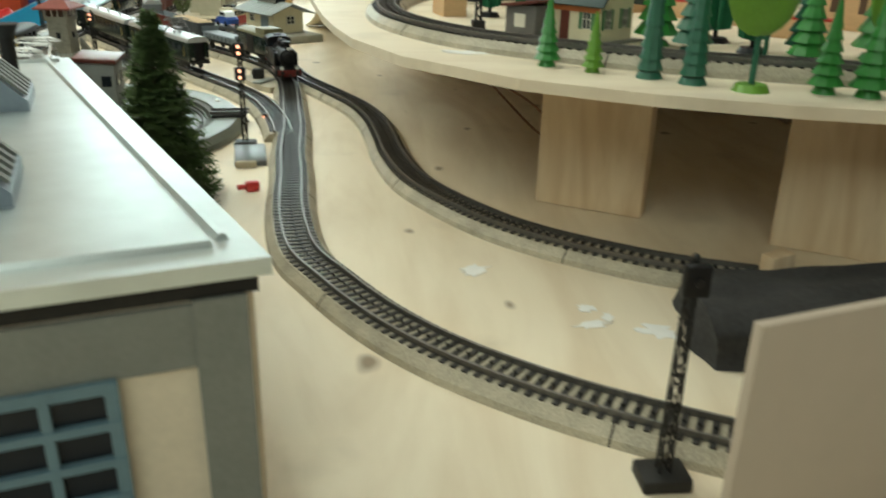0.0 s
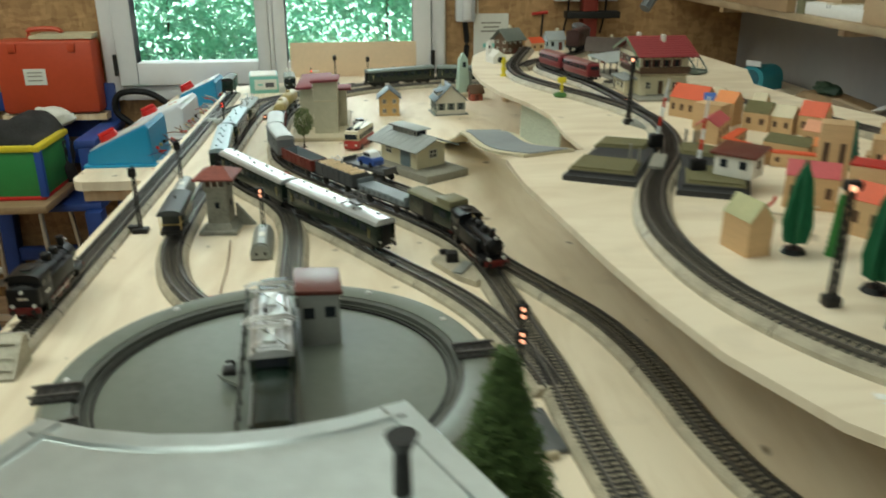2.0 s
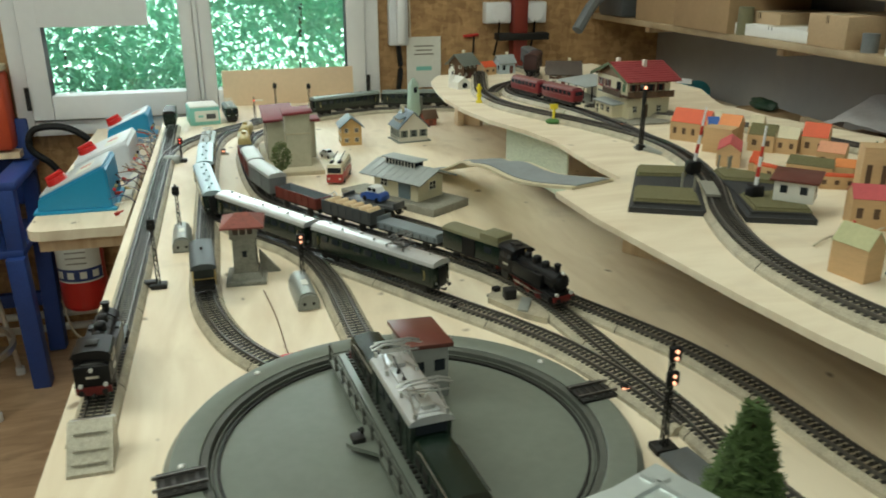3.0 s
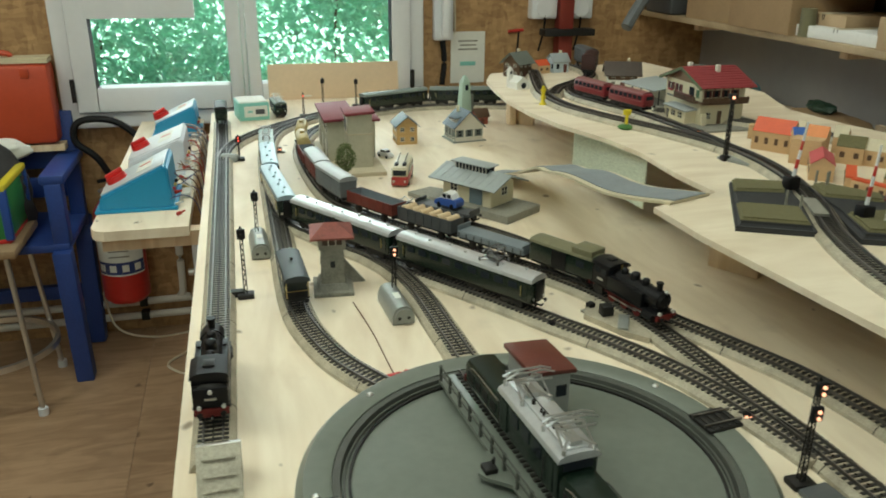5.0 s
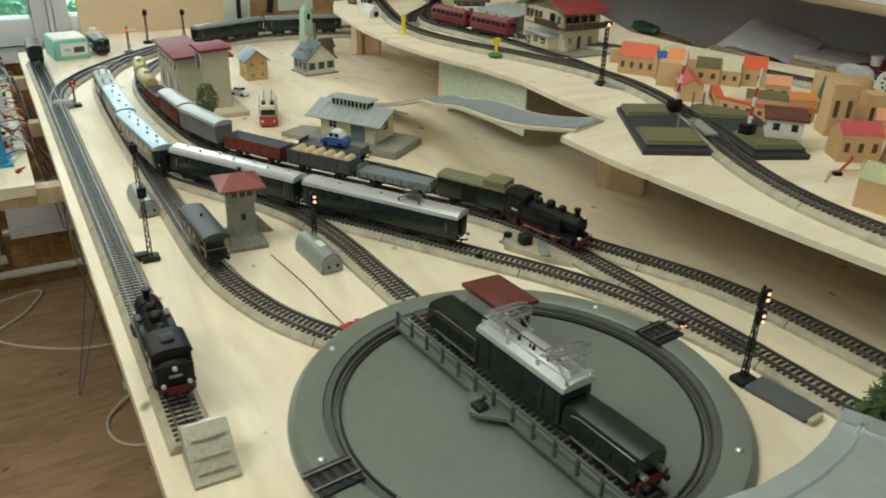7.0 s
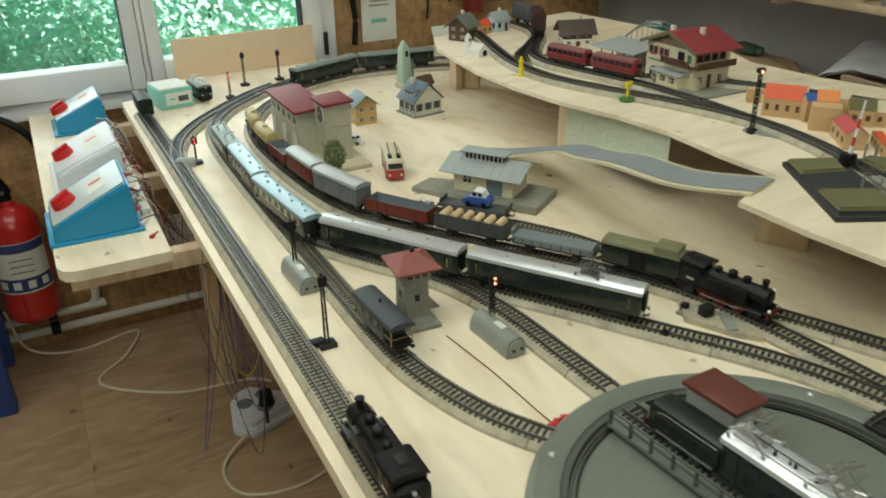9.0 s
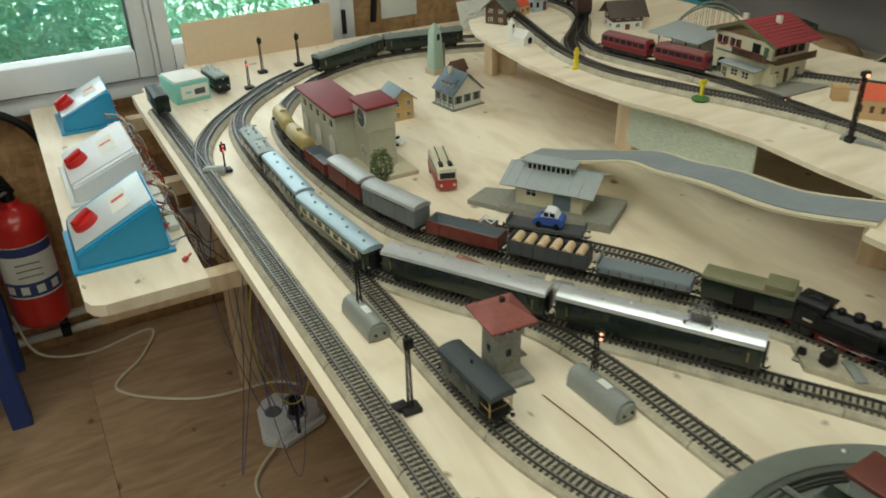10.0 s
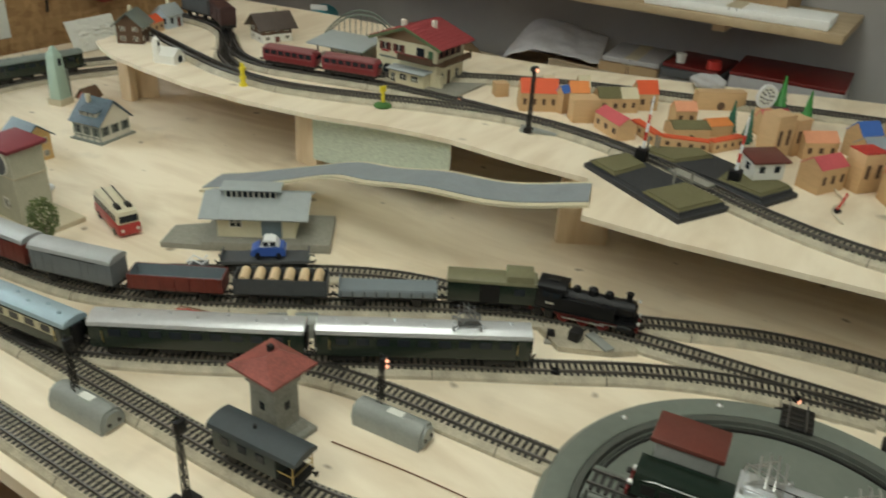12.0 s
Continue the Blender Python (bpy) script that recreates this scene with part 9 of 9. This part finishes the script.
cloth_heap("dark_toy", pose(1.395, 1.100, 0.040), (0.022, 0.045, 0.014), mat("dark_green_toy", (0.02, 0.05, 0.03), 0.5, var=0.3, scale=60), "dark green toy part on a paper bag", "toy parts", 4)
draped("white_paper", pose(0.890, 1.672, 0.036, 68, 0, 4), 0.130, 0.072, 0.005, LABELW, "white paper sheet propped at the rear edge", "paper sheet", 6)
for x, y, rz in ((0.770, 1.312, 20),):
    block_house(x, y, rz, 0.036, 0.03, 0.018, 0.030, ORANGE, "toy block house with red roof at the rear", 2)
wire([(0.86, 0.10, UP + 0.003), (0.80, 0.085, UP + 0.004), (0.775, 0.07, UP + 0.003), (0.74, 0.08, UP + 0.004), (0.70, 0.06, UP + 0.003)], 0.0012, WIRES[5], "thin pale wire lying on the upper board")
rs = thing("red_signal_arm", pose(0.742, 0.075, UP, 0, 0, -30) @ Matrix.Scale(0.65, 4), "small fallen red signal on a black foot", "signal")
part("arm", tube(B(), [(0, 0, 0.004), (0.018, 0.002, 0.026), (0.020, 0.002, 0.034)], 0.0024, 6), REDTRIM, rs)
part("foot", box(B(), (0, 0, 0.003), (0.014, 0.012, 0.006), 0.001), BLACK, rs)

# red-handled tool hanging on the wall
ht = thing("hanging_tool", pose(0.888, 1.842, 0.0), "red-handled tool hanging on the strand board", "tool")
part("handle", tube(B(), [(-0.024, 0, 0.160), (0.024, 0, 0.164)], 0.0045, 8), REDTRIM, ht, "red handle")
part("shank", tube(B(), [(0.010, 0, 0.160), (0.004, 0, 0.058)], 0.003, 6), DARK, ht)
# pale paint smears left on the table, and a white patch on the deck
SMEAR = mat("smear_white", (0.88, 0.87, 0.84), 0.6, var=0.06, scale=80)
for x, y, rz, a, b_ in ((0.678, -0.345, 30, 0.009, 0.007), (0.736, -0.402, -30, 0.005, 0.005), (0.768, -0.432, -20, 0.011, 0.008), (0.734, -0.422, 10, 0.009, 0.004), (0.745, -0.414, 70, 0.005, 0.003), (0.679, -0.246, -20, 0.015, 0.007)):
    sm_ = B()
    bmesh.ops.create_circle(sm_, cap_ends=True, segments=22, radius=1)
    for v in sm_.verts:
        k = 1 + 0.9 * noise.noise(v.co * 3.1 + Vector((x * 90, y * 90, 0)))
        v.co = Vector((v.co.x * a * k, v.co.y * b_ * k, 0))
    bmesh.ops.solidify(sm_, geom=sm_.faces[:], thickness=0.0003)
    solid("white_smear", sm_, SMEAR, "thin white smear on the boards", "paint smear", "", pose(x, y, UP + 0.0005 if y > -0.3 else 0.0005, 0, 0, rz), group="paint smears")

# ---- front of the layout: pale card, black cover and dark mast ----
solid("pale_card_wall", box(B(), (0.115, 0, 0.053), (0.23, 0.004, 0.106), 0.0008), mat("pale_card", (0.46, 0.38, 0.30), 0.8, var=0.04, scale=12, bump=0.05), "plain beige card wall standing on the table", "card", "", pose(0.716, -0.622, 0, 0, 0, 16))
bc = box(B(), (0, 0, 0.012), (0.36, 0.078, 0.024))
bmesh.ops.subdivide_edges(bc, edges=bc.edges[:], cuts=16, use_grid_fill=True)
for v in bc.verts:
    u, k = (v.co.x + 0.18) / 0.36, v.co.z / 0.024
    pinch = 1 - 0.30 * k * k
    v.co.y *= pinch + 0.22 * noise.noise(Vector((v.co.x * 28, k * 2, 3)))
    v.co.x += 0.010 * noise.noise(v.co * 30 + Vector((0, 0, 9)))
    v.co.z += k * (0.010 * min(1, u * 4) + 0.008 * noise.noise(Vector((v.co.x * 26, v.co.y * 40, 7))))
solid("black_cloth_cover", bc, BLKCLOTH, "black cloth draped over the tracks as a tunnel", "cloth", "", pose(0.966, -0.460, 0.0004, 0, 0, -8), soft=1.0)
mast_signal(pose(0.726, -0.556, 0, 0, 0, 0), 0.096, "dark lattice signal mast beside the black cover", None)
for i in range(3):
    wire([(0.66 + 0.02 * i, 0.02, UP - 0.012), (0.72 + 0.01 * i, -0.04 - 0.02 * i, 0.07), (0.76, -0.12, 0.035 + 0.02 * i), (0.79, -0.16, 0.02)], 0.0012, WIRES[1], "thin brown wire hanging under the upper level")

solid("wood_block", box(B(), (0, 0, 0.013), (0.020, 0.010, 0.026), 0.001), PINE, "small pale wood block beside the black cloth", "wood block", "", pose(0.856, -0.385, 0, 0, 0, 25))

# ---- small clutter on the table ----
tb = thing("turnout_plate", pose(0, 0, 0), "grey ballast plate with a dark switch motor between the tracks", "turnout")
part("plate", prism(B(), [(0.468, 0.316), (0.446, 0.280), (0.472, 0.228), (0.492, 0.206), (0.502, 0.222), (0.488, 0.290)], 0.0002, 0.0072), BALLAST, tb)
part("switch_motor", box(B(), (0.470, 0.272, 0.0135), (0.014, 0.013, 0.0125), 0.0012), DARK, tb, "dark switch motor block")
part("cover_strip", box(B(), (0.480, 0.247, 0.0085), (0.012, 0.036, 0.003), 0.0006, rz=-28), HOUSING, tb, "grey cover strip")
draped("paper_scrap", pose(0.252, 0.610, 0.001, 0, 0, -58), 0.110, 0.034, 0.010, CREAM, "torn cream paper strip between the tracks", "paper scrap", 8)
draped("paper_scrap", pose(0.205, 0.618, 0.001, 0, 0, -50), 0.075, 0.040, 0.012, CREAM, "crumpled cream paper scrap by the signal box", "paper scrap", 3)
for i in range(9):
    mt = (WIRES[0], WIRES[1], WIRES[0], WIRES[2])[i % 4]
    x, y = 0.165 + 0.012 * rw.random(), 0.655 + 0.012 * rw.random()
    wire([(x, y, 0.003), (x + 0.02, y - 0.016 + 0.012 * rw.random(), 0.008), (x + 0.040, y - 0.05 + 0.02 * rw.random(), 0.006), (x + 0.075 + 0.01 * rw.random(), y - 0.085 + 0.02 * rw.random(), 0.002)], 0.0009, mt, "thin red and brown wires beside the track")
for i in range(6):
    wire([(0.215 + 0.004 * i, 0.655 - 0.006 * i, 0.002), (0.236, 0.628 + 0.003 * i, 0.014 + 0.002 * i), (0.256 + 0.003 * i, 0.592, 0.010), (0.276, 0.572 - 0.003 * i, 0.012)], 0.0009, WIRES[i % 2], "red and brown wires running to the plugs")
wire([(0.145, 0.79, 0.002), (0.165, 0.78, 0.003), (0.178, 0.755, 0.002), (0.172, 0.74, 0.003)], 0.0009, WIRES[4], "thin grey wire at the turnout motor")
wire([(0.190, 0.385, 0.0015), (0.200, 0.30, 0.0015), (0.205, 0.22, 0.0015), (0.208, 0.185, 0.002)], 0.0007, WIRES[1], "thin brown wire along the table")
for x, y, rz, z in ((0.203, 0.193, 10, 0), (0.212, 0.186, 40, 0), (0.220, 0.196, -20, 0), (0.335, 0.500, 15, 0), (0.345, 0.497, 60, 0), (0.5185, -0.181, 20, 0)):
    k = CARBLUE if x in (0.212, 0.335) else KNOB
    solid("wire_plug", cyl(box(B(), (0, 0, 0.004), (0.011, 0.007, 0.008), 0.0015), (-0.012, 0, 0.004), (-0.005, 0, 0.004), 0.0022, seg=6), k, "red or blue banana plug lying on the table", "plug", "", pose(x, y, 0, 0, 0, rz), group="banana plugs")
for x, y, rz in ((0.318, 0.468, 30), (0.352, 0.470, -10), (0.338, 0.455, 70)):
    solid("wire_scrap", box(B(), (0, 0, 0.0012), (0.018, 0.006, 0.0018), 0.0004, rx=4), SHUT, "small grey-green scrap on the table", "scrap", "", pose(x, y, 0, 0, 0, rz))
hc = thing("hand_trolley", pose(0.318, 0.700, 0.0118, 0, 0, -45), "small white hand trolley on the siding end", "model trolley")
part("trolley_deck", box(B(), (0, 0, 0.008), (0.026, 0.018, 0.002), 0.0004), DKGREY, hc)
for s in (-1, 1):
    part("trolley_frame", tube(B(), [(-0.012, s * 0.006, 0.009), (-0.004, s * 0.006, 0.018), (0.006, s * 0.006, 0.011), (0.012, s * 0.006, 0.017)], 0.0010, 5), WHITE, hc)
wheels(hc, (-0.008, 0.008), 0.004, 0.004)

# ---- outside the window ----
solid("ground", box(B(), (0, 5.98, FLOOR_Z - 0.10), (24, 8.0, 0.1)), mat("garden_soil", (0.10, 0.12, 0.05), 0.9, var=0.3, scale=6), "dark green garden ground outside", "ground", "structure")
LEAF, ln_, ll, lbs = shader("hedge_leaf")
rpi = ln_.new("ShaderNodeNewGeometry")
lrmp = ln_.new("ShaderNodeValToRGB")
# Mint leaf colours stand in for daylight stronger than the sun gives.
lrmp.color_ramp.elements[0].color, lrmp.color_ramp.elements[1].color = (0.34, 0.66, 0.52, 1), (0.50, 0.80, 0.68, 1)
ll.new(rpi.outputs["Random Per Island"], lrmp.inputs[0]), ll.new(lrmp.outputs[0], lbs.inputs["Base Color"])
lbs.inputs["Roughness"].default_value = 0.95
lbs.inputs["Specular IOR Level"].default_value = 0.1
ltr, lmx = ln_.new("ShaderNodeBsdfTranslucent"), ln_.new("ShaderNodeMixShader")
ll.new(lrmp.outputs[0], ltr.inputs[0]), ll.new(lbs.outputs[0], lmx.inputs[1]), ll.new(ltr.outputs[0], lmx.inputs[2])
lmx.inputs[0].default_value = 0.5
ll.new(lmx.outputs[0], ln_["Material Output"].inputs[0])
rl = random.Random(21)
vs_, fs_ = [], []
for _ in range(60000):
    x, z = rl.uniform(-1.6, 1.7), rl.uniform(-0.5, 1.9)
    dpt = 2.55 + 0.10 * noise.noise(Vector((x * 2.6 + 4.0, z * 2.6, 0))) + rl.uniform(-0.07, 0.10)
    c = Vector((x, dpt, z))
    nrm = Vector((rl.gauss(0.3, 0.5), rl.gauss(-0.6, 0.4), rl.gauss(0.8, 0.4))).normalized()
    u = nrm.orthogonal().normalized()
    u.rotate(Matrix.Rotation(rl.uniform(0, 6.28), 3, nrm))
    w = nrm.cross(u)
    L_, W_ = rl.uniform(0.009, 0.019), rl.uniform(0.006, 0.010)
    k = len(vs_)
    vs_ += [c - u * L_, c + w * W_ - u * L_ * 0.1 + nrm * 0.004, c + u * L_, c - w * W_ - u * L_ * 0.1 + nrm * 0.004]
    fs_.append((k, k + 1, k + 2, k + 3))
hm = bpy.data.meshes.new("hedge_leaves")
hm.from_pydata(vs_, [], fs_)
hm.materials.append(LEAF)
hedge = thing("hedge", pose(0, 0, 0), "dense sunlit green bushes outside the window", "hedge")
hl = new("leaves", hm)
hl.parent = hedge
tagged(hl, kind="stuff")
for i in range(4):
    x = -1.3 + i * 0.85
    part("stem", tube(B(), [(x, 2.70, FLOOR_Z - 0.05), (x + 0.06, 2.68, 0.3), (x - 0.05, 2.69, 1.6)], 0.008, 6), BARK, hedge)
# Backing is coloured bright as if daylit, so leaf gaps stay light.
solid("hedge_depth", box(B(), (0, 2.76, 0.6), (4.5, 0.05, 2.8)), mat("daylit_foliage", (0.36, 0.68, 0.53), 0.9, var=0.4, scale=12), "backing sheet with daylight put into its green behind the bushes", "hedge", "structure")

# ---- single sleepers, last ----
for t, m in PIECES:
    o = new("sleeper", SL)
    o.parent = t
    o.matrix_local = m


# floor sheets with open joints
floor_ob = bpy.data.objects["floor"]


def panel_mesh(w):
    me = bpy.data.meshes.new("floor_panel")
    fb = box(B(), (0, 0, 0), (w - 0.0008, 1.2452, 0.0050), 0.0004)
    fb.to_mesh(me)
    fb.free()
    me.materials.append(FLOORWOOD)
    return me


FP = panel_mesh(0.626)
for i in range(7):
    for j in range(4):
        x = -2.55 + 0.5795 * (i + 0.5)
        fo = new("floor_panel", FP)
        fo.matrix_world = pose(x, -2.95 + 1.20 * (j + 0.5), FLOOR_Z - 0.0025) @ Matrix.Diagonal((0.5795 / 0.626, 1.20 / 1.246, 1, 1))
        fo.parent = floor_ob
